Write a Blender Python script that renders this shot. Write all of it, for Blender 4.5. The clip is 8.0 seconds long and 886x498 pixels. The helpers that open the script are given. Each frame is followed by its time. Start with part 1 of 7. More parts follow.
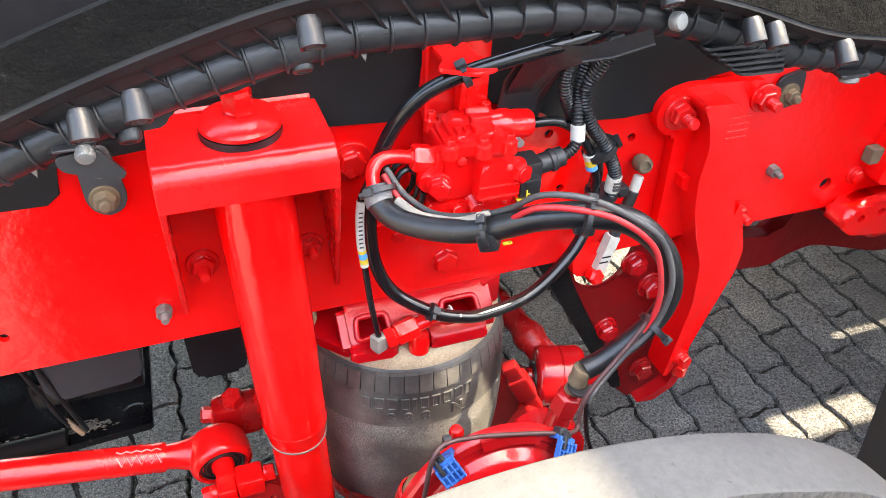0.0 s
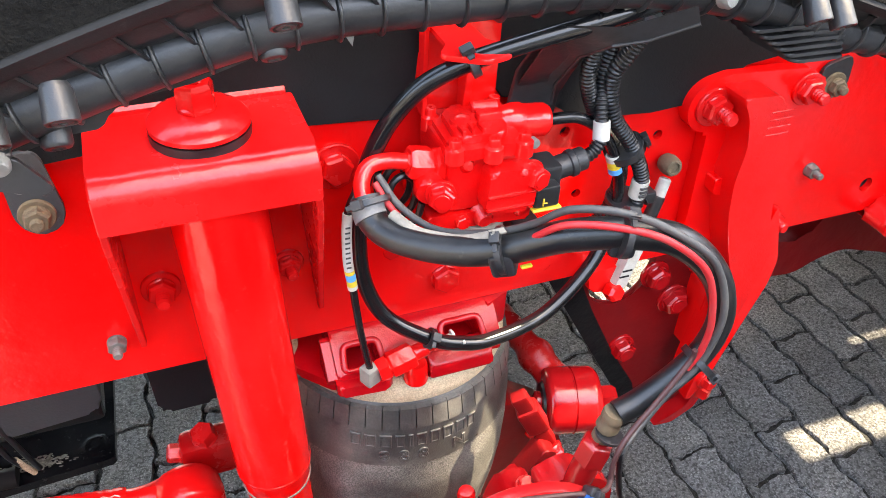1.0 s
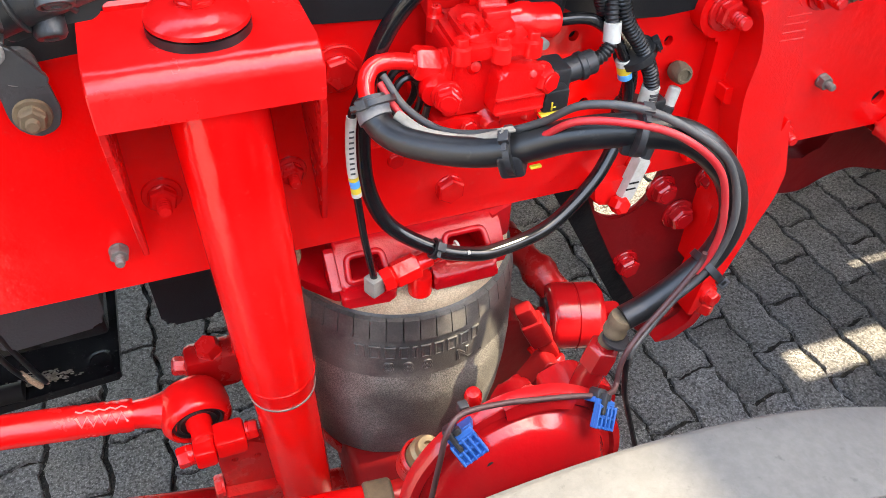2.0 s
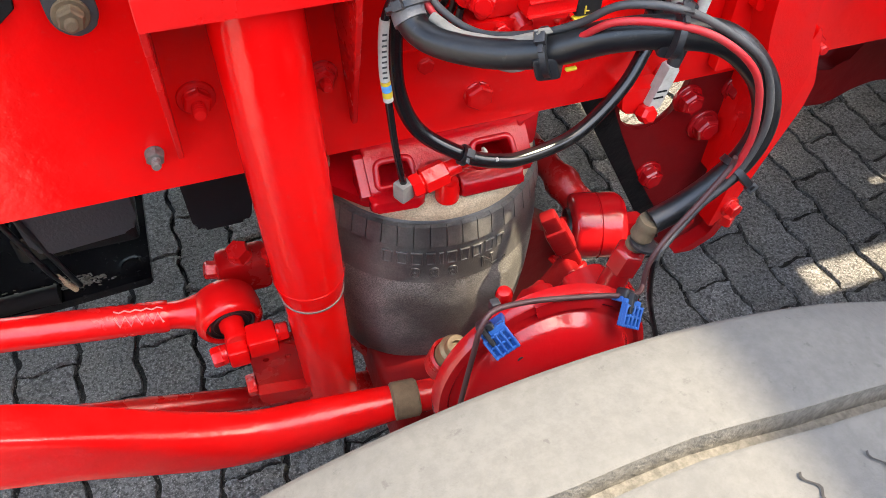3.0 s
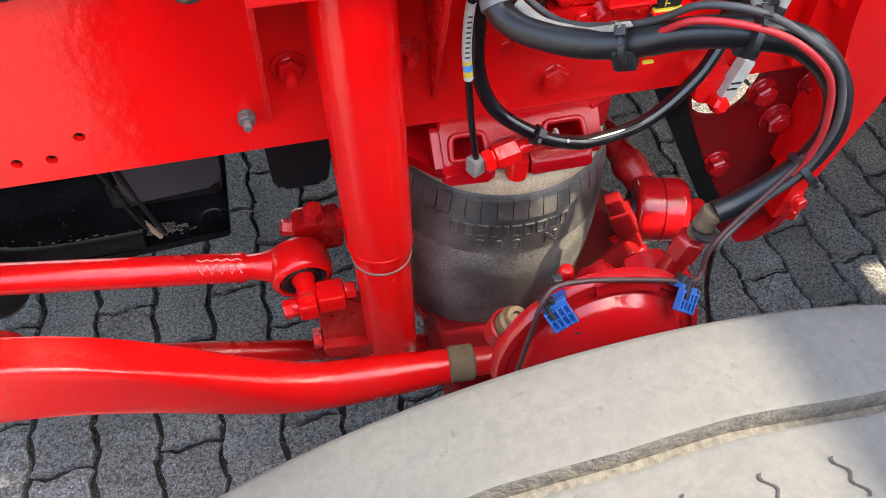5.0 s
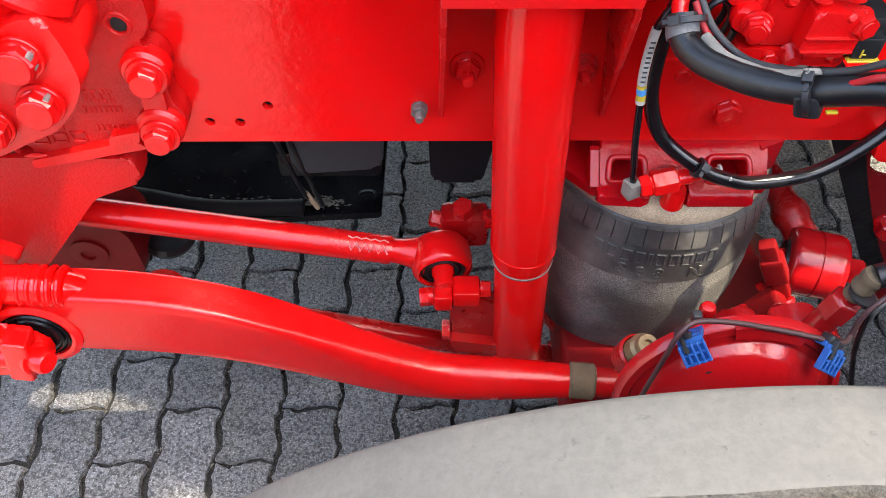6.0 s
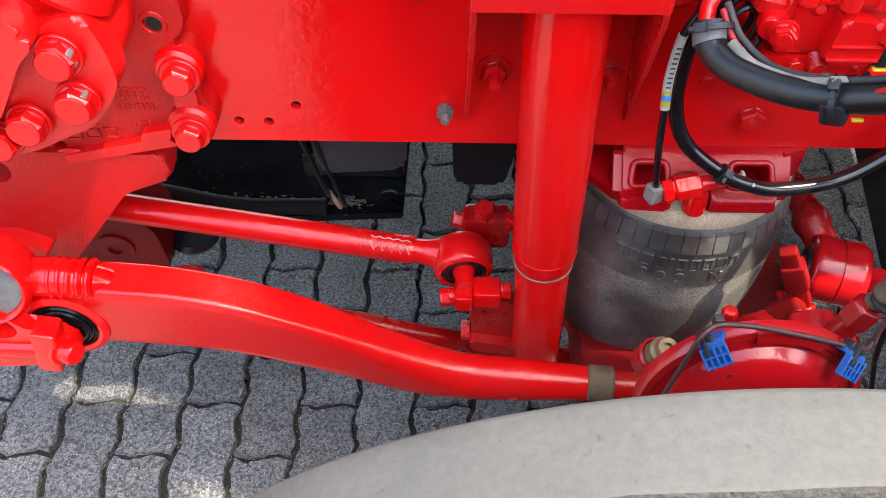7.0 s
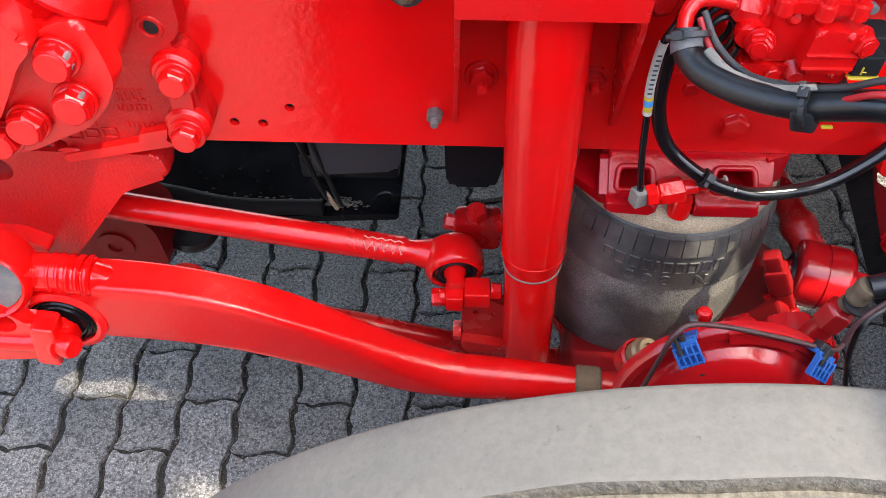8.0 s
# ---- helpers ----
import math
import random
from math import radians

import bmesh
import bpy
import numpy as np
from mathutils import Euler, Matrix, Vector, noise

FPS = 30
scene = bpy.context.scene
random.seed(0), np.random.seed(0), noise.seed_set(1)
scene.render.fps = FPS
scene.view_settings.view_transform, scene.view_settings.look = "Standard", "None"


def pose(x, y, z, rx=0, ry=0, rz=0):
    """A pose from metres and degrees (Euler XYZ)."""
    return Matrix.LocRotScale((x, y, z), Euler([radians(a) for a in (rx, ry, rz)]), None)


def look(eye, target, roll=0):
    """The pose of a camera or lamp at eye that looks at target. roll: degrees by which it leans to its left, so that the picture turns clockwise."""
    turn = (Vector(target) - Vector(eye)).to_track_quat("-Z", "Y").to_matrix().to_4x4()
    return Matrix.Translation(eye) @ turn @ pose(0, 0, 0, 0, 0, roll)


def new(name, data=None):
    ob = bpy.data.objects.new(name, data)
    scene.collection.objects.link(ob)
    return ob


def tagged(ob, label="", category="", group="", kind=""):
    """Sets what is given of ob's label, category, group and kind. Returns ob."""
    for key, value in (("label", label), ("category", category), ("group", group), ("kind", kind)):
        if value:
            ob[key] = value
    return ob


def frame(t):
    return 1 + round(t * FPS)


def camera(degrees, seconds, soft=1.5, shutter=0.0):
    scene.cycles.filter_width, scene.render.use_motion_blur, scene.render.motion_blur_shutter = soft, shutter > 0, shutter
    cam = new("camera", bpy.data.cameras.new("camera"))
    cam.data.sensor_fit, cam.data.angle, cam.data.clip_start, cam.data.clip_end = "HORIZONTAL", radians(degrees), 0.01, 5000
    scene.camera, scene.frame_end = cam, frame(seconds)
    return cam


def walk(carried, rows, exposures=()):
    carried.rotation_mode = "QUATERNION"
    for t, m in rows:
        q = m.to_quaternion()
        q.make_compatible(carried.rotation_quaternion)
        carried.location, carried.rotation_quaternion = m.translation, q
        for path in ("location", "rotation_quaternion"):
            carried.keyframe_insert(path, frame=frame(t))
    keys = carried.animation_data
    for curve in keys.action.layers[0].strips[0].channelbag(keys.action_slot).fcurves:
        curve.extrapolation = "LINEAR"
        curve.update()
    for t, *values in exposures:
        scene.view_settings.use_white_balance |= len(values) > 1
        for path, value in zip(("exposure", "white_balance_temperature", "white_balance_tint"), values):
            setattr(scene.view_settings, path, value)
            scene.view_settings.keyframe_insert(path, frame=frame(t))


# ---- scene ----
cam = camera(58.0, 8.0, soft=0.5)
PATH = [
    (0, (0.784, -0.828, 1.429), (1.357, 0.662, 0.224), 2.2),
    (0.5, (0.801, -0.728, 1.365), (1.394, 0.743, 0.147), 2.5),
    (1, (0.814, -0.701, 1.364), (1.418, 0.766, 0.147), 2.5),
    (1.2, (0.814, -0.704, 1.363), (1.422, 0.766, 0.151), 2.5),
    (2.3, (0.803, -0.708, 1.33), (1.364, 0.627, -0.05), 2.8),
    (2.5, (0.803, -0.711, 1.332), (1.357, 0.621, -0.054), 2.7),
    (3, (0.779, -0.72, 1.335), (1.283, 0.519, -0.152), 2.8),
    (3.5, (0.765, -0.724, 1.349), (1.228, 0.462, -0.193), 2.6),
    (4, (0.763, -0.729, 1.359), (1.204, 0.465, -0.183), 2.3),
    (4.2, (0.764, -0.733, 1.362), (1.196, 0.465, -0.181), 2.3),
    (5.3, (0.75, -0.75, 1.377), (0.995, 0.499, -0.166), 1.8),
    (5.5, (0.744, -0.757, 1.381), (0.888, 0.511, -0.159), 1.3),
    (6, (0.743, -0.755, 1.388), (0.771, 0.521, -0.152), 0.7),
    (6.5, (0.737, -0.762, 1.392), (0.743, 0.517, -0.146), 0.5),
    (7, (0.733, -0.765, 1.395), (0.724, 0.517, -0.141), 0.5),
    (7.5, (0.737, -0.773, 1.396), (0.717, 0.512, -0.136), 0.5),
    (8, (0.758, -0.782, 1.41), (0.728, 0.506, -0.12), 0.4),
]
walk(cam, [(t, look(eye, target, roll)) for t, eye, target, roll in PATH], exposures=[(0, 4.22, 8450, 9), (1.2, 4.17, 8450, 9), (2.5, 3.83, 8350, 9), (3.5, 3.52, 8150, 9), (4.2, 3.49, 7950, 9), (5.5, 3.50, 7750, 9), (6.2, 3.37, 7550, 9), (8.0, 3.31, 7500, 9)])

# ---- light ----
SUN_EL, SUN_AZ = radians(62), radians(-20)   # high, from the +x side
world = bpy.data.worlds.new("sky")
scene.world = world
world.use_nodes = True
sky = world.node_tree.nodes.new("ShaderNodeTexSky")
sky.sky_type, sky.sun_disc = "NISHITA", False
sky.sun_elevation, sky.sun_rotation = SUN_EL, radians(90) - SUN_AZ
sky.air_density, sky.dust_density = 1.0, 2.0
world.node_tree.links.new(sky.outputs[0], world.node_tree.nodes["Background"].inputs[0])
world.node_tree.nodes["Background"].inputs[1].default_value = 0.15
sun = new("sun", bpy.data.lights.new("sun", "SUN"))
sun.data.energy, sun.data.angle, sun.data.color = 1.6, radians(1.0), (1.0, 0.93, 0.82)
sun.matrix_world = look((0, 0, 0), (-math.cos(SUN_EL) * math.cos(SUN_AZ), -math.cos(SUN_EL) * math.sin(SUN_AZ), -math.sin(SUN_EL)))


# ---- materials ----
def material(name, color, rough=0.5, metal=0.0, spot=None, spot_amount=0.0, spot_scale=6.0, grain=0.0, grain_scale=400.0,
             bump=0.0, bump_scale=60.0, coat=0.0, vary=0.0, fine=0.0, fine_scale=900.0, wear=None, wear_amount=0.0, spec=0.5):
    """Principled surface: colour with large stains (spot) and fine grain, two scales of relief."""
    m = bpy.data.materials.new(name)
    m.use_nodes = True
    nt = m.node_tree
    n, l = nt.nodes, nt.links
    b = n["Principled BSDF"]
    co = n.new("ShaderNodeTexCoord").outputs["Object"]

    def tex(scale, detail=4.0, rough_=0.6):
        t = n.new("ShaderNodeTexNoise")
        t.inputs["Scale"].default_value, t.inputs["Detail"].default_value, t.inputs["Roughness"].default_value = scale, detail, rough_
        l.new(co, t.inputs["Vector"])
        return t.outputs["Fac"]

    def ramp(value, a, c):
        r = n.new("ShaderNodeMapRange")
        r.inputs["From Min"].default_value, r.inputs["From Max"].default_value = a, c
        l.new(value, r.inputs["Value"])
        return r.outputs["Result"]

    def mix(fac, a, c, kind="MIX"):
        x = n.new("ShaderNodeMix")
        x.data_type, x.blend_type = "RGBA", kind
        if isinstance(fac, float):
            x.inputs[0].default_value = fac
        else:
            l.new(fac, x.inputs[0])
        for k, v in ((6, a), (7, c)):
            if isinstance(v, tuple):
                x.inputs[k].default_value = (*v, 1)
            else:
                l.new(v, x.inputs[k])
        return x.outputs[2]

    def times(v, k):
        t = n.new("ShaderNodeMath")
        t.operation = "MULTIPLY"
        l.new(v, t.inputs[0])
        t.inputs[1].default_value = k
        return t.outputs[0]

    out = mix(0.0, color, color)
    roughness = None
    if spot:
        f = times(ramp(tex(spot_scale, 6.0, 0.65), 0.42, 0.72), spot_amount)
        out = mix(f, out, spot)
        roughness = f
    if wear:
        f = times(ramp(tex(90.0, 5.0, 0.7), 0.62, 0.70), wear_amount)
        out = mix(f, out, wear)
    if grain:
        g = ramp(tex(grain_scale, 3.0, 0.7), 0.36, 0.64) if grain < 0.355 else ramp(tex(grain_scale, 3.0, 0.7), 0.42, 0.60)
        lo, hi = 1 - grain, 1 + grain
        gm = mix(g, (lo, lo, lo), (hi, hi, hi))
        out = mix(1.0, out, gm, "MULTIPLY")
    if vary:
        r = n.new("ShaderNodeObjectInfo").outputs["Random"]
        lo, hi = 1 - vary, 1 + vary
        out = mix(1.0, out, mix(r, (lo, lo * 0.99, lo * 0.97), (hi, hi, hi)), "MULTIPLY")
    l.new(out, b.inputs["Base Color"])
    b.inputs["Metallic"].default_value = metal
    b.inputs["Specular IOR Level"].default_value = spec
    if roughness:
        r = n.new("ShaderNodeMapRange")
        r.inputs["To Min"].default_value, r.inputs["To Max"].default_value = rough, min(1.0, rough + 0.35)
        l.new(roughness, r.inputs["Value"])
        l.new(r.outputs["Result"], b.inputs["Roughness"])
    else:
        b.inputs["Roughness"].default_value = rough
    if coat:
        b.inputs["Coat Weight"].default_value, b.inputs["Coat Roughness"].default_value = coat, 0.12
    last = None
    for amount, scale in ((bump, bump_scale), (fine, fine_scale)):
        if amount:
            k = n.new("ShaderNodeBump")
            k.inputs["Strength"].default_value, k.inputs["Distance"].default_value = amount, 0.6 / scale
            l.new(tex(scale, 4.0, 0.6), k.inputs["Height"])
            if last:
                l.new(last, k.inputs["Normal"])
            last = k.outputs["Normal"]
    if last:
        l.new(last, b.inputs["Normal"])
    return m


RED = material("red_paint", (0.76, 0.0045, 0.0055), 0.10, spec=0.5, spot=(0.56, 0.022, 0.02), spot_amount=0.35, spot_scale=5, bump=0.07, bump_scale=22, fine=0.06, fine_scale=450, wear=(0.62, 0.05, 0.045), wear_amount=0.22)
RED_CAST = material("red_cast_paint", (0.70, 0.0045, 0.0055), 0.11, spec=0.5, spot=(0.42, 0.02, 0.02), spot_amount=0.35, spot_scale=9, bump=0.4, bump_scale=420, fine=0.06, fine_scale=700)
RED_ROUGH = material("red_rough_casting", (0.50, 0.0045, 0.0055), 0.14, spec=0.5, spot=(0.33, 0.015, 0.015), spot_amount=0.35, spot_scale=9, bump=0.9, bump_scale=330, fine=0.2, fine_scale=800)
RED_ARM = material("red_satin_paint", (0.62, 0.005, 0.006), 0.20, spec=0.45, spot=(0.46, 0.02, 0.02), spot_amount=0.35, spot_scale=6, bump=0.08, bump_scale=20, fine=0.06, fine_scale=450)
RED_SPECK = material("glossy_crimson_casting", (0.47, 0.003, 0.007), 0.08, spec=0.4, spot=(0.30, 0.01, 0.014), spot_amount=0.45, spot_scale=11, bump=0.3, bump_scale=260, fine=0.10, fine_scale=800, wear=(0.60, 0.03, 0.03), wear_amount=0.25)
# pale red that paints the glint of the crimp ridges
GLINT_RED = material("glint_red_paint", (0.66, 0.24, 0.21), 0.35, spot=(0.60, 0.05, 0.05), spot_amount=0.5, spot_scale=60)
RED_DUSTY = material("dusty_red_paint", (0.40, 0.0045, 0.0055), 0.22, spec=0.45, spot=(0.27, 0.04, 0.032), spot_amount=0.45, spot_scale=14, bump=0.2, bump_scale=120)
RED_DEEP = material("deep_red_paint", (0.36, 0.0045, 0.007), 0.13, spec=0.5, spot=(0.26, 0.02, 0.02), spot_amount=0.4, spot_scale=10, bump=0.08, bump_scale=40, wear=(0.12, 0.02, 0.02), wear_amount=0.25)
RUBBER = material("black_rubber", (0.006, 0.0065, 0.008), 0.30, spec=0.45, spot=(0.034, 0.032, 0.028), spot_amount=0.4, spot_scale=26, fine=0.15, fine_scale=800, wear=(0.07, 0.065, 0.056), wear_amount=0.3)
GLOSS_BLACK = material("glossy_black_hose", (0.005, 0.005, 0.006), 0.14, spec=0.45, spot=(0.02, 0.02, 0.02), spot_amount=0.4, spot_scale=25)
PLASTIC = material("black_plastic", (0.012, 0.0125, 0.014), 0.36, spec=0.45, spot=(0.045, 0.045, 0.047), spot_amount=0.45, spot_scale=11, bump=0.06, bump_scale=60, fine=0.12, fine_scale=420, wear=(0.09, 0.088, 0.083), wear_amount=0.3)
MATTE = material("matte_black_sheet", (0.0065, 0.0065, 0.0072), 0.7, spec=0.18, spot=(0.014, 0.014, 0.015), spot_amount=0.5, spot_scale=18, fine=0.4, fine_scale=500)
LIP_PLASTIC = material("dull_black_plastic", (0.009, 0.0095, 0.0105), 0.5, spec=0.25, spot=(0.022, 0.022, 0.023), spot_amount=0.45, spot_scale=14, bump=0.06, bump_scale=60, fine=0.12, fine_scale=420, wear=(0.06, 0.058, 0.055), wear_amount=0.3)
FLAP = material("worn_rubber_strip", (0.0035, 0.0035, 0.0035), 0.8, spec=0.08, spot=(0.009, 0.0085, 0.0075), spot_amount=0.6, spot_scale=20, grain=0.35, grain_scale=300, bump=0.5, bump_scale=60, fine=0.9, fine_scale=350, wear=(0.022, 0.021, 0.020), wear_amount=0.5)
BLACK_METAL = material("black_painted_metal", (0.004, 0.004, 0.005), 0.16, spec=0.25, spot=(0.022, 0.021, 0.020), spot_amount=0.35, spot_scale=14, bump=0.05, bump_scale=14, wear=(0.09, 0.088, 0.082), wear_amount=0.45)
# gearbox metal; also the black of the shade sheet on the gusset plate
OILY_AND_SHADE_BLACK = material("oily_metal_and_shade_black", (0.003, 0.003, 0.0034), 0.3, spec=0.25, spot=(0.012, 0.0115, 0.011), spot_amount=0.6, spot_scale=20, bump=0.15, bump_scale=30)
STEEL = material("dull_dark_steel", (0.055, 0.055, 0.058), 0.3, 0.6, spot=(0.03, 0.028, 0.026), spot_amount=0.6, spot_scale=30, bump=0.1, bump_scale=80)
MARK = material("dark_mark_rubber", (0.035, 0.033, 0.03), 0.25, spot=(0.08, 0.075, 0.065), spot_amount=0.5, spot_scale=60)
GREY_BOX = material("dark_grey_cast_metal", (0.030, 0.031, 0.034), 0.6, spot=(0.05, 0.049, 0.045), spot_amount=0.5, spot_scale=15, bump=0.3, bump_scale=200)
TYRE = material("dusty_tyre_rubber", (0.054, 0.054, 0.052), 0.80, spot=(0.078, 0.076, 0.070), spot_amount=0.8, spot_scale=7, grain=0.10, grain_scale=140, fine=0.25, fine_scale=300, wear=(0.030, 0.030, 0.029), wear_amount=0.6)
GROOVE = material("dusty_groove_rubber", (0.081, 0.077, 0.068), 0.95, spot=(0.08, 0.074, 0.062), spot_amount=0.6, spot_scale=16, grain=0.3, grain_scale=200, bump=0.5, bump_scale=120)
BELLOWS = material("dusty_bellows_rubber", (0.036, 0.035, 0.034), 0.34, spec=0.6, spot=(0.21, 0.20, 0.18), spot_amount=0.6, spot_scale=9, grain=0.2, grain_scale=420, fine=0.3, fine_scale=420)
BELLOWS_GRAIN = material("grained_dusty_rubber", (0.062, 0.060, 0.056), 0.48, spec=0.6, spot=(0.34, 0.325, 0.29), spot_amount=0.65, spot_scale=7, grain=0.45, grain_scale=520, fine=0.9, fine_scale=520)
SAND = material("sand_dust_on_plate", (0.50, 0.39, 0.26), 0.95, spot=(0.33, 0.24, 0.155), spot_amount=0.8, spot_scale=14, grain=0.3, grain_scale=500, fine=0.6, fine_scale=600, wear=(0.18, 0.135, 0.10), wear_amount=0.5)
ZINC = material("zinc_plated_steel", (0.20, 0.19, 0.17), 0.5, 0.6, spot=(0.10, 0.08, 0.06), spot_amount=0.7, spot_scale=60, bump=0.2, bump_scale=300)
BRASS = material("dull_brass", (0.26, 0.19, 0.10), 0.45, 0.7, spot=(0.20, 0.16, 0.10), spot_amount=0.7, spot_scale=70, bump=0.2, bump_scale=300)
BROWN_STEEL = material("dusty_brown_steel", (0.15, 0.107, 0.062), 0.8, 0.2, spot=(0.10, 0.075, 0.05), spot_amount=0.8, spot_scale=60, fine=0.6, fine_scale=500)
ALU = material("bare_grey_metal", (0.24, 0.24, 0.23), 0.5, 0.55, spot=(0.14, 0.13, 0.115), spot_amount=0.6, spot_scale=50, bump=0.3, bump_scale=260)
BLUE = material("blue_plastic", (0.003, 0.075, 0.30), 0.45, spot=(0.02, 0.12, 0.34), spot_amount=0.5, spot_scale=40)
WHITE = material("white_label", (0.47, 0.455, 0.41), 0.6, spot=(0.28, 0.26, 0.21), spot_amount=0.7, spot_scale=60)
YELLOW = material("yellow_plastic", (0.60, 0.42, 0.03), 0.5, spot=(0.4, 0.29, 0.04), spot_amount=0.5, spot_scale=60)
SKYBLUE = material("light_blue_tape", (0.05, 0.28, 0.62), 0.5, spot=(0.04, 0.2, 0.4), spot_amount=0.4, spot_scale=80)
DUSTY_GREY = material("dusty_grey_felt", (0.22, 0.205, 0.175), 0.85, spot=(0.12, 0.112, 0.095), spot_amount=0.7, spot_scale=60, fine=0.4, fine_scale=600)
GREY_HOSE = material("grey_rubber_sleeve", (0.10, 0.10, 0.105), 0.55, spot=(0.24, 0.22, 0.19), spot_amount=0.6, spot_scale=45, fine=0.3, fine_scale=600)
RED_CABLE = material("red_cable_sheath", (0.40, 0.014, 0.018), 0.4, spec=0.35, spot=(0.22, 0.06, 0.055), spot_amount=0.5, spot_scale=35)
DUSTY_CABLE = material("dusty_black_cable", (0.030, 0.030, 0.031), 0.5, spot=(0.11, 0.105, 0.095), spot_amount=0.6, spot_scale=14, fine=0.2, fine_scale=600)
PINK_CABLE = material("faded_brown_cable", (0.05, 0.018, 0.018), 0.5, spot=(0.085, 0.045, 0.04), spot_amount=0.5, spot_scale=35)


def stone_material():
    """Concrete paving: pits darkened in colour for their shade between pale grains, dust in broad patches, each block a
    little different.
    """
    m = bpy.data.materials.new("concrete_paving")
    m.use_nodes = True
    nt = m.node_tree
    n, l = nt.nodes, nt.links
    b = n["Principled BSDF"]
    co = n.new("ShaderNodeTexCoord").outputs["Object"]
    rnd = n.new("ShaderNodeObjectInfo").outputs["Random"]
    shift = n.new("ShaderNodeVectorMath")
    shift.operation = "MULTIPLY_ADD"
    l.new(rnd, shift.inputs[0])
    shift.inputs[1].default_value = (7.3, 5.1, 3.7)
    l.new(co, shift.inputs[2])

    def tex(scale, detail, rough, lo, hi, a, c, src=None):
        t = n.new("ShaderNodeTexNoise")
        t.inputs["Scale"].default_value, t.inputs["Detail"].default_value, t.inputs["Roughness"].default_value = scale, detail, rough
        l.new(src or shift.outputs[0], t.inputs["Vector"])
        r = n.new("ShaderNodeMapRange")
        for k, v in (("From Min", lo), ("From Max", hi), ("To Min", a), ("To Max", c)):
            r.inputs[k].default_value = v
        l.new(t.outputs["Fac"], r.inputs["Value"])
        return r.outputs["Result"]

    def op(kind, a, c):
        x = n.new("ShaderNodeMath")
        x.operation = kind
        for k, v in enumerate((a, c)):
            if isinstance(v, float):
                x.inputs[k].default_value = v
            else:
                l.new(v, x.inputs[k])
        return x.outputs[0]

    # pits drive both bump and colour, so their shade is painted too
    pits = tex(150.0, 4.0, 0.68, 0.38, 0.56, 0.34, 1.0)
    grains = tex(300.0, 2.0, 0.5, 0.56, 0.70, 1.0, 1.9)
    broad = tex(9.0, 4.0, 0.6, 0.35, 0.68, 0.84, 1.18)
    each = n.new("ShaderNodeMapRange")
    each.inputs["To Min"].default_value, each.inputs["To Max"].default_value = 0.84, 1.15
    l.new(rnd, each.inputs["Value"])
    k = op("MULTIPLY", op("MULTIPLY", pits, grains), op("MULTIPLY", broad, each.outputs["Result"]))
    mix = n.new("ShaderNodeMix")
    mix.data_type, mix.blend_type = "RGBA", "MIX"
    l.new(tex(5.0, 5.0, 0.65, 0.45, 0.75, 0.0, 0.7), mix.inputs[0])
    mix.inputs[6].default_value, mix.inputs[7].default_value = (0.202, 0.202, 0.204, 1), (0.238, 0.228, 0.206, 1)
    scale = n.new("ShaderNodeVectorMath")
    scale.operation = "SCALE"
    l.new(mix.outputs[2], scale.inputs[0])
    l.new(k, scale.inputs["Scale"])
    l.new(scale.outputs[0], b.inputs["Base Color"])
    b.inputs["Roughness"].default_value, b.inputs["Specular IOR Level"].default_value = 0.72, 0.35
    bump = n.new("ShaderNodeBump")
    bump.inputs["Strength"].default_value, bump.inputs["Distance"].default_value = 1.0, 0.0035
    l.new(op("ADD", pits, op("MULTIPLY", grains, 0.35)), bump.inputs["Height"])
    l.new(bump.outputs["Normal"], b.inputs["Normal"])
    return m


STONE = stone_material()
# pale grey of the added panels, to bounce some light back
BLOCKER_GREY = material("grey_blocker_panel", (0.38, 0.375, 0.365), 0.5, spot=(0.31, 0.305, 0.295), spot_amount=0.5, spot_scale=3, bump=0.03, bump_scale=20)
GRIT = material("grey_grit", (0.13, 0.12, 0.10), 0.6, spot=(0.30, 0.28, 0.24), spot_amount=0.8, spot_scale=90, grain=0.3, grain_scale=300)
SOIL = material("dark_joint_sand", (0.014, 0.0135, 0.012), 0.7, spot=(0.05, 0.045, 0.034), spot_amount=0.5, spot_scale=60, grain=0.8, grain_scale=260, bump=1.0, bump_scale=160, wear=(0.16, 0.15, 0.125), wear_amount=0.4)
YARD = material("paved_yard", (0.20, 0.195, 0.185), 0.9, spot=(0.25, 0.24, 0.225), spot_amount=0.6, spot_scale=3, grain=0.4, grain_scale=120, bump=0.4, bump_scale=60)
# red paint darkened in its colour for parts in shade, with dirt spots
SHADE_RED = material("dirty_red_paint_with_shade", (0.16, 0.003, 0.004), 0.35, spec=0.2, spot=(0.13, 0.006, 0.007), spot_amount=0.6, spot_scale=12, bump=0.08, bump_scale=40, wear=(0.10, 0.02, 0.018), wear_amount=0.3)
# black that paints the shaded inside of holes and tread cuts
DARK = material("hole_black", (0.006, 0.005, 0.005), 0.8, spot=(0.012, 0.01, 0.01), spot_amount=0.5, spot_scale=50)


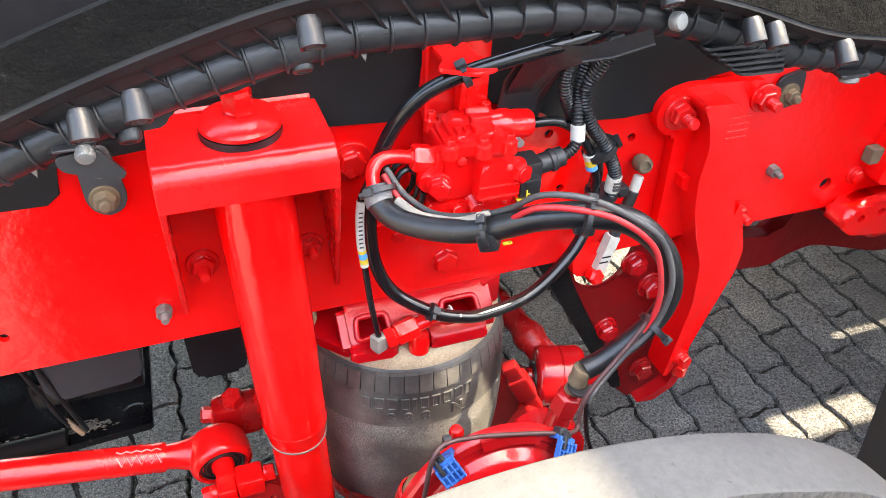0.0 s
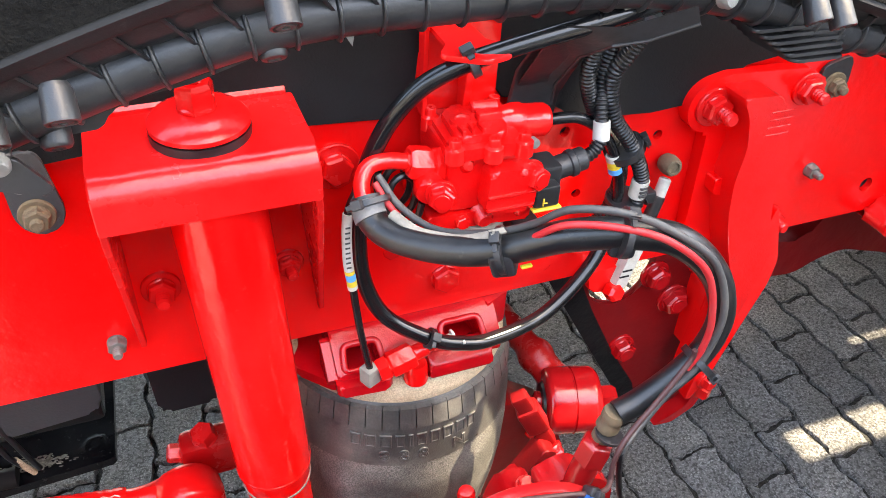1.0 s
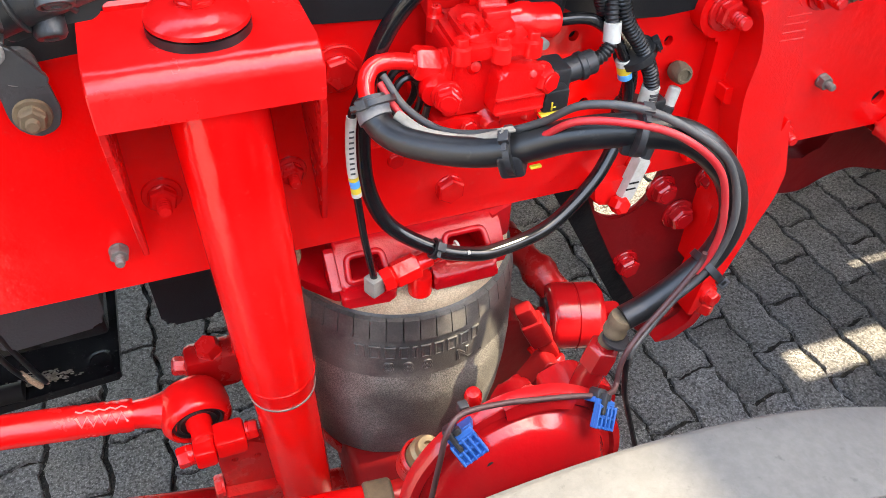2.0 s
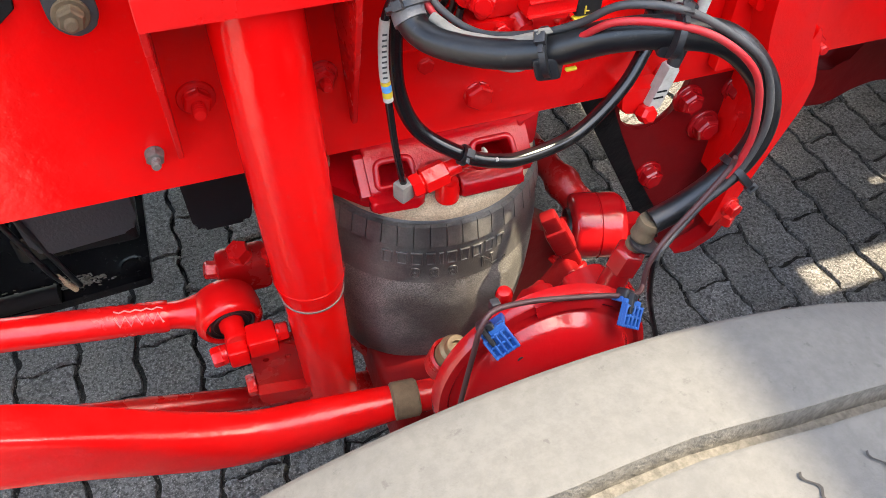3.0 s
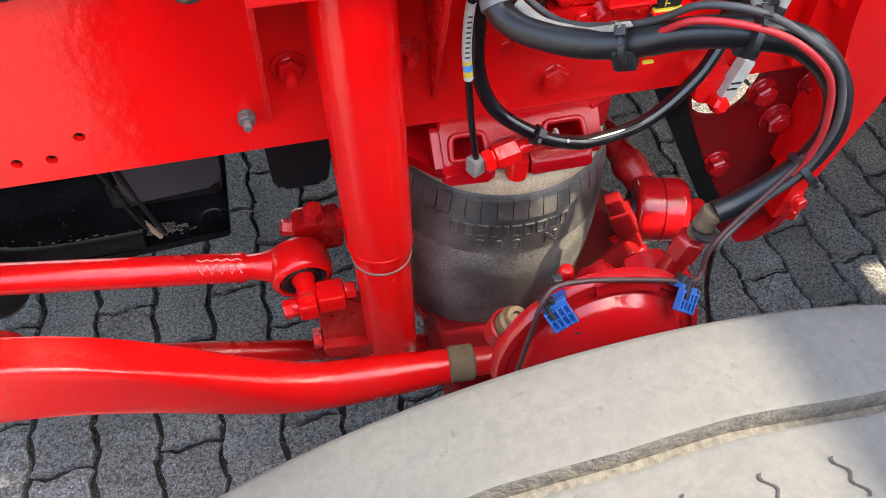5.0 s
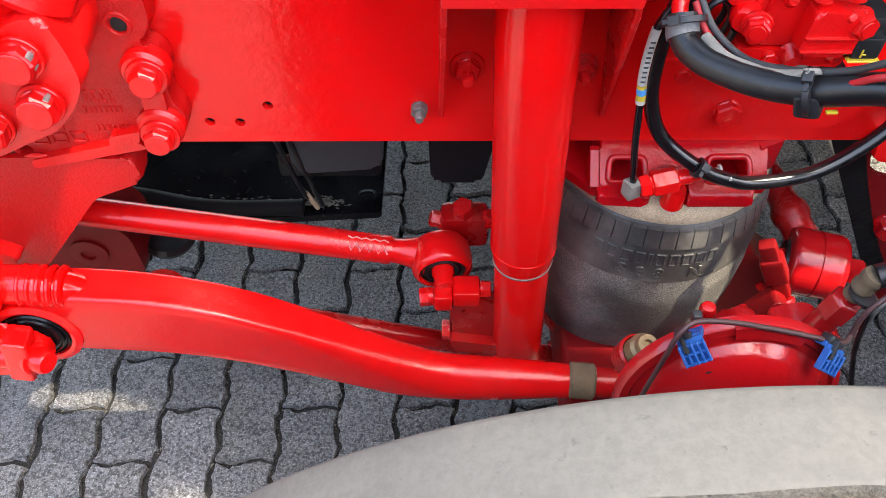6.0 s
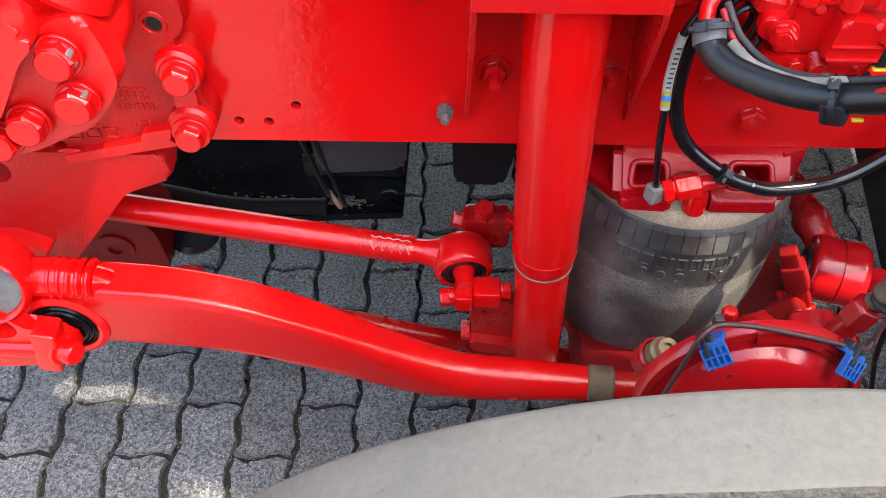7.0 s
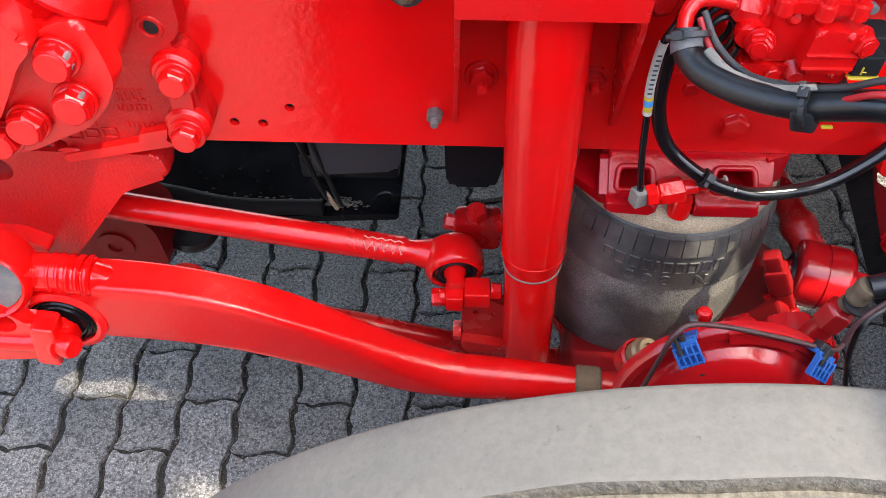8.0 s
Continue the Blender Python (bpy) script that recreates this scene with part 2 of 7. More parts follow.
# ---- mesh helpers ----
def weigh(me):
    """Corner normals weighted by face area, so that flat faces stay flat beside their rounded edges."""
    bm = bmesh.new()
    bm.from_mesh(me)
    bm.faces.ensure_lookup_table()
    out = [None] * len(me.loops)
    for v in bm.verts:
        left = set(v.link_loops)
        while left:
            fan, todo = [], [left.pop()]
            while todo:
                c = todo.pop()
                fan.append(c)
                for e in (c.edge, c.link_loop_prev.edge):
                    if e.smooth:
                        for f in e.link_faces:
                            for c2 in f.loops:
                                if c2.vert is v and c2 in left:
                                    left.discard(c2)
                                    todo.append(c2)
            n = Vector((0, 0, 0))
            for c in fan:
                n += c.face.normal * c.face.calc_area()
            n = n.normalized() if n.length > 1e-12 else v.normal.copy()
            for c in fan:
                out[c.index] = n
    bm.free()
    me.normals_split_custom_set([tuple(n) for n in out])


def finish(bm, mat, name, parent=None, label="", smooth=40.0):
    bmesh.ops.recalc_face_normals(bm, faces=bm.faces)
    me = bpy.data.meshes.new(name)
    for f in bm.faces:
        f.smooth = True
    for e in bm.edges:
        e.smooth = not (len(e.link_faces) == 2 and e.calc_face_angle(0.0) > radians(smooth))
    bm.to_mesh(me)
    bm.free()
    weigh(me)
    me.materials.append(mat)
    ob = new(name, me)
    if parent:
        ob.parent = parent
    if label:
        tagged(ob, label)
    return ob


def part(name, bm, mat, parent, label="", smooth=40.0):
    return finish(bm, mat, name, parent, label, smooth)


def thing(name, label, category, group="", kind="", at=(0, 0, 0)):
    ob = new(name)
    ob.empty_display_size = 0.05
    ob.location = at
    return tagged(ob, label, category, group, kind)


def fresh():
    return bmesh.new()


def box(bm, x0, x1, y0, y1, z0, z1, bevel=0.003, m=None, seg=2):
    r = bmesh.ops.create_cube(bm, size=1.0)
    vs = r["verts"]
    bmesh.ops.scale(bm, vec=(x1 - x0, y1 - y0, z1 - z0), verts=vs)
    bmesh.ops.translate(bm, vec=((x0 + x1) / 2, (y0 + y1) / 2, (z0 + z1) / 2), verts=vs)
    if bevel:
        es = list({e for v in vs for e in v.link_edges})
        r = bmesh.ops.bevel(bm, geom=es, offset=bevel, segments=seg, affect="EDGES", profile=0.5)
        vs = list({v for f in r["faces"] for v in f.verts})
    if m:
        bmesh.ops.transform(bm, matrix=m, verts=vs)
    return bm


def axis_matrix(p, d):
    q = Vector(d).normalized().to_track_quat("Z", "Y")
    return Matrix.Translation(p) @ q.to_matrix().to_4x4()


def revolve(bm, p, d, profile, seg=32, spin=0.0):
    """Profile of (radius, height) turned about the axis through p along d."""
    m = axis_matrix(p, d)
    rings = []
    for r, h in profile:
        if r < 1e-5:
            rings.append([bm.verts.new(m @ Vector((0, 0, h)))])
        else:
            rings.append([bm.verts.new(m @ Vector((r * math.cos(a), r * math.sin(a), h)))
                          for a in (2 * math.pi * k / seg + spin for k in range(seg))])
    for a, b in zip(rings, rings[1:]):
        for k in range(seg):
            k2 = (k + 1) % seg
            if len(a) == 1 and len(b) == 1:
                continue
            if len(a) == 1:
                bm.faces.new((a[0], b[k], b[k2]))
            elif len(b) == 1:
                bm.faces.new((a[k], a[k2], b[0]))
            else:
                bm.faces.new((a[k], a[k2], b[k2], b[k]))
    for end in (rings[0], rings[-1]):
        if len(end) > 2:
            bm.faces.new(end)
    return bm


def rod(bm, a, b, r, seg=24, r2=None, bevel=0.0015):
    d = Vector(b) - Vector(a)
    n = d.length
    r2 = r if r2 is None else r2
    return revolve(bm, a, d, [(max(r - bevel, 1e-4), 0), (r, bevel), (r2, n - bevel), (max(r2 - bevel, 1e-4), n)], seg)


def spline(pts, step=8):
    """Smooth line through the points."""
    p = [Vector(q) for q in pts]
    p = [2 * p[0] - p[1]] + p + [2 * p[-1] - p[-2]]
    out = []
    for i in range(1, len(p) - 2):
        for k in range(step):
            t = k / step
            a, b, c, d = p[i - 1:i + 3]
            out.append(0.5 * ((2 * b) + (c - a) * t + (2 * a - 5 * b + 4 * c - d) * t * t + (3 * b - a - 3 * c + d) * t ** 3))
    out.append(p[-2])
    return out


def sweep(bm, line, radius, seg=14, flat=1.0):
    """Tube along a line; radius may be a number or a function of (index, arc length)."""
    t0 = (line[1] - line[0]).normalized()
    up = Vector((0, 0, 1)) if abs(t0.z) < 0.9 else Vector((0, 1, 0))
    u = (up - t0 * up.dot(t0)).normalized()
    rings, s = [], 0.0
    for i, q in enumerate(line):
        t = (line[min(i + 1, len(line) - 1)] - line[max(i - 1, 0)]).normalized()
        u = (u - t * u.dot(t)).normalized()
        v = t.cross(u)
        if i:
            s += (q - line[i - 1]).length
        r = radius(i, s) if callable(radius) else radius
        rings.append([bm.verts.new(q + u * r * math.cos(a) * flat + v * r * math.sin(a)) for a in (2 * math.pi * k / seg for k in range(seg))])
    for a, b in zip(rings, rings[1:]):
        for k in range(seg):
            bm.faces.new((a[k], a[(k + 1) % seg], b[(k + 1) % seg], b[k]))
    bm.faces.new(rings[0])
    bm.faces.new(rings[-1])
    return bm


def resample(line, step):
    """Even points along a line."""
    out, left = [line[0]], step
    for a, b in zip(line, line[1:]):
        d = (b - a).length
        while d > 1e-9 and left <= d:
            a = a + (b - a) * (left / d)
            d = (b - a).length
            out.append(a.copy())
            left = step
        left -= d
    return out


def prism(bm, poly, y0, y1, bevel=0.003, plane="xz", seg=2, m=None, front=True):
    """Outline extruded across its plane: xz along y, yz along x, xy along z."""
    place = {"xz": lambda a, b, c: (a, c, b), "yz": lambda a, b, c: (c, a, b), "xy": lambda a, b, c: (a, b, c)}[plane]
    lo = [bm.verts.new(place(a, b, y0)) for a, b in poly]
    hi = [bm.verts.new(place(a, b, y1)) for a, b in poly]
    n = len(poly)
    faces = [bm.faces.new(lo), bm.faces.new(hi)] + [bm.faces.new((lo[k], lo[(k + 1) % n], hi[(k + 1) % n], hi[k])) for k in range(n)]
    vs = lo + hi
    if bevel:
        es = [e for f in faces[:2] for e in f.edges]
        r = bmesh.ops.bevel(bm, geom=es, offset=bevel, segments=seg, affect="EDGES", profile=0.5, clamp_overlap=True)
        vs = list({v for f in r["faces"] for v in f.verts} | {v for v in vs if v.is_valid})
    if m:
        bmesh.ops.transform(bm, matrix=m, verts=vs)
    return bm


def rounded(poly, r=0.008, k=4):
    """Polygon with its corners rounded."""
    out, n = [], len(poly)
    for i in range(n):
        a, b, c = (Vector(poly[j % n]) for j in (i - 1, i, i + 1))
        da, dc = (a - b), (c - b)
        q = min(r, da.length * 0.45, dc.length * 0.45)
        p0, p1 = b + da.normalized() * q, b + dc.normalized() * q
        for s in range(k + 1):
            t = s / k
            out.append(tuple((1 - t) ** 2 * p0 + 2 * t * (1 - t) * b + t * t * p1))
    return out


def arc(cx, cz, r, a0, a1, k=10):
    return [(cx + r * math.cos(radians(a0 + (a1 - a0) * i / k)), cz + r * math.sin(radians(a0 + (a1 - a0) * i / k))) for i in range(k + 1)]


def cut(ob, holes, tool=None):
    """Drill holes (place, axis, radius, length) through a mesh object."""
    bm = fresh()
    for p, d, r, n in holes:
        revolve(bm, Vector(p) - Vector(d).normalized() * n / 2, d, [(r, 0), (r, n)], 20)
    if tool:
        tool(bm)
    tool = finish(bm, DARK, "tool")
    mod = ob.modifiers.new("holes", "BOOLEAN")
    mod.object, mod.operation, mod.solver = tool, "DIFFERENCE", "EXACT"
    dg = bpy.context.evaluated_depsgraph_get()
    me = bpy.data.meshes.new_from_object(ob.evaluated_get(dg))
    ob.modifiers.clear()
    b2 = fresh()
    b2.from_mesh(me)
    for e in b2.edges:
        e.smooth = not (len(e.link_faces) == 2 and e.calc_face_angle(0.0) > radians(40))
    b2.to_mesh(me)
    b2.free()
    weigh(me)
    ob.data = me
    bpy.data.objects.remove(tool)
    return ob


def bolt(parent, p, d, af=0.024, head=0.012, washer=0.0, stud=0.0, mat=None, name="bolt", label="", spin=0.3, cap=0.0):
    """Hexagon bolt: optional washer, head with chamfered corners, threaded end."""
    bm = fresh()
    h = 0.0
    if washer:
        revolve(bm, p, d, [(washer * 0.97, -0.002), (washer, 0.0), (washer, 0.003), (washer * 0.96, 0.004)], 24)
        h = 0.004
    q = Vector(p) + Vector(d).normalized() * h
    r = af / math.sqrt(3)
    revolve(bm, q, d, [(r, -0.001), (r, head * 0.8), (r * 0.86, head)], 6, spin)
    revolve(bm, q, d, [(af * 0.56, 0.0), (af * 0.56, 0.0025), (af * 0.5, 0.004)], 24)
    if stud:
        n = 9
        pr = [(af * 0.29 * (1.0 if k % 2 else 0.9), head + stud * k / n) for k in range(n)]
        revolve(bm, q, d, [(af * 0.29, head * 0.5)] + pr + [(af * 0.22, head + stud)], 16)
    if cap:
        revolve(bm, q, d, [(cap, head - 0.001), (cap, head + 0.0006), (cap * 0.94, head + 0.0013)], 24)
    return part(name, bm, mat or RED_ARM, parent, label, 30)


def tie(parent, p, d, r, width=0.005, head_dir=None, name="cable_tie", rx=1.0):
    """Cable tie: a thin strap round a bundle, with its locking head and cut tail."""
    bm = fresh()
    d = Vector(d).normalized()
    revolve(bm, Vector(p) - d * width / 2, d, [(r, 0), (r + 0.0016, 0.0004), (r + 0.0016, width - 0.0004), (r, width)], 24)
    hd = Vector(head_dir or (0, -0.6, 0.8))
    hd = (hd - d * hd.dot(d)).normalized()
    side = d.cross(hd)
    m = Matrix((side, d, hd)).transposed().to_4x4()
    m.translation = Vector(p) + hd * (r + 0.002)
    box(bm, -0.005, 0.005, -width * 0.75, width * 0.75, -0.002, 0.005, 0.001, m)
    box(bm, 0.004, 0.012, -width * 0.35, width * 0.35, 0.0, 0.0015, 0.0004, m)
    return part(name, bm, PLASTIC, parent)

# ---- ground ----
ground_bm = fresh()
bmesh.ops.create_grid(ground_bm, x_segments=2, y_segments=2, size=300)
bmesh.ops.translate(ground_bm, vec=(0, 0, -0.03), verts=ground_bm.verts)
ground = tagged(finish(ground_bm, YARD, "ground"), "grey paved yard ground", "ground", kind="structure")
BW, BL = 0.1125, 0.225      # paving blocks, laid in stretcher bond


# unseen walls added behind the camera and to the side, cutting low sky light
SKY_BLOCKER_GREY = material("sky_blocker_grey", (0.30, 0.29, 0.27), 0.9, spot=(0.22, 0.21, 0.195), spot_amount=0.6, spot_scale=1.5, grain=0.2, grain_scale=60, bump=0.3, bump_scale=40)
for wall_name, wall_box in (("wall_south", (-9.0, 9.0, -7.3, -7.0, -0.03, 4.2)), ("wall_west", (-7.3, -7.0, -7.0, 8.0, -0.03, 3.5))):
    wall_bm = fresh()
    box(wall_bm, *wall_box, 0.01)
    tagged(finish(wall_bm, SKY_BLOCKER_GREY, wall_name), "plain grey wall added out of view to cut sky light", "wall", kind="structure")


# ---- unseen light blockers ----
def shade_panels():
    ob = thing("light_blockers", "plain panels added out of view to block sun and sky light", "truck body")
    # added top panels; the open bay lets sun onto ground behind the rail
    bm = fresh()
    box(bm, -2.2, 2.38, 0.05, 2.4, 1.22, 1.28, 0.01)
    box(bm, 2.37, 3.8, 0.05, 0.36, 1.222, 1.282, 0.01)
    box(bm, 2.37, 3.8, 0.62, 2.4, 1.222, 1.282, 0.01)
    box(bm, 2.78, 3.8, 0.35, 0.63, 1.224, 1.284, 0.01)
    part("floor_panel", bm, MATTE, ob)
    bm = fresh()
    box(bm, 2.0, 3.4, -1.30, -0.34, 0.04, 1.30, 0.02)
    box(bm, 2.002, 2.08, -1.298, -0.60, 1.79, 2.97, 0.01)
    part("side_box", bm, BLOCKER_GREY, ob)
    # added panels round a gap, so a sun patch falls beside the rail
    bm = fresh()
    box(bm, 2.07, 2.52, -0.36, 0.045, 1.10, 1.22, 0.01)
    box(bm, 2.51, 3.80, -0.36, -0.21, 1.102, 1.218, 0.01)
    box(bm, 2.51, 3.80, -0.12, 0.045, 1.104, 1.216, 0.01)
    box(bm, 2.84, 3.80, -0.22, -0.11, 1.106, 1.214, 0.01)
    part("link_panel", bm, MATTE, ob)
    # added wall of panels; its openings pass sun to air spring and ground
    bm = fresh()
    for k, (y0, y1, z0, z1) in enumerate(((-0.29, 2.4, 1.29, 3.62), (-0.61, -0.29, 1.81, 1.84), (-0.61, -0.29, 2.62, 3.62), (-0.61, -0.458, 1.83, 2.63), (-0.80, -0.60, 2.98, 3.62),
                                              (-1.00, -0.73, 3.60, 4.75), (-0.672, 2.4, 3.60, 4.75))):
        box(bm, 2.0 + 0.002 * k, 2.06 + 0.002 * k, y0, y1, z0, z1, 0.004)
    part("rear_wall", bm, BLOCKER_GREY, ob)
    # two more unseen boxes, added to darken the ground under the truck
    bm = fresh()
    box(bm, 0.9, 3.6, 1.95, 2.4, 0.12, 1.22, 0.01)
    part("far_box", bm, MATTE, ob)
    bm = fresh()
    box(bm, 3.62, 3.80, -0.30, 1.94, 0.04, 1.215, 0.01)
    part("end_box", bm, MATTE, ob)


# ---- chassis ----
def chassis_rail():
    rail = thing("chassis_rail", "bright red painted steel truck chassis rail", "chassis rail")
    bm = fresh()
    pr = [(-0.02, 0.711), (-0.02, 1.02), (0.065, 1.02), (0.065, 1.012), (-0.011, 1.012), (-0.011, 0.719), (0.065, 0.719), (0.065, 0.711)]
    prism(bm, pr, -0.9, 3.2, 0.0015, "yz", 1)
    web = part("rail_channel", bm, RED, rail)
    hs = [(0.477, 0.743), (0.513, 0.742), (0.55, 0.768), (1.20, 0.862), (1.183, 0.842), (1.212, 0.836), (1.262, 0.842), (1.362, 0.905), (1.235, 0.93), (1.815, 0.895), (1.60, 0.945), (1.625, 0.925)]
    hs = [((x, -0.015, z), (0, 1, 0), 0.0062, 0.06) for x, z in hs] + [((1.747, -0.015, 0.759), (0, 1, 0), 0.011, 0.06)]
    cut(web, hs)
    # added black sheet keeps the holes dark, in place of shade behind them
    bm = fresh()
    box(bm, -0.88, 3.18, -0.0105, -0.0075, 0.722, 1.009, 0.0005, None, 1)
    part("inner_doubler", bm, MATTE, rail, "dark backing sheet added to shade the rail holes")
    bolt(rail, (0.972, -0.02, 0.935), (0, -1, 0), 0.03, 0.012, 0.026, spin=0.2)
    bolt(rail, (1.095, -0.02, 0.762), (0, -1, 0), 0.03, 0.014, 0.026, spin=0.5)
    bolt(rail, (1.03, -0.02, 0.815), (0, -1, 0), 0.017, 0.006, 0.011)
    bolt(rail, (1.085, -0.02, 0.817), (0, -1, 0), 0.015, 0.006, 0.010)
    bolt(rail, (0.784, -0.02, 0.825), (0, -1, 0), 0.026, 0.012, 0.02, 0.016)
    bolt(rail, (0.915, -0.02, 0.825), (0, -1, 0), 0.022, 0.01, 0.017, 0.014)
    bolt(rail, (0.729, -0.02, 0.764), (0, -1, 0), 0.018, 0.012, 0.0, 0.012, ZINC, "stud_nut", "zinc plated stud with nut")
    bolt(rail, (1.625, -0.02, 0.808), (0, -1, 0), 0.018, 0.012, 0.0, 0.012, ZINC, "stud_nut", "zinc plated stud with nut")
    # raised doubler plate behind the valve
    bm = fresh()
    prism(bm, rounded([(0.99, 0.735), (1.24, 0.735), (1.24, 0.80), (1.20, 0.835), (0.99, 0.835)], 0.01), -0.0245, -0.0198, 0.002)
    part("doubler_plate", bm, RED, rail)


def liner_plate():
    ob = thing("liner_sheet", "matte black rubber sheet along the top of the chassis rail", "liner")
    bm = fresh()
    lower = [(0.30, 0.948), (0.64, 0.940), (0.655, 0.952), (0.658, 0.985), (0.76, 0.992), (0.95, 0.988), (1.03, 0.982), (1.052, 0.99), (1.056, 1.05),
             (1.138, 1.05), (1.141, 1.0), (1.15, 0.988), (1.19, 0.982), (1.222, 0.965), (1.24, 0.947), (1.34, 0.941), (1.40, 0.944), (1.43, 0.96), (1.46, 0.985), (1.6, 1.0), (1.6, 1.17), (0.30, 1.17)]
    prism(bm, lower, -0.027, -0.0212, 0.0012, seg=1)
    part("sheet", bm, MATTE, ob)


def shock_bracket():
    ob = thing("shock_bracket", "red painted folded steel upper shock absorber bracket", "bracket")
    bm = fresh()
    # folded top plate with a rounded front lip
    pr = [(-0.02, 1.026)] + arc(-0.118, 1.004, 0.019, 75, 180, 8) + [(-0.137, 0.977), (-0.130, 0.977)] + arc(-0.118, 1.004, 0.012, 180, 80, 8) + [(-0.02, 1.019)]
    prism(bm, pr, 0.752, 0.934, 0.0015, "yz", 1)
    part("top_plate", bm, RED_ARM, ob)
    bm = fresh()
    prism(bm, [(-0.03, 1.022), (-0.0215, 1.022), (-0.0215, 1.030), (-0.026, 1.034), (-0.03, 1.030)], 0.775, 0.928, 0.001, "yz", 1)
    part("back_flange", bm, RED_ARM, ob)
    for x, dx in ((0.755, 0.0), (0.9295, 0.016)):
        bm = fresh()
        prism(bm, [(-0.133, 0.999), (-0.0205, 1.018), (-0.0205, 0.758), (-0.030, 0.758), (-0.132, 0.965)], x - 0.003, x + 0.003, 0.001, "yz", 1)
        for v in bm.verts:
            v.co.x += dx * (1.0 - v.co.z) / 0.24
        part("gusset", bm, RED_ARM, ob)


def mount_cushion():
    ob = thing("shock_mount", "red pressed disc and nut on a black rubber cushion", "shock mount")
    c = Vector((0.846, -0.075, 1.0225))
    up = (0, -0.03, 1)
    bm = fresh()
    revolve(bm, c, up, [(0.030, -0.004), (0.0425, -0.003), (0.0425, 0.009), (0.03, 0.010)], 40)
    part("rubber_cushion", bm, RUBBER, ob)
    bm = fresh()
    revolve(bm, c, up, [(0.040, 0.009), (0.0425, 0.011), (0.0425, 0.015), (0.038, 0.020), (0.026, 0.0245), (0.0, 0.0255)], 40)
    part("disc", bm, RED_ARM, ob)
    bolt(ob, c + Vector((0, -0.0008, 0.0255)), up, 0.029, 0.024, 0.0, 0.008, name="nut")


def shock_absorber():
    ob = thing("shock_absorber", "red painted tubular shock absorber", "shock absorber")
    a, b = Vector((0.847, -0.079, 1.0)), Vector((0.880, -0.052, 0.26))
    d = (b - a).normalized()
    n = (b - a).length
    s = 0.464 * n / 0.74
    bm = fresh()
    pr = [(0.040, 0.005), (0.0445, 0.02), (0.0445, s - 0.03)] + [(0.0445 - 0.0035 * k / 4, s - 0.03 + 0.03 * k / 4) for k in range(1, 5)] + [(0.0395, s + 0.002), (0.037, s)]
    revolve(bm, a, d, pr, 48)
    part("dust_tube", bm, RED, ob)
    bm = fresh()
    revolve(bm, a, d, [(0.03, s - 0.06), (0.0392, s - 0.05), (0.0392, n - 0.012), (0.034, n)], 48)
    part("lower_tube", bm, RED, ob)
    bm = fresh()
    revolve(bm, a, d, [(0.0390, s - 0.002), (0.0420, s - 0.0004), (0.0416, s + 0.0022), (0.0390, s + 0.0052)], 48)
    part("weld_seam", bm, DUSTY_GREY, ob, "dusty grey seam")
    bm = fresh()
    revolve(bm, a, d, [(0.040, s - 0.034), (0.0449, s - 0.032), (0.0449, s - 0.029), (0.043, s - 0.027)], 48)
    part("rolled_rim", bm, RED, ob)


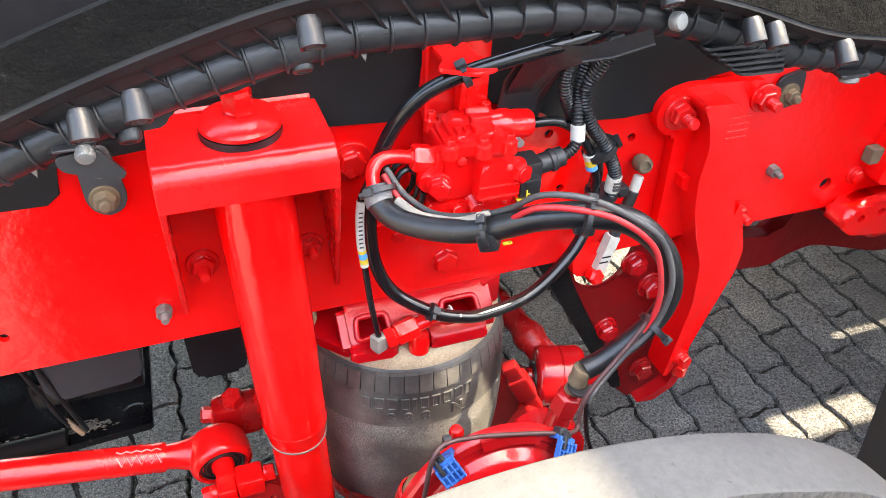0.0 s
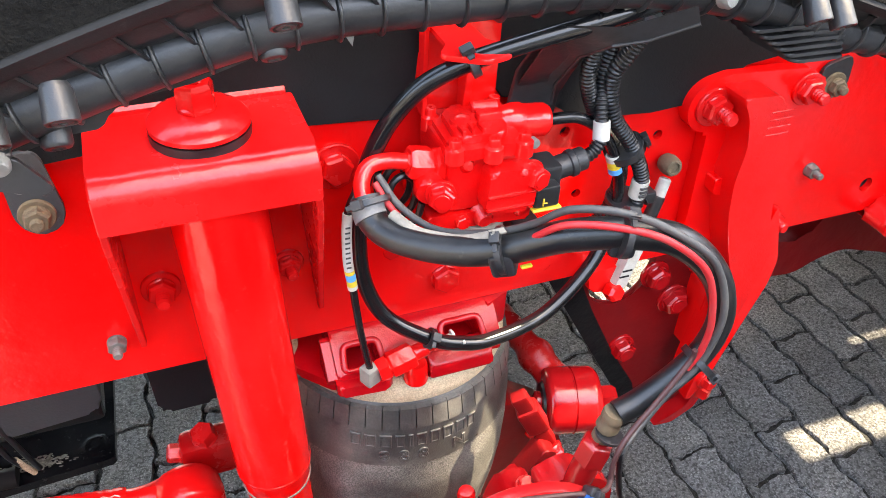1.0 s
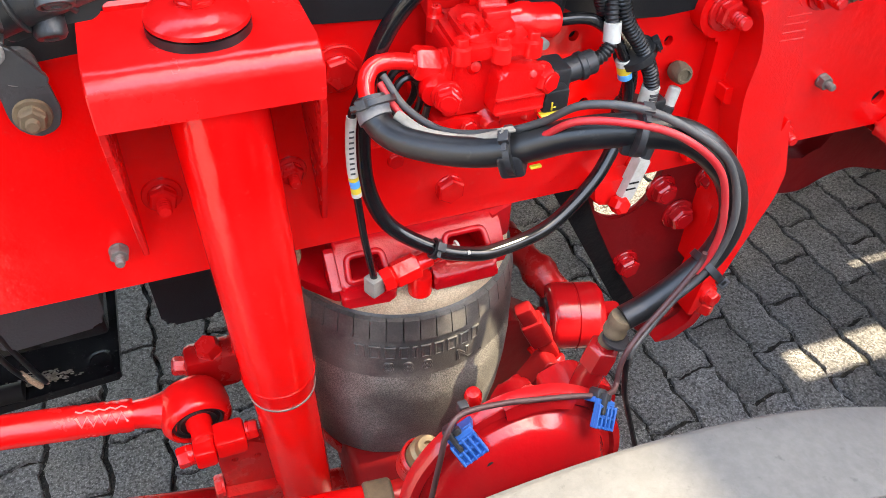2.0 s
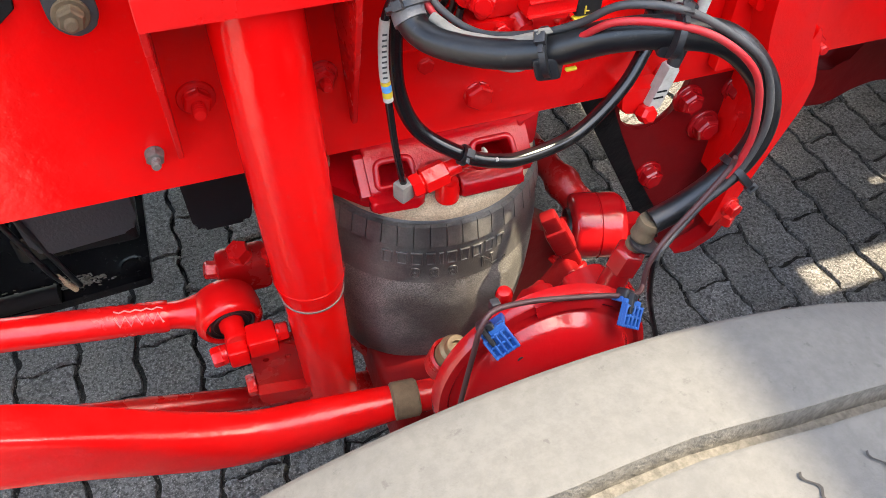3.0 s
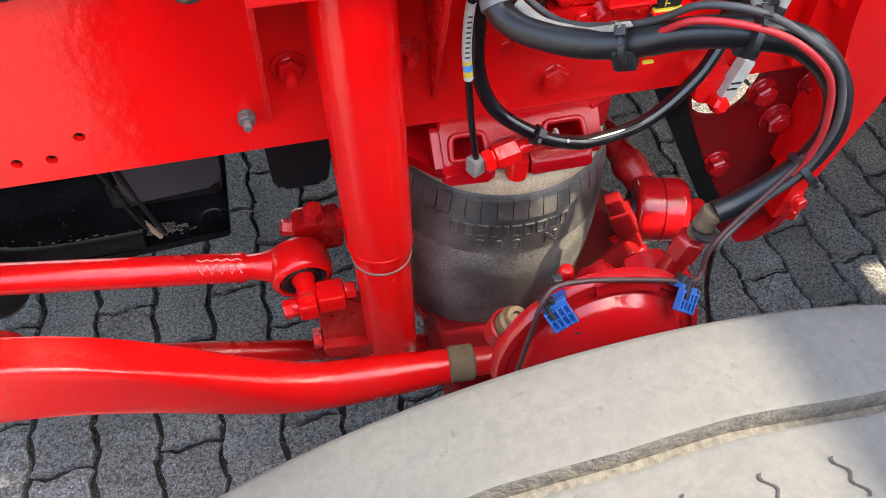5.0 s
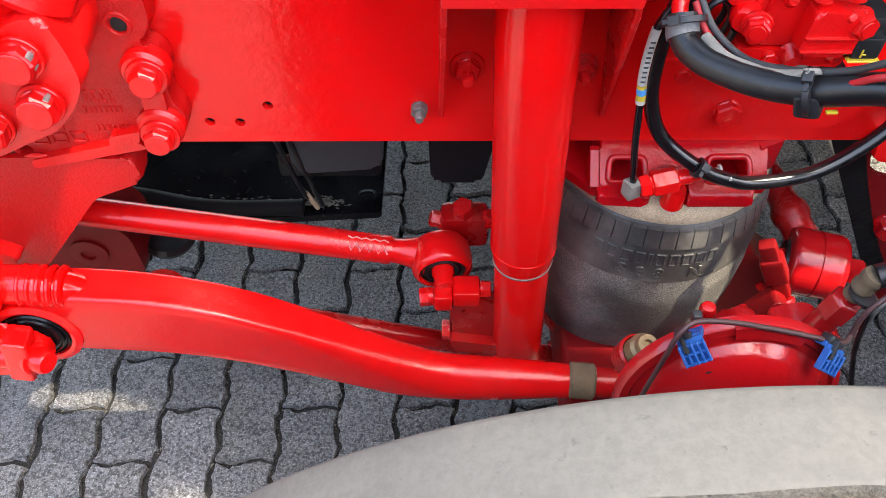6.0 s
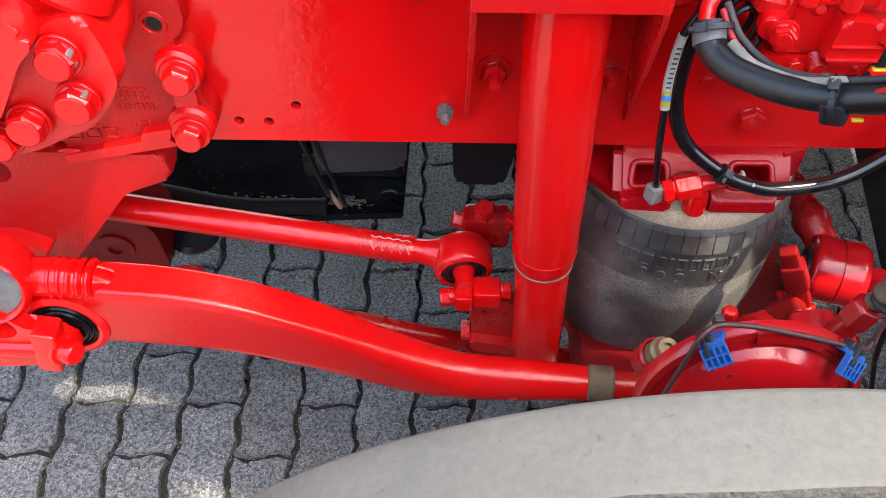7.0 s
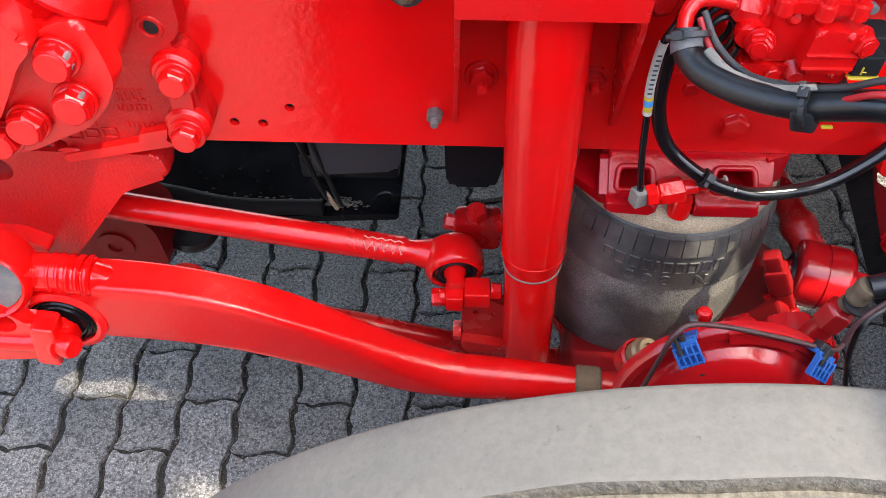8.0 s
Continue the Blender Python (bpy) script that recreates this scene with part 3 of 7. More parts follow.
def air_spring():
    ob = thing("air_spring", "black dusty rubber air spring with sandy top plate", "air spring")
    c = (1.062, 0.072)
    bm = fresh()
    # bellows wall: bead, grooved shoulder, barrel, rolled foot
    pr = [(0.144, 0.622), (0.150, 0.616), (0.1535, 0.610), (0.1575, 0.592), (0.1585, 0.587), (0.163, 0.56), (0.1655, 0.53), (0.1662, 0.516), (0.155, 0.515)]
    revolve(bm, (c[0], c[1], 0), (0, 0, 1), pr[::-1], 96)
    part("label_band", bm, BELLOWS, ob, "smooth black rubber band with raised marks")
    bm = fresh()
    pr = [(0.15, 0.517), (0.1656, 0.516), (0.167, 0.47), (0.165, 0.42), (0.160, 0.37), (0.151, 0.32), (0.142, 0.295), (0.130, 0.285)]
    revolve(bm, (c[0], c[1], 0), (0, 0, 1), pr[::-1], 96)
    part("bellows", bm, BELLOWS_GRAIN, ob, "grained dusty rubber barrel")
    # ribs of the shoulder ring
    for k in range(48):
        a = 2 * math.pi * (k + 0.5) / 48
        if -0.4 < math.sin(a) and not math.cos(a) > 0.3:
            continue
        m = Matrix.Translation((c[0], c[1], 0)) @ Matrix.Rotation(a, 4, "Z")
        bm = fresh()
        w = 0.0098
        vs = [bm.verts.new(m @ Vector(p)) for p in ((0.1507, -w, 0.6135), (0.1507, w, 0.6135), (0.1575, w, 0.6120), (0.1575, -w, 0.6120), (0.1632, w, 0.582), (0.1632, -w, 0.582), (0.157, w, 0.580), (0.157, -w, 0.580))]
        for f in ((0, 1, 2, 3), (3, 2, 4, 5), (5, 4, 6, 7), (0, 3, 5, 7), (1, 6, 4, 2)):
            bm.faces.new([vs[i] for i in f])
        part("rib", bm, BELLOWS, ob)
    bm = fresh()
    revolve(bm, (c[0], c[1], 0), (0, 0, 1), [(0.02, 0.6135), (0.148, 0.6145), (0.1515, 0.620), (0.1505, 0.632), (0.146, 0.642), (0.13, 0.650), (0.0, 0.651)], 80)
    part("top_plate", bm, SAND, ob, "top plate covered with sand")
    bm = fresh()
    revolve(bm, (c[0], c[1], 0), (0, 0, 1), [(0.10, 0.25), (0.138, 0.258), (0.146, 0.275), (0.143, 0.292), (0.13, 0.296), (0.05, 0.297)], 64)
    part("piston", bm, RED_DUSTY, ob, "dusty red piston foot")
    # raised maker's mark as plain bars, then the readable size mark
    def wrap(bm, r, ang, z):
        for v in bm.verts:
            x, y, t = v.co
            a = ang + x / r
            v.co = (c[0] + (r + t) * math.cos(a), c[1] + (r + t) * math.sin(a), z + y)
    ang0 = radians(-96)
    x = -0.088
    for w in (0.014, 0.015, 0.015, 0.012, 0.006, 0.013, 0.013, 0.014, 0.014, 0.012):
        bm = fresh()
        for z0 in (-0.0115, 0.0085):
            box(bm, x, x + w, z0, z0 + 0.0028, 0.0, 0.0026, 0.0005, None, 1)
        for x0 in (x, x + w - 0.0026):
            box(bm, x0, x0 + 0.0026, -0.0115, 0.0112, 0.0, 0.0026, 0.0005, None, 1)
        wrap(bm, 0.1618, ang0, 0.560)
        part("moulded_mark", bm, BELLOWS, ob)
        x += w + 0.0045
    for k, ch in enumerate("888 N"):
        if ch == " ":
            continue
        cu = bpy.data.curves.new("mark", "FONT")
        cu.body, cu.size, cu.align_x, cu.fill_mode, cu.bevel_depth = ch, 0.025, "CENTER", "NONE", 0.0014
        tmp = new("mark", cu)
        me = bpy.data.meshes.new_from_object(tmp.evaluated_get(bpy.context.evaluated_depsgraph_get()))
        bpy.data.objects.remove(tmp)
        bm = fresh()
        bm.from_mesh(me)
        for v in bm.verts:
            v.co.x += 0.024 * (k - 2) * 1.05
        wrap(bm, 0.1652, ang0 + 0.03, 0.5265)
        part("size_mark", bm, BELLOWS, ob)
    for x0, w in ((0.058, 0.012), (0.078, 0.005)):
        bm = fresh()
        box(bm, x0, x0 + w, 0.0, 0.0022, 0.0, 0.0012, 0.0003, None, 1)
        wrap(bm, 0.1658, ang0 + 0.03, 0.522)
        part("small_mark", bm, MARK, ob)


def spring_bracket():
    ob = thing("air_spring_bracket", "red cast bracket between air spring and chassis rail", "bracket")
    bm = fresh()
    prism(bm, rounded([(0.925, 0.02), (0.905, -0.012), (0.955, -0.066), (1.005, -0.066), (1.04, -0.050), (1.12, -0.036), (1.175, -0.005), (1.190, 0.05), (1.190, 0.16), (0.925, 0.16)], 0.015), 0.650, 0.664, 0.003, "xy")
    part("base_plate", bm, RED_SPECK, ob)
    bm = fresh()
    prism(bm, rounded([(-0.066, 0.660), (0.02, 0.660), (0.02, 0.7105), (-0.026, 0.7105), (-0.036, 0.704), (-0.066, 0.674)], 0.005, 3), 0.952, 1.160, 0.005, "yz", 3)
    block = part("wedge", bm, RED_SPECK, ob)
    slope = Matrix.Translation((0, -0.050, 0.6905)) @ Matrix.Rotation(radians(45), 4, "X")
    pockets = ((0.964, 1.006), (1.086, 1.136))

    def windows(b):
        for x0, x1 in pockets:
            prism(b, rounded([(x0, -0.013), (x1, -0.013), (x1 - 0.003, 0.012), (x0 + 0.003, 0.012)], 0.007, 4), -0.055, 0.03, 0, "xy", m=slope)
        # hollow between the two pockets
        prism(b, rounded([(1.018, -0.022), (1.074, -0.022), (1.070, 0.004), (1.022, 0.004)], 0.006, 4), -0.010, 0.03, 0, "xy", m=slope)
    cut(block, [], windows)
    for x0, x1 in pockets:
        pts = rounded([(x0 - 0.003, -0.016), (x1 + 0.003, -0.016), (x1, 0.015), (x0, 0.015)], 0.008, 4)
        bm = fresh()
        sweep(bm, [slope @ Vector((x, y, 0.0005)) for x, y in pts + pts[:1]], 0.0042, 10)
        part("window_rim", bm, RED_SPECK, ob)
    # foot pads in front of the wedge
    bm = fresh()
    prism(bm, rounded([(-0.078, 0.648), (-0.045, 0.648), (-0.045, 0.680), (-0.062, 0.680), (-0.078, 0.668)], 0.006), 1.062, 1.144, 0.008, "yz", 4)
    part("lower_bulge", bm, RED_SPECK, ob)
    bm = fresh()
    prism(bm, rounded([(0.948, -0.078), (1.012, -0.083), (1.024, -0.050), (0.950, -0.045)], 0.008), 0.656, 0.672, 0.004, "xy", 3)
    part("left_foot", bm, RED_SPECK, ob)
    bm = fresh()
    prism(bm, [(-0.062, 0.672), (-0.030, 0.704), (-0.022, 0.704), (-0.022, 0.662), (-0.058, 0.662)], 0.940, 0.953, 0.002, "yz", 2)
    part("side_web", bm, RED_SPECK, ob)
    bm = fresh()
    prism(bm, rounded([(1.150, -0.035), (1.186, -0.02), (1.190, 0.08), (1.160, 0.08)], 0.006), 0.664, 0.7105, 0.004, "xy")
    part("side_block", bm, RED_SPECK, ob)
    bm = fresh()
    revolve(bm, (1.047, -0.066, 0.645), (0, 0, 1), [(0.0145, 0), (0.0152, 0.003), (0.0152, 0.018), (0.0142, 0.020), (0.0142, 0.026), (0.0125, 0.029), (0.0, 0.030)], 32)
    part("cap_bolt", bm, RED, ob)


def spring_fitting():
    ob = thing("air_fitting", "red painted push-in fitting with pale metal elbow", "fitting")
    bm = fresh()
    box(bm, -0.009, 0.009, -0.009, 0.009, -0.012, 0.012, 0.0025, Matrix.Translation((0.983, -0.090, 0.698)) @ Matrix.Rotation(radians(25), 4, "Z"))
    part("elbow_block", bm, DUSTY_GREY, ob, "pale dusty metal elbow")
    a, d = Vector((0.992, -0.090, 0.700)), Vector((0.07, 0.008, 0.014)).normalized()
    bm = fresh()
    revolve(bm, a, d, [(0.013, 0), (0.0145, 0.002), (0.0145, 0.012), (0.0125, 0.013)], 6, 0.2)
    revolve(bm, a, d, [(0.0125, 0.012), (0.0125, 0.014), (0.0155, 0.016), (0.0155, 0.044), (0.0135, 0.046)], 6, 0.5)
    part("hex_body", bm, RED, ob)
    bm = fresh()
    revolve(bm, a, d, [(0.0095, 0.040), (0.0095, 0.062), (0.007, 0.064)], 20)
    revolve(bm, a, d, [(0.0075, 0.060), (0.0075, 0.085), (0.005, 0.087)], 16)
    part("nipple", bm, RED, ob)
    bm = fresh()
    revolve(bm, a, d, [(0.003, 0.085), (0.003, 0.095), (0.0062, 0.0955), (0.0062, 0.098), (0.004, 0.099)], 16)
    part("valve_pin", bm, WHITE, ob, "small pale valve pin")


def torque_rod():
    ob = thing("torque_rod", "red painted tubular torque rod with crimped eye end", "torque rod")
    a, b = Vector((0.13, 0.02, 0.566)), Vector((0.684, -0.003, 0.4785))
    d = (b - a).normalized()
    n = (b - a).length
    bm = fresh()
    # tube with five rolled grooves at its end
    pr = [(0.020, 0.0), (0.0215, 0.002), (0.0215, n - 0.066)]
    for k in range(5):
        h = n - 0.062 + 0.011 * k
        pr += [(0.0215, h - 0.003), (0.0205, h), (0.0215, h + 0.003)]
    pr += [(0.0218, n - 0.006), (0.0205, n)]
    revolve(bm, a, d, pr, 36)
    part("tube", bm, RED_ARM, ob)
    # pressed zigzag and wavy ridges over the grooves
    u = (Vector((0, -0.6, 0.8)) - d * Vector((0, -0.6, 0.8)).dot(d)).normalized()
    v = d.cross(u)
    for mid, swing, rr in ((6, 17, 0.0015), (-30, 4, 0.0011)):
        line = []
        for k in range(10):
            ang = radians(mid + (swing if k % 2 else -swing))
            line.append(a + d * (n - 0.066 + 0.0066 * k) + (u * math.cos(ang) + v * math.sin(ang)) * 0.0214)
        bm = fresh()
        sweep(bm, line, rr, 8)
        # ridge colour holds the highlight
        part("crimp", bm, GLINT_RED, ob, "crimp ridge with its glint painted pale")
    c, ax = Vector((0.757, -0.012, 0.466)), Vector((0.10, -0.96, -0.10)).normalized()
    bm = fresh()
    line = spline([b - d * 0.002, b + d * 0.012, b + d * 0.03, b + d * 0.05], 6)
    sweep(bm, line, lambda i, s: 0.0185 + 0.013 * (s / 0.052) ** 2.2, 28)
    part("neck", bm, RED_ARM, ob)
    bm = fresh()
    revolve(bm, c - ax * 0.030, ax, [(0.030, 0.0), (0.039, 0.003), (0.0445, 0.012), (0.046, 0.030), (0.0445, 0.047), (0.040, 0.053), (0.0355, 0.055), (0.0335, 0.052), (0.0335, 0.03), (0.0, 0.03)], 48)
    part("eye", bm, RED_ARM, ob)
    bm = fresh()
    revolve(bm, c - ax * 0.030, ax, [(0.014, 0.046), (0.033, 0.046), (0.033, 0.0500), (0.0305, 0.0515), (0.0285, 0.049), (0.025, 0.049), (0.0235, 0.0505), (0.0215, 0.049), (0.014, 0.047)], 40)
    part("rubber_bush", bm, RUBBER, ob, "black rubber bush")
    bm = fresh()
    revolve(bm, c, ax, [(0.0165, 0.010), (0.0165, 0.026), (0.0140, 0.029), (0.0140, 0.046), (0.012, 0.048), (0.0, 0.049)], 32)
    part("pin", bm, RED_ARM, ob)
    return c


def rod_anchor():
    ob = thing("rod_anchor", "red painted clamp bracket bolted to the axle", "bracket")
    for x0, x1, z0, z1 in ((0.745, 0.7735, 0.428, 0.460), (0.7725, 0.813, 0.436, 0.468)):
        bm = fresh()
        box(bm, x0, x1, -0.080 + (x0 - 0.745) * 0.06, -0.040, z0, z1, 0.006)
        part("clamp_block", bm, RED_ARM, ob)
    bolt(ob, (0.744, -0.058, 0.438), (-1, -0.1, 0), 0.024, 0.016, 0.0135)
    bolt(ob, (0.815, -0.058, 0.456), (1, -0.1, 0.1), 0.022, 0.014, 0.0)
    bm = fresh()
    prism(bm, rounded([(0.770, 0.425), (0.815, 0.432), (0.90, 0.365), (0.90, 0.29), (0.775, 0.318)], 0.008), -0.058, -0.05, 0.003)
    p = part("plate", bm, RED_DUSTY, ob)
    cut(p, [((0.792, -0.05, 0.400), (0, 1, 0), 0.0045, 0.1), ((0.822, -0.05, 0.396), (0, 1, 0), 0.0045, 0.1)])
    bm = fresh()
    prism(bm, rounded([(0.770, 0.345), (0.90, 0.318), (0.90, 0.29), (0.775, 0.318)], 0.006), -0.075, 0.03, 0.004)
    part("foot", bm, RED_DUSTY, ob)
    bolt(ob, (0.770, -0.05, 0.338), (-1, 0, 0), 0.028, 0.012, 0.0)
    bm = fresh()
    box(bm, 0.755, 0.83, 0.03, 0.075, 0.44, 0.505, 0.012)
    part("top_block", bm, RED_DUSTY, ob)
    bolt(ob, (0.792, 0.05, 0.502), (-0.2, -0.2, 1), 0.03, 0.02, 0.0)
    bolt(ob, (0.760, 0.05, 0.485), (-1, 0, 0.3), 0.022, 0.016, 0.014)
    bolt(ob, (0.825, 0.045, 0.49), (0.5, -0.2, 1), 0.022, 0.014, 0.014)
    bar = thing("lower_link", "dark red link bar running behind the suspension arm", "link bar")
    bm = fresh()
    sweep(bm, spline([(0.30, 0.0, 0.375), (0.573, 0.0, 0.288), (0.70, 0.0, 0.248), (0.84, 0.0, 0.208), (1.0, 0.0, 0.17)], 6), 0.018, 20)
    part("bar", bm, RED_DUSTY, bar)
    for x, z in ((0.32, 0.369), (0.98, 0.175)):
        bm = fresh()
        revolve(bm, (x, 0.03, z), (0, -1, 0), [(0.026, 0), (0.03, 0.004), (0.03, 0.056), (0.026, 0.06), (0.014, 0.06)], 28)
        part("end_eye", bm, RED_DUSTY, bar)


def control_arm():
    ob = thing("suspension_arm", "red painted pressed steel suspension arm with bent end", "suspension arm")
    # centre line x, y, top, bottom and half thickness
    st = [(0.235, -0.132, 0.573, 0.459, 0.029), (0.30, -0.132, 0.572, 0.453, 0.0300), (0.38, -0.132, 0.561, 0.443, 0.0295), (0.46, -0.133, 0.539, 0.425, 0.0295), (0.54, -0.135, 0.504, 0.397, 0.0295),
          (0.62, -0.139, 0.462, 0.361, 0.030), (0.69, -0.146, 0.431, 0.338, 0.031), (0.76, -0.153, 0.410, 0.334, 0.032), (0.84, -0.160, 0.407, 0.343, 0.0305), (0.945, -0.169, 0.405, 0.360, 0.0245)]
    pts = [spline([(s[0], s[1], s[k]) for s in st], 5) for k in (2, 3)]
    half = spline([(s[0], 0, s[4]) for s in st], 5)
    bm = fresh()
    rings, nseg = [], 56
    for a, b, h in zip(pts[0], pts[1], half):
        c, hz, hy = (a + b) / 2, (a.z - b.z) / 2, h.z
        e = 0.24 + 0.76 * min(1, max(0, (c.x - 0.52) / 0.24)) ** 1.3
        ring = []
        for k in range(nseg):
            t = 2 * math.pi * k / nseg
            cx, sz = math.cos(t), math.sin(t)
            # rounded box section that turns into a round tube
            y = math.copysign(abs(cx) ** e, cx) * hy
            z = math.copysign(abs(sz) ** (0.08 + 0.92 * e), sz) * hz
            ring.append(bm.verts.new((c.x, c.y + y, c.z + z)))
        rings.append(ring)
    for r0, r1 in zip(rings, rings[1:]):
        for k in range(nseg):
            bm.faces.new((r0[k], r0[(k + 1) % nseg], r1[(k + 1) % nseg], r1[k]))
    bm.faces.new(rings[0])
    bm.faces.new(rings[-1])
    part("beam", bm, RED_ARM, ob, smooth=60)
    for k in range(5):
        bm = fresh()
        x = 0.224 + 0.012 * k
        rod(bm, (x, -0.139, 0.578 - 0.07 * (x - 0.224)), (x + 0.0085, -0.139, 0.577 - 0.07 * (x - 0.224)), 0.0278, 32, bevel=0.003)
        part("crimp", bm, RED, ob)
    bm = fresh()
    sweep(bm, spline([(0.19, -0.139, 0.579), (0.235, -0.139, 0.577), (0.266, -0.137, 0.568), (0.288, -0.133, 0.555), (0.315, -0.132, 0.530)], 6), lambda i, s: 0.0262 - 0.004 * min(1, max(0, (s - 0.07) / 0.03)), 28)
    part("socket_tube", bm, RED, ob)
    bm = fresh()
    c, ax = Vector((0.222, -0.140, 0.500)), Vector((0.0, -1, 0.05)).normalized()
    revolve(bm, c - ax * 0.03, ax, [(0.045, 0), (0.058, 0.004), (0.060, 0.03), (0.058, 0.054), (0.05, 0.058), (0.045, 0.056), (0.045, 0.03), (0.0, 0.03)], 48)
    part("eye", bm, RED, ob)
    bm = fresh()
    for r in (0.042, 0.036):
        revolve(bm, c + ax * (0.022 if r > 0.04 else 0.025), ax, [(r - 0.004, 0), (r, 0.0), (r, 0.003), (r - 0.002, 0.005), (r - 0.004, 0.003)], 40)
    revolve(bm, c + ax * 0.018, ax, [(0.0, 0.0), (0.044, 0.0), (0.044, 0.003), (0.0, 0.003)], 40)
    part("bush", bm, BLACK_METAL, ob, "black greasy bush rings")
    bm = fresh()
    rod(bm, (0.938, -0.1695, 0.386), (0.975, -0.173, 0.386), 0.0262, 32, bevel=0.003)
    part("end_nut", bm, BROWN_STEEL, ob, "dusty brown steel nut")
    bm = fresh()
    rod(bm, (0.972, -0.173, 0.386), (1.06, -0.18, 0.386), 0.022, 24)
    part("end_stub", bm, RED_DUSTY, ob)


def arm_bracket():
    ob = thing("arm_bracket", "red cast bracket holding the suspension arm bush", "bracket")
    bm = fresh()
    prism(bm, rounded([(-0.35, 0.735), (0.385, 0.722), (0.392, 0.684), (0.322, 0.654), (0.205, 0.508), (0.10, 0.520), (-0.1, 0.50), (-0.35, 0.56)], 0.012), -0.062, -0.022, 0.008)
    plate = part("web_plate", bm, RED_ROUGH, ob)
    cut(plate, [((0.170, -0.04, 0.692), (0, 1, 0), 0.020, 0.2)])
    bm = fresh()
    prism(bm, rounded([(-0.2, 0.60), (0.16, 0.585), (0.20, 0.56), (0.17, 0.535), (-0.2, 0.545)], 0.01), -0.085, -0.05, 0.01)
    part("rib", bm, RED_CAST, ob)
    # pad between the casting and the rail edge
    bm = fresh()
    revolve(bm, (0.275, -0.060, 0.70), (0, -1, 0), [(0.029, -0.001), (0.027, 0.0012), (0.022, 0.0018), (0.0, 0.002)], 36)
    part("boss", bm, RED_CAST, ob)
    # upper clevis with the grey bush
    bm = fresh()
    c, ax = Vector((0.158, -0.165, 0.598)), Vector((0.25, -1, 0.25)).normalized()
    revolve(bm, c - ax * 0.04, ax, [(0.044, 0), (0.055, 0.006), (0.057, 0.04), (0.054, 0.06), (0.048, 0.066), (0.044, 0.062), (0.044, 0.05), (0.0, 0.05)], 48)
    part("clevis_eye", bm, RED, ob)
    bm = fresh()
    revolve(bm, c, ax, [(0.0435, 0.008), (0.0435, 0.016), (0.03, 0.018), (0.0, 0.018)], 40)
    part("bush_face", bm, GREY_HOSE, ob, "grey rubber bush face")
    bm = fresh()
    prism(bm, rounded([(0.04, 0.44), (0.20, 0.455), (0.245, 0.475), (0.245, 0.52), (0.20, 0.53), (0.15, 0.60), (0.04, 0.62)], 0.012), -0.195, -0.172, 0.006)
    cl = part("clevis_plate", bm, RED, ob)
    cut(cl, [((0.16, -0.18, 0.54), (0, 1, 0), 0.022, 0.1)])
    bm = fresh()
    box(bm, -0.016, 0.016, -0.018, 0.018, -0.046, 0.040, 0.006, Matrix.Translation((0.216, -0.196, 0.510)) @ Matrix.Rotation(radians(12), 4, "Y"))
    part("pin_block", bm, RED, ob)
    bm = fresh()
    revolve(bm, (0.230, -0.20, 0.505), (1, -0.45, 0.05), [(0.021, 0), (0.0215, 0.002), (0.0215, 0.006), (0.019, 0.007), (0.0165, 0.007), (0.0165, 0.022), (0.014, 0.026), (0.0, 0.027)], 28)
    part("pin_bolt", bm, RED, ob)
    bm = fresh()
    sweep(bm, spline([(-0.2, -0.19, 0.50), (0.0, -0.19, 0.495), (0.22, -0.19, 0.49)], 4), 0.016, 16)
    part("lower_bar", bm, RED, ob)


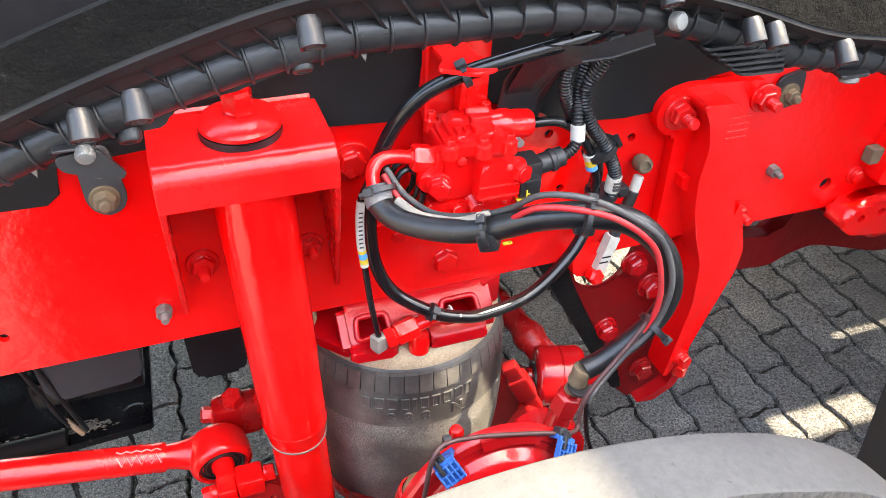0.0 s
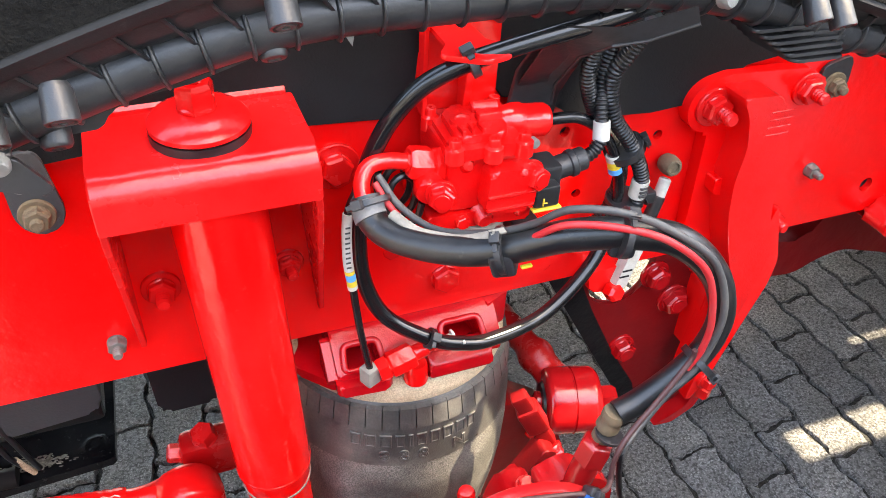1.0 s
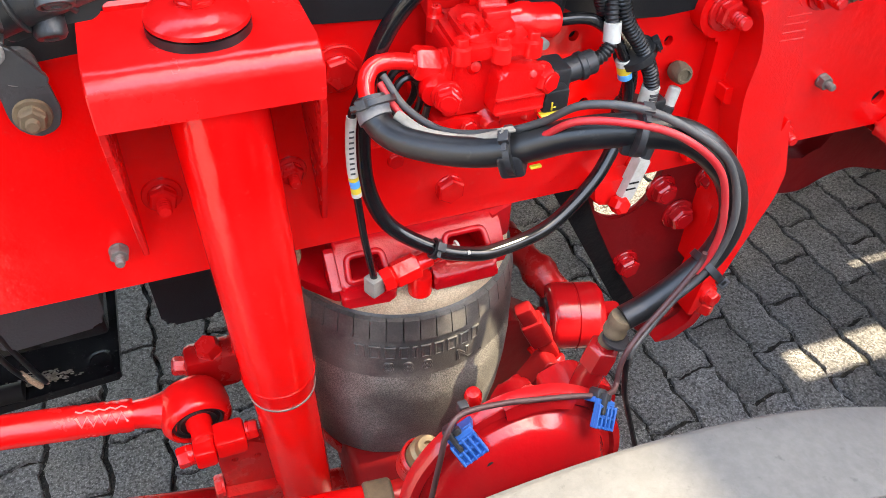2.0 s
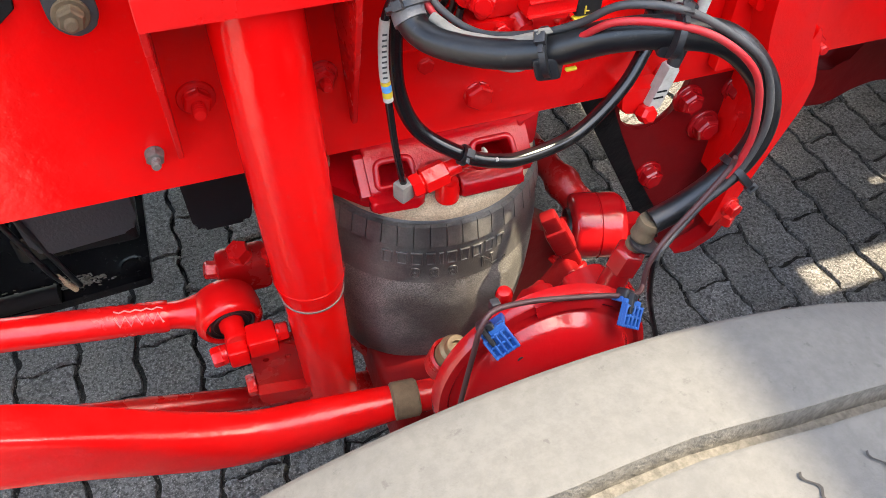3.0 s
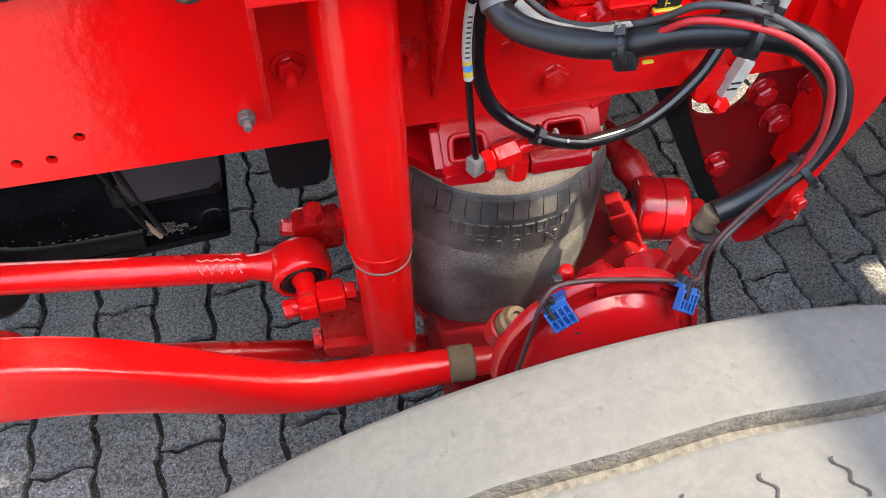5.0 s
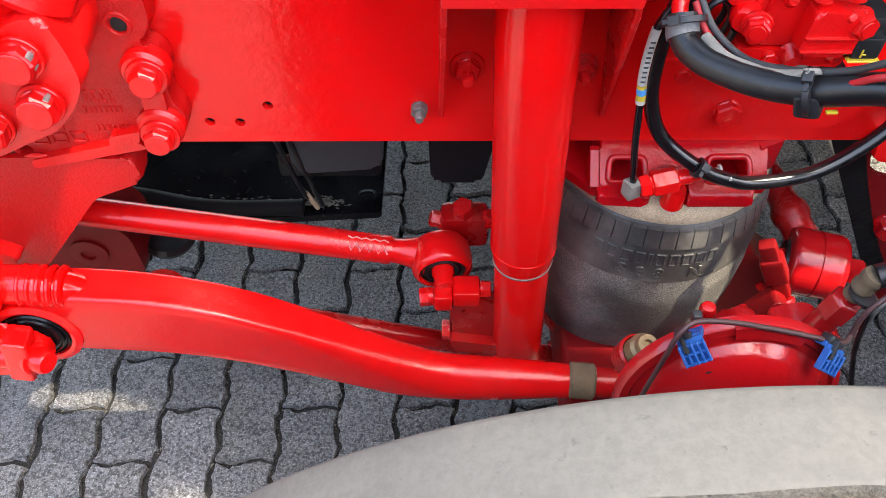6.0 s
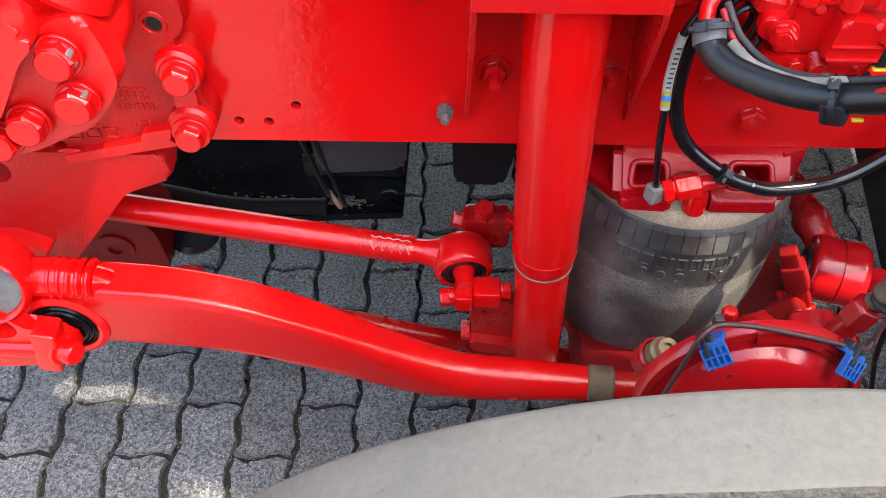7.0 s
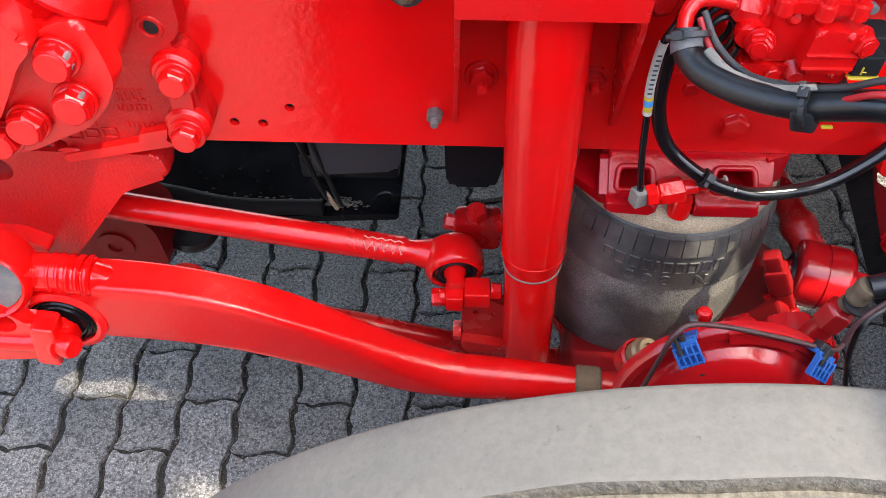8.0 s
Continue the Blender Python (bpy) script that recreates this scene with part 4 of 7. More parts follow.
def casting():
    ob = thing("axle_casting", "red cast steel bracket with hexagon bolts on the chassis rail", "casting")
    bm = fresh()
    poly = [(-0.35, 1.0), (0.41, 1.0), (0.455, 0.955), (0.455, 0.895), (0.432, 0.878), (0.452, 0.872), (0.462, 0.845), (0.452, 0.822), (0.452, 0.80), (0.463, 0.782), (0.458, 0.752), (0.436, 0.742), (0.405, 0.746), (0.290, 0.722), (0.26, 0.708), (-0.35, 0.70)]
    prism(bm, rounded(poly, 0.012), -0.052, -0.0205, 0.006)
    plate = part("flange", bm, RED_ROUGH, ob)
    cut(plate, [((0.422, -0.05, 0.902), (0, 1, 0), 0.009, 0.03), ((0.262, -0.05, 0.728), (0, 1, 0), 0.008, 0.03)])
    for x, z in ((0.437, 0.848), (0.434, 0.770)):
        bm = fresh()
        revolve(bm, (x, -0.045, z), (0, -1, 0), [(0.027, 0.0), (0.027, 0.016), (0.023, 0.020), (0.0, 0.021)], 32)
        part("boss", bm, RED_CAST, ob)
    bm = fresh()
    prism(bm, rounded([(0.425, 0.845), (0.45, 0.845), (0.446, 0.77), (0.42, 0.77)], 0.004), -0.060, -0.05, 0.003)
    prism(bm, rounded([(0.268, 0.708), (0.268, 0.721), (0.400, 0.753), (0.412, 0.740)], 0.004), -0.064, -0.05, 0.004)
    prism(bm, rounded([(0.368, 0.742), (0.405, 0.750), (0.41, 0.768), (0.373, 0.760)], 0.003), -0.066, -0.05, 0.003)
    part("rib", bm, RED_CAST, ob)
    # raised cast marks, as plain upright bars; the large mark below as three plain frames
    for x0, x1, z, hgt, num in ((0.356, 0.392, 0.800, 0.018, 4), (0.350, 0.396, 0.786, 0.009, 8), (0.356, 0.398, 0.759, 0.009, 7), (0.290, 0.322, 0.760, 0.009, 5)):
        pitch = (x1 - x0) / num
        for k in range(num):
            bm = fresh()
            xa = x0 + pitch * k
            box(bm, xa, xa + pitch * (0.30 if hgt > 0.012 else 0.55), -0.0538, -0.051, z, z + hgt, 0.0006, None, 1)
            if hgt > 0.012:
                box(bm, xa + pitch * 0.28, xa + pitch * 0.74, -0.0537, -0.051, z, z + hgt * 0.22, 0.0005, None, 1)
                box(bm, xa + pitch * 0.28, xa + pitch * 0.74, -0.0537, -0.051, z + hgt * 0.78, z + hgt, 0.0005, None, 1)
            part("cast_mark", bm, RED_ROUGH, ob)
    for k in range(3):
        bm = fresh()
        xa = 0.276 + 0.023 * k
        for x0, x1, z0, z1 in ((0, 0.019, 0, 0.0025), (0, 0.019, 0.0125, 0.015), (0, 0.0025, 0, 0.015), (0.0165, 0.019, 0, 0.015)):
            box(bm, xa + x0, xa + x1, -0.0542, -0.051, 0.738 + 0.10 * (xa - 0.276) + z0, 0.738 + 0.10 * (xa - 0.276) + z1, 0.0006, None, 1)
        part("cast_frame", bm, RED_ROUGH, ob)
    # rims round the bolt seats, the eyelet of the upper lug and of the lower corner
    for x, y, z, r in ((0.422, -0.052, 0.902, 0.0105), (0.240, -0.052, 0.722, 0.0100)):
        bm = fresh()
        revolve(bm, (x, y, z), (0, -1, 0), [(r * 1.5, -0.001), (r * 1.35, 0.0022), (r, 0.0022), (r * 0.86, 0.0), (r * 0.86, -0.02)], 28)
        part("eyelet", bm, RED_ROUGH, ob)
        # black disc in place of the shade inside the eyelet
        bm = fresh()
        revolve(bm, (x + 0.002, y, z + 0.001), (0, -1, 0), [(0.0, 0.0), (r * 0.84, 0.0), (r * 0.84, 0.0005), (r * 0.55, 0.0012), (0.0, 0.0012)], 20)
        part("eyelet_hole", bm, DARK, ob)
    # thick bearing cap
    bm = fresh()
    prism(bm, rounded([(-0.2, 1.02), (0.33, 1.02), (0.398, 0.985), (0.412, 0.925), (0.396, 0.885), (0.355, 0.84), (0.30, 0.82), (0.16, 0.84), (-0.2, 0.86)], 0.02, 6), -0.128, -0.045, 0.014, seg=4)
    part("cap", bm, RED_CAST, ob)
    bm = fresh()
    prism(bm, rounded([(0.20, 0.985), (0.355, 0.962), (0.380, 0.976), (0.402, 0.976), (0.409, 0.956), (0.413, 0.933), (0.414, 0.903), (0.398, 0.876), (0.371, 0.846), (0.343, 0.834), (0.30, 0.812), (0.20, 0.79)], 0.012, 5), -0.152, -0.12, 0.011, seg=4)
    part("tongue", bm, RED_CAST, ob)
    bm = fresh()
    prism(bm, rounded([(-0.2, 1.06), (0.26, 1.04), (0.344, 0.997), (0.364, 0.977), (0.362, 0.962), (0.345, 0.947), (0.314, 0.899), (0.284, 0.859), (0.20, 0.84), (-0.2, 0.86)], 0.016, 5), -0.182, -0.145, 0.010, seg=4)
    part("cap_arm", bm, RED, ob)
    bm = fresh()
    rod(bm, (0.375, -0.115, 0.968), (0.43, -0.06, 1.07), 0.040, 40, bevel=0.006)
    part("upper_tube", bm, RED_CAST, ob)
    for x, z, sp in ((0.371, 0.941, 0.1), (0.371, 0.888, 0.5), (0.312, 0.859, 0.3), (0.276, 0.838, 0.8)):
        bolt(ob, (x, -0.156, z - 0.002), (0.02, -1, 0.06), 0.034, 0.016, 0.0225, cap=0.0163, spin=sp)
    for x, z in ((0.440, 0.846), (0.433, 0.763)):
        bolt(ob, (x, -0.066, z), (0, -1, 0.03), 0.030, 0.014, 0.0225, spin=0.6, cap=0.0144)
    # paint knocked off the bolt corners
    for x, z, ang, w, y0 in ((0.371, 0.941, 24, 0.0085, -0.171), (0.371, 0.941, -14, 0.005, -0.169), (0.371, 0.888, 42, 0.0075, -0.170), (0.371, 0.888, -20, 0.003, -0.163)):
        bm = fresh()
        m = Matrix.Translation((x, 0, z - 0.001)) @ Matrix.Rotation(-radians(ang), 4, "Y")
        prism(bm, rounded([(0.0150, -w / 2), (0.0172, -w * 0.45), (0.0188, -w * 0.1), (0.0186, w * 0.3), (0.0170, w / 2), (0.0152, w * 0.4)], 0.0006, 2), y0, -0.158, 0.0006, seg=1, m=m)
        part("paint_chip", bm, ALU, ob, "chipped bare metal patch")


shade_panels()
chassis_rail()
liner_plate()
shock_bracket()
mount_cushion()
shock_absorber()
air_spring()
spring_bracket()
spring_fitting()
torque_rod()
rod_anchor()
control_arm()
arm_bracket()
casting()


def wheel():
    ob = thing("wheel", "dusty grey truck tyre with circumferential grooves on its rim", "wheel")
    cx, cz = 0.970, 0.465
    grooves = [(-0.592, 0.0060, 0.0010, 24), (-0.668, 0.007, 0.006, 20), (-0.744, 0.007, 0.006, 20), (-0.820, 0.0075, 0.0022, 24)]

    def radius(y):
        u = abs(y + 0.706) / 0.192
        return 0.5255 - 0.010 * u ** 2.4

    n = 360
    bm = fresh()
    cols = []
    for i in range(n):
        a = 2 * math.pi * i / n
        prof = [(-0.515, 0.300), (-0.500, 0.345), (-0.492, 0.395), (-0.496, 0.445), (-0.505, 0.475), (-0.511, 0.495), (-0.517, 0.507), (-0.525, radius(-0.525) - 0.0005), (-0.545, radius(-0.545))]
        tags = [0] * len(prof)
        for y0, w, amp, wn in grooves:
            s = (a * wn / math.pi) % 2.0
            yy = y0 + amp * (2 * abs(s - 1) - 1) * 1.3
            r = radius(yy)
            for dy, dr, tg in ((w + 0.003, 0, 0), (w, -0.0015, 1), (w * 0.62, -0.0155, 1), (-w * 0.62, -0.0155, 1), (-w, -0.0015, 0), (-w - 0.003, 0, 0)):
                prof.append((yy + dy, r + dr))
                tags.append(tg)
        for y, r in ((-0.545, radius(-0.545)), (-0.525, radius(-0.525) - 0.0005), (-0.517, 0.507), (-0.511, 0.495), (-0.505, 0.475), (-0.496, 0.445), (-0.492, 0.395), (-0.500, 0.345), (-0.515, 0.300)):
            prof.append((-1.412 - y, r))
            tags.append(0)
        col = []
        for y, r in prof:
            z = cz + r * math.sin(a)
            col.append(bm.verts.new((cx + r * math.cos(a), y, max(z, 0.0))))
        cols.append(col)
    for i in range(n):
        a, b = cols[i], cols[(i + 1) % n]
        for k in range(len(a) - 1):
            f = bm.faces.new((a[k], a[k + 1], b[k + 1], b[k]))
            f.material_index = tags[k]
    tyre = part("tyre", bm, TYRE, ob, smooth=50)
    tyre.data.materials.append(GROOVE)
    # fine wavy cuts in the ribs, drawn as black strips on the tread
    for rib in (-0.630, -0.706, -0.782):
        for k in range(26):
            a0 = radians(90 - 60 + 120 * (k + 0.5 * (rib == -0.706)) / 26)
            bm = fresh()
            last = None
            for s in range(13):
                t = s / 12
                y = rib + 0.022 * (0.5 - t) * 1.1
                a = a0 + 0.014 * (0.5 - t) + 0.0042 * math.sin(t * 4 * math.pi)
                r = radius(y) + 0.0006
                q = [bm.verts.new((cx + r * math.cos(a + da), y, cz + r * math.sin(a + da))) for da in (-0.0016, 0.0016)]
                if last:
                    bm.faces.new((last[0], last[1], q[1], q[0]))
                last = q
            part("sipe", bm, DARK, tyre)
    bm = fresh()
    revolve(bm, (cx, -0.52, cz), (0, -1, 0), [(0.20, 0.02), (0.300, 0.0), (0.304, 0.01), (0.29, 0.03), (0.27, 0.06), (0.265, 0.33), (0.30, 0.37), (0.296, 0.375), (0.25, 0.33), (0.20, 0.10)], 64)
    part("rim", bm, ALU, ob, "bare grey metal rim")


def brake_chamber():
    ob = thing("brake_chamber", "red painted round brake chamber with clamped rim", "brake chamber")
    c, ax = Vector((1.029, -0.318, 0.693)), Vector((0.0, -1, 0.10)).normalized()
    bm = fresh()
    revolve(bm, c, ax, [(0.03, 0.018), (0.058, 0.022), (0.066, 0.036), (0.103, 0.039), (0.1055, 0.041), (0.1055, 0.047), (0.103, 0.050)], 72)
    part("housing", bm, RED_DEEP, ob)
    bm = fresh()
    revolve(bm, c, ax, [(0.1055, 0.040), (0.1078, 0.042), (0.1078, 0.050), (0.105, 0.055), (0.098, 0.0565), (0.094, 0.053)], 72)
    part("clamp_ring", bm, RED_DEEP, ob)
    bm = fresh()
    revolve(bm, c, ax, [(0.100, 0.050), (0.094, 0.0545), (0.0885, 0.055), (0.086, 0.0572), (0.083, 0.063), (0.077, 0.070), (0.067, 0.0755), (0.052, 0.080), (0.030, 0.0828), (0.0, 0.0836)], 72)
    part("dome", bm, RED_DEEP, ob)
    bm = fresh()
    rod(bm, (1.06, -0.335, 0.66), (1.11, -0.21, 0.50), 0.03, 24)
    part("push_rod_tube", bm, RED_DEEP, ob)
    # flat black plug stands in for the dark inside the breather
    bm = fresh()
    revolve(bm, (0.994, -0.3835, 0.7603), ax, [(0.0042, -0.006), (0.0042, 0.0006), (0.003, 0.0008)], 20)
    part("breather_hole", bm, DARK, ob)
    m = axis_matrix(c, ax)
    bm = fresh()
    for a0, a1 in ((62, 100),):
        q = []
        for k in range(9):
            a = radians(a0 + (a1 - a0) * k / 8)
            q.append([bm.verts.new(m @ Vector((r * math.cos(a), r * math.sin(a), h))) for r, h in ((0.093, 0.053), (0.0945, 0.0595), (0.1065, 0.0575), (0.1065, 0.050))])
        for a, b in zip(q, q[1:]):
            for k in range(4):
                bm.faces.new((a[k], a[(k + 1) % 4], b[(k + 1) % 4], b[k]))
        bm.faces.new(q[0])
        bm.faces.new(q[-1])
    part("rim_lug", bm, RED_DEEP, ob)
    bm = fresh()
    revolve(bm, (0.998, -0.330, 0.785), (-0.1, 0.0, 1), [(0.0075, -0.006), (0.008, 0.002), (0.006, 0.006), (0.0, 0.0075)], 20)
    part("filler_cap", bm, RED_DUSTY, ob)
    bm = fresh()
    box(bm, 0.979, 0.988, -0.346, -0.337, 0.784, 0.796, 0.002)
    part("black_cap", bm, PLASTIC, ob, "small black cap")
    ob2 = thing("breather_plug", "brass hexagon breather plug beside the brake chamber", "plug")
    bm = fresh()
    d = Vector((0.12, -0.30, 0.95)).normalized()
    q = Vector((0.976, -0.262, 0.600))
    revolve(bm, q, d, [(0.0205, -0.02), (0.0215, 0.0), (0.0215, 0.012), (0.0185, 0.015), (0.017, 0.012)], 28)
    part("collar", bm, RED_DUSTY, ob2, "red painted collar")
    bm = fresh()
    revolve(bm, q, d, [(0.017, 0.010), (0.017, 0.018), (0.0155, 0.020), (0.0155, 0.026), (0.0165, 0.027), (0.0165, 0.033), (0.014, 0.035), (0.0125, 0.036), (0.0125, 0.044), (0.011, 0.046), (0.0055, 0.046), (0.005, 0.040), (0.0, 0.040)], 28)
    part("hex_plug", bm, BRASS, ob2)


def cable_clip(p, spin, group="blue cable clips"):
    ob = thing("cable_clip", "bright blue ribbed plastic cable clip on the chamber rim", "cable clip", group)
    ob.matrix_world = Matrix.Translation(p) @ Matrix.Rotation(spin, 4, "Y") @ Matrix.Rotation(radians(-38), 4, "X") @ Matrix.Scale(0.86, 4)
    bm = fresh()
    box(bm, -0.014, 0.014, -0.010, 0.009, -0.002, 0.004, 0.0012)
    box(bm, -0.013, 0.013, -0.0145, -0.009, -0.026, 0.003, 0.0012)
    part("body", bm, BLUE, ob)
    for k in range(5):
        bm = fresh()
        box(bm, -0.0138 + 0.0063 * k, -0.0114 + 0.0063 * k, -0.0185, -0.014, -0.026, -0.002, 0.0006, None, 1)
        part("rib", bm, BLUE, ob)
    for z in (-0.004, -0.014, -0.0245):
        bm = fresh()
        box(bm, -0.0138, 0.0138, -0.0178, -0.014, z - 0.0013, z + 0.0013, 0.0006, None, 1)
        part("cross_rib", bm, BLUE, ob)
    bm = fresh()
    box(bm, -0.013, 0.001, -0.013, 0.002, 0.002, 0.013, 0.003)
    box(bm, -0.009, -0.004, -0.019, -0.010, -0.012, 0.010, 0.0015)
    box(bm, -0.003, 0.004, -0.016, -0.009, 0.002, 0.009, 0.0015)
    part("saddle", bm, PLASTIC, ob, "black tie saddle")
    return ob


def sensor_cable():
    ob = thing("sensor_cable", "thin dark sensor cable clipped along the chamber rim", "cable")
    bm = fresh()
    line = spline([(0.930, -0.392, 0.66), (0.940, -0.384, 0.725), (0.949, -0.380, 0.785), (0.955, -0.376, 0.812), (0.970, -0.368, 0.821), (1.003, -0.366, 0.817), (1.040, -0.366, 0.807), (1.075, -0.366, 0.796), (1.098, -0.366, 0.787), (1.118, -0.360, 0.775), (1.130, -0.350, 0.770), (1.133, -0.345, 0.785), (1.140, -0.341, 0.802), (1.155, -0.335, 0.816), (1.182, -0.329, 0.842), (1.205, -0.325, 0.872), (1.207, -0.325, 0.885)], 8)
    sweep(bm, line, 0.0025, 10)
    part("sheath", bm, PINK_CABLE, ob)


def caliper():
    ob = thing("brake_caliper", "red painted cast brake caliper with bolts", "brake caliper")
    bm = fresh()
    prism(bm, rounded([(1.08, 0.42), (1.10, 0.545), (1.115, 0.580), (1.150, 0.574), (1.15, 0.53), (1.13, 0.40)], 0.014, 4), -0.245, -0.175, 0.010, seg=3)
    part("body", bm, RED_DEEP, ob)
    bm = fresh()
    box(bm, 1.04, 1.12, -0.545, -0.19, 0.36, 0.45, 0.012)
    part("carrier", bm, RED_DEEP, ob)
    bm = fresh()
    prism(bm, rounded([(0.94, 0.25), (0.95, 0.31), (1.0, 0.325), (1.12, 0.345), (1.15, 0.335), (1.15, 0.25)], 0.012, 4), -0.20, 0.10, 0.008)
    # darkened red puts the shadow on the axle seat into its colour
    part("axle_seat", bm, SHADE_RED, ob)
    bolt(ob, (1.134, -0.21, 0.577), (0.0, -0.3, 1), 0.020, 0.008, 0.013, cap=0.008)
    # cast port boss behind the chamber
    bm = fresh()
    prism(bm, rounded([(1.095, 0.708), (1.116, 0.714), (1.127, 0.716), (1.137, 0.713), (1.148, 0.702), (1.162, 0.695), (1.178, 0.676), (1.183, 0.644), (1.099, 0.678)], 0.006, 3), -0.300, -0.272, 0.006, seg=3)
    part("port_boss", bm, RED_DEEP, ob)
    # hose union
    d = Vector((0.22, -0.05, 0.97)).normalized()
    e = Vector((1.151, -0.310, 0.810))
    bm = fresh()
    revolve(bm, e - d * 0.021, d, [(0.0098, 0), (0.0112, 0.0015), (0.0112, 0.006), (0.0104, 0.007), (0.0104, 0.013), (0.0112, 0.014), (0.0112, 0.019), (0.0105, 0.022)], 28)
    part("ferrule", bm, BROWN_STEEL, ob, "dusty brown metal ferrule")
    bm = fresh()
    revolve(bm, e - d * 0.036, d, [(0.0085, 0.0), (0.0098, 0.0015), (0.0098, 0.007), (0.009, 0.009), (0.009, 0.016)], 24)
    part("ferrule_ring", bm, BROWN_STEEL, ob, "dusty brown metal ring")
    bm = fresh()
    revolve(bm, e - d * 0.068, d, [(0.0135, 0.0), (0.0165, 0.003), (0.0165, 0.025), (0.014, 0.0285), (0.010, 0.030), (0.010, 0.034)], 6, 0.45)
    part("union_nut", bm, RED_DEEP, ob)
    bm = fresh()
    revolve(bm, e - d * 0.090, d, [(0.012, -0.030), (0.0135, 0.0), (0.0135, 0.014), (0.012, 0.020), (0.012, 0.024)], 28)
    part("union_base", bm, RED_DEEP, ob)


def rear_link():
    ob = thing("rear_link", "red painted link rod with rubber bushed end", "link rod")
    c, ax = Vector((1.308, -0.03, 0.474)), Vector((0.95, -0.26, 0.0)).normalized()
    bm = fresh()
    revolve(bm, c - ax * 0.046, ax, [(0.024, 0.006), (0.031, 0.0), (0.044, 0.001), (0.0485, 0.005), (0.050, 0.012), (0.050, 0.0385), (0.0482, 0.0395), (0.0482, 0.0410), (0.050, 0.0420), (0.050, 0.068), (0.0485, 0.074), (0.044, 0.079), (0.028, 0.080)], 56)
    part("eye", bm, RED_DEEP, ob)
    bm = fresh()
    revolve(bm, c - ax * 0.049, ax, [(0.0, 0), (0.026, 0.0), (0.029, 0.005), (0.0, 0.005)], 32)
    part("bush", bm, RUBBER, ob, "black rubber bush")
    bm = fresh()
    sweep(bm, resample(spline([(1.302, -0.012, 0.478), (1.278, 0.06, 0.505), (1.255, 0.2, 0.515), (1.24, 0.6, 0.52)], 6), 0.012), lambda i, s: 0.026 if s < 0.035 else (0.024 if s < 0.05 else (0.028 if s < 0.075 else (0.0225 if i % 2 else 0.0205) if s < 0.16 else 0.020)), 24)
    part("link_tube", bm, RED_DUSTY, ob)
    bm = fresh()
    revolve(bm, c + ax * 0.032, ax, [(0.025, 0), (0.025, 0.006), (0.0205, 0.007), (0.0205, 0.026), (0.016, 0.032)], 6, 0.2)
    part("pin_nut", bm, RED_DEEP, ob)
    bm = fresh()
    revolve(bm, c - ax * 0.059, ax, [(0.010, 0), (0.015, 0.003), (0.015, 0.02)], 24)
    part("pin", bm, RED_DEEP, ob)
    # two-bolt clamp beside the eye, with a flared tail
    a, b = Vector((1.163, -0.110, 0.622)), Vector((1.208, -0.122, 0.535))
    d = (b - a).normalized()
    m = axis_matrix(a, d)
    bm = fresh()
    box(bm, -0.009, 0.010, -0.010, 0.012, 0.004, 0.040, 0.004, m)
    box(bm, -0.013, 0.014, -0.014, 0.016, 0.030, 0.076, 0.005, m)
    box(bm, -0.009, 0.010, -0.010, 0.012, 0.070, 0.112, 0.005, m)
    # clamp and its arm are coloured as if shaded
    part("clamp", bm, SHADE_RED, ob)
    bolt(ob, b + d * 0.008 + Vector((0.0, -0.012, 0.0)), d + Vector((0, -0.8, 0)), 0.022, 0.012, 0.014, 0.0, RED_DEEP, cap=0.010)
    bm = fresh()
    prism(bm, rounded([(1.194, 0.545), (1.214, 0.535), (1.210, 0.505), (1.195, 0.470), (1.150, 0.40), (1.10, 0.40), (1.150, 0.475)], 0.008), -0.150, -0.120, 0.006)
    part("clamp_arm", bm, SHADE_RED, ob)


def axle_pad():
    ob = thing("axle_pad", "red cast pad on the axle beside the air spring, darkened for shade", "axle pad")
    bm = fresh()
    prism(bm, rounded([(1.150, 0.450), (1.170, 0.468), (1.225, 0.462), (1.300, 0.405), (1.325, 0.330), (1.325, 0.235), (1.150, 0.235)], 0.012, 4), 0.0, 0.060, 0.008, seg=3)
    # shade of the pocket is in the pad's colour
    part("body", bm, SHADE_RED, ob)
    bolt(ob, (1.262, 0.002, 0.380), (0.5, -0.3, 0.7), 0.018, 0.008, 0.0)


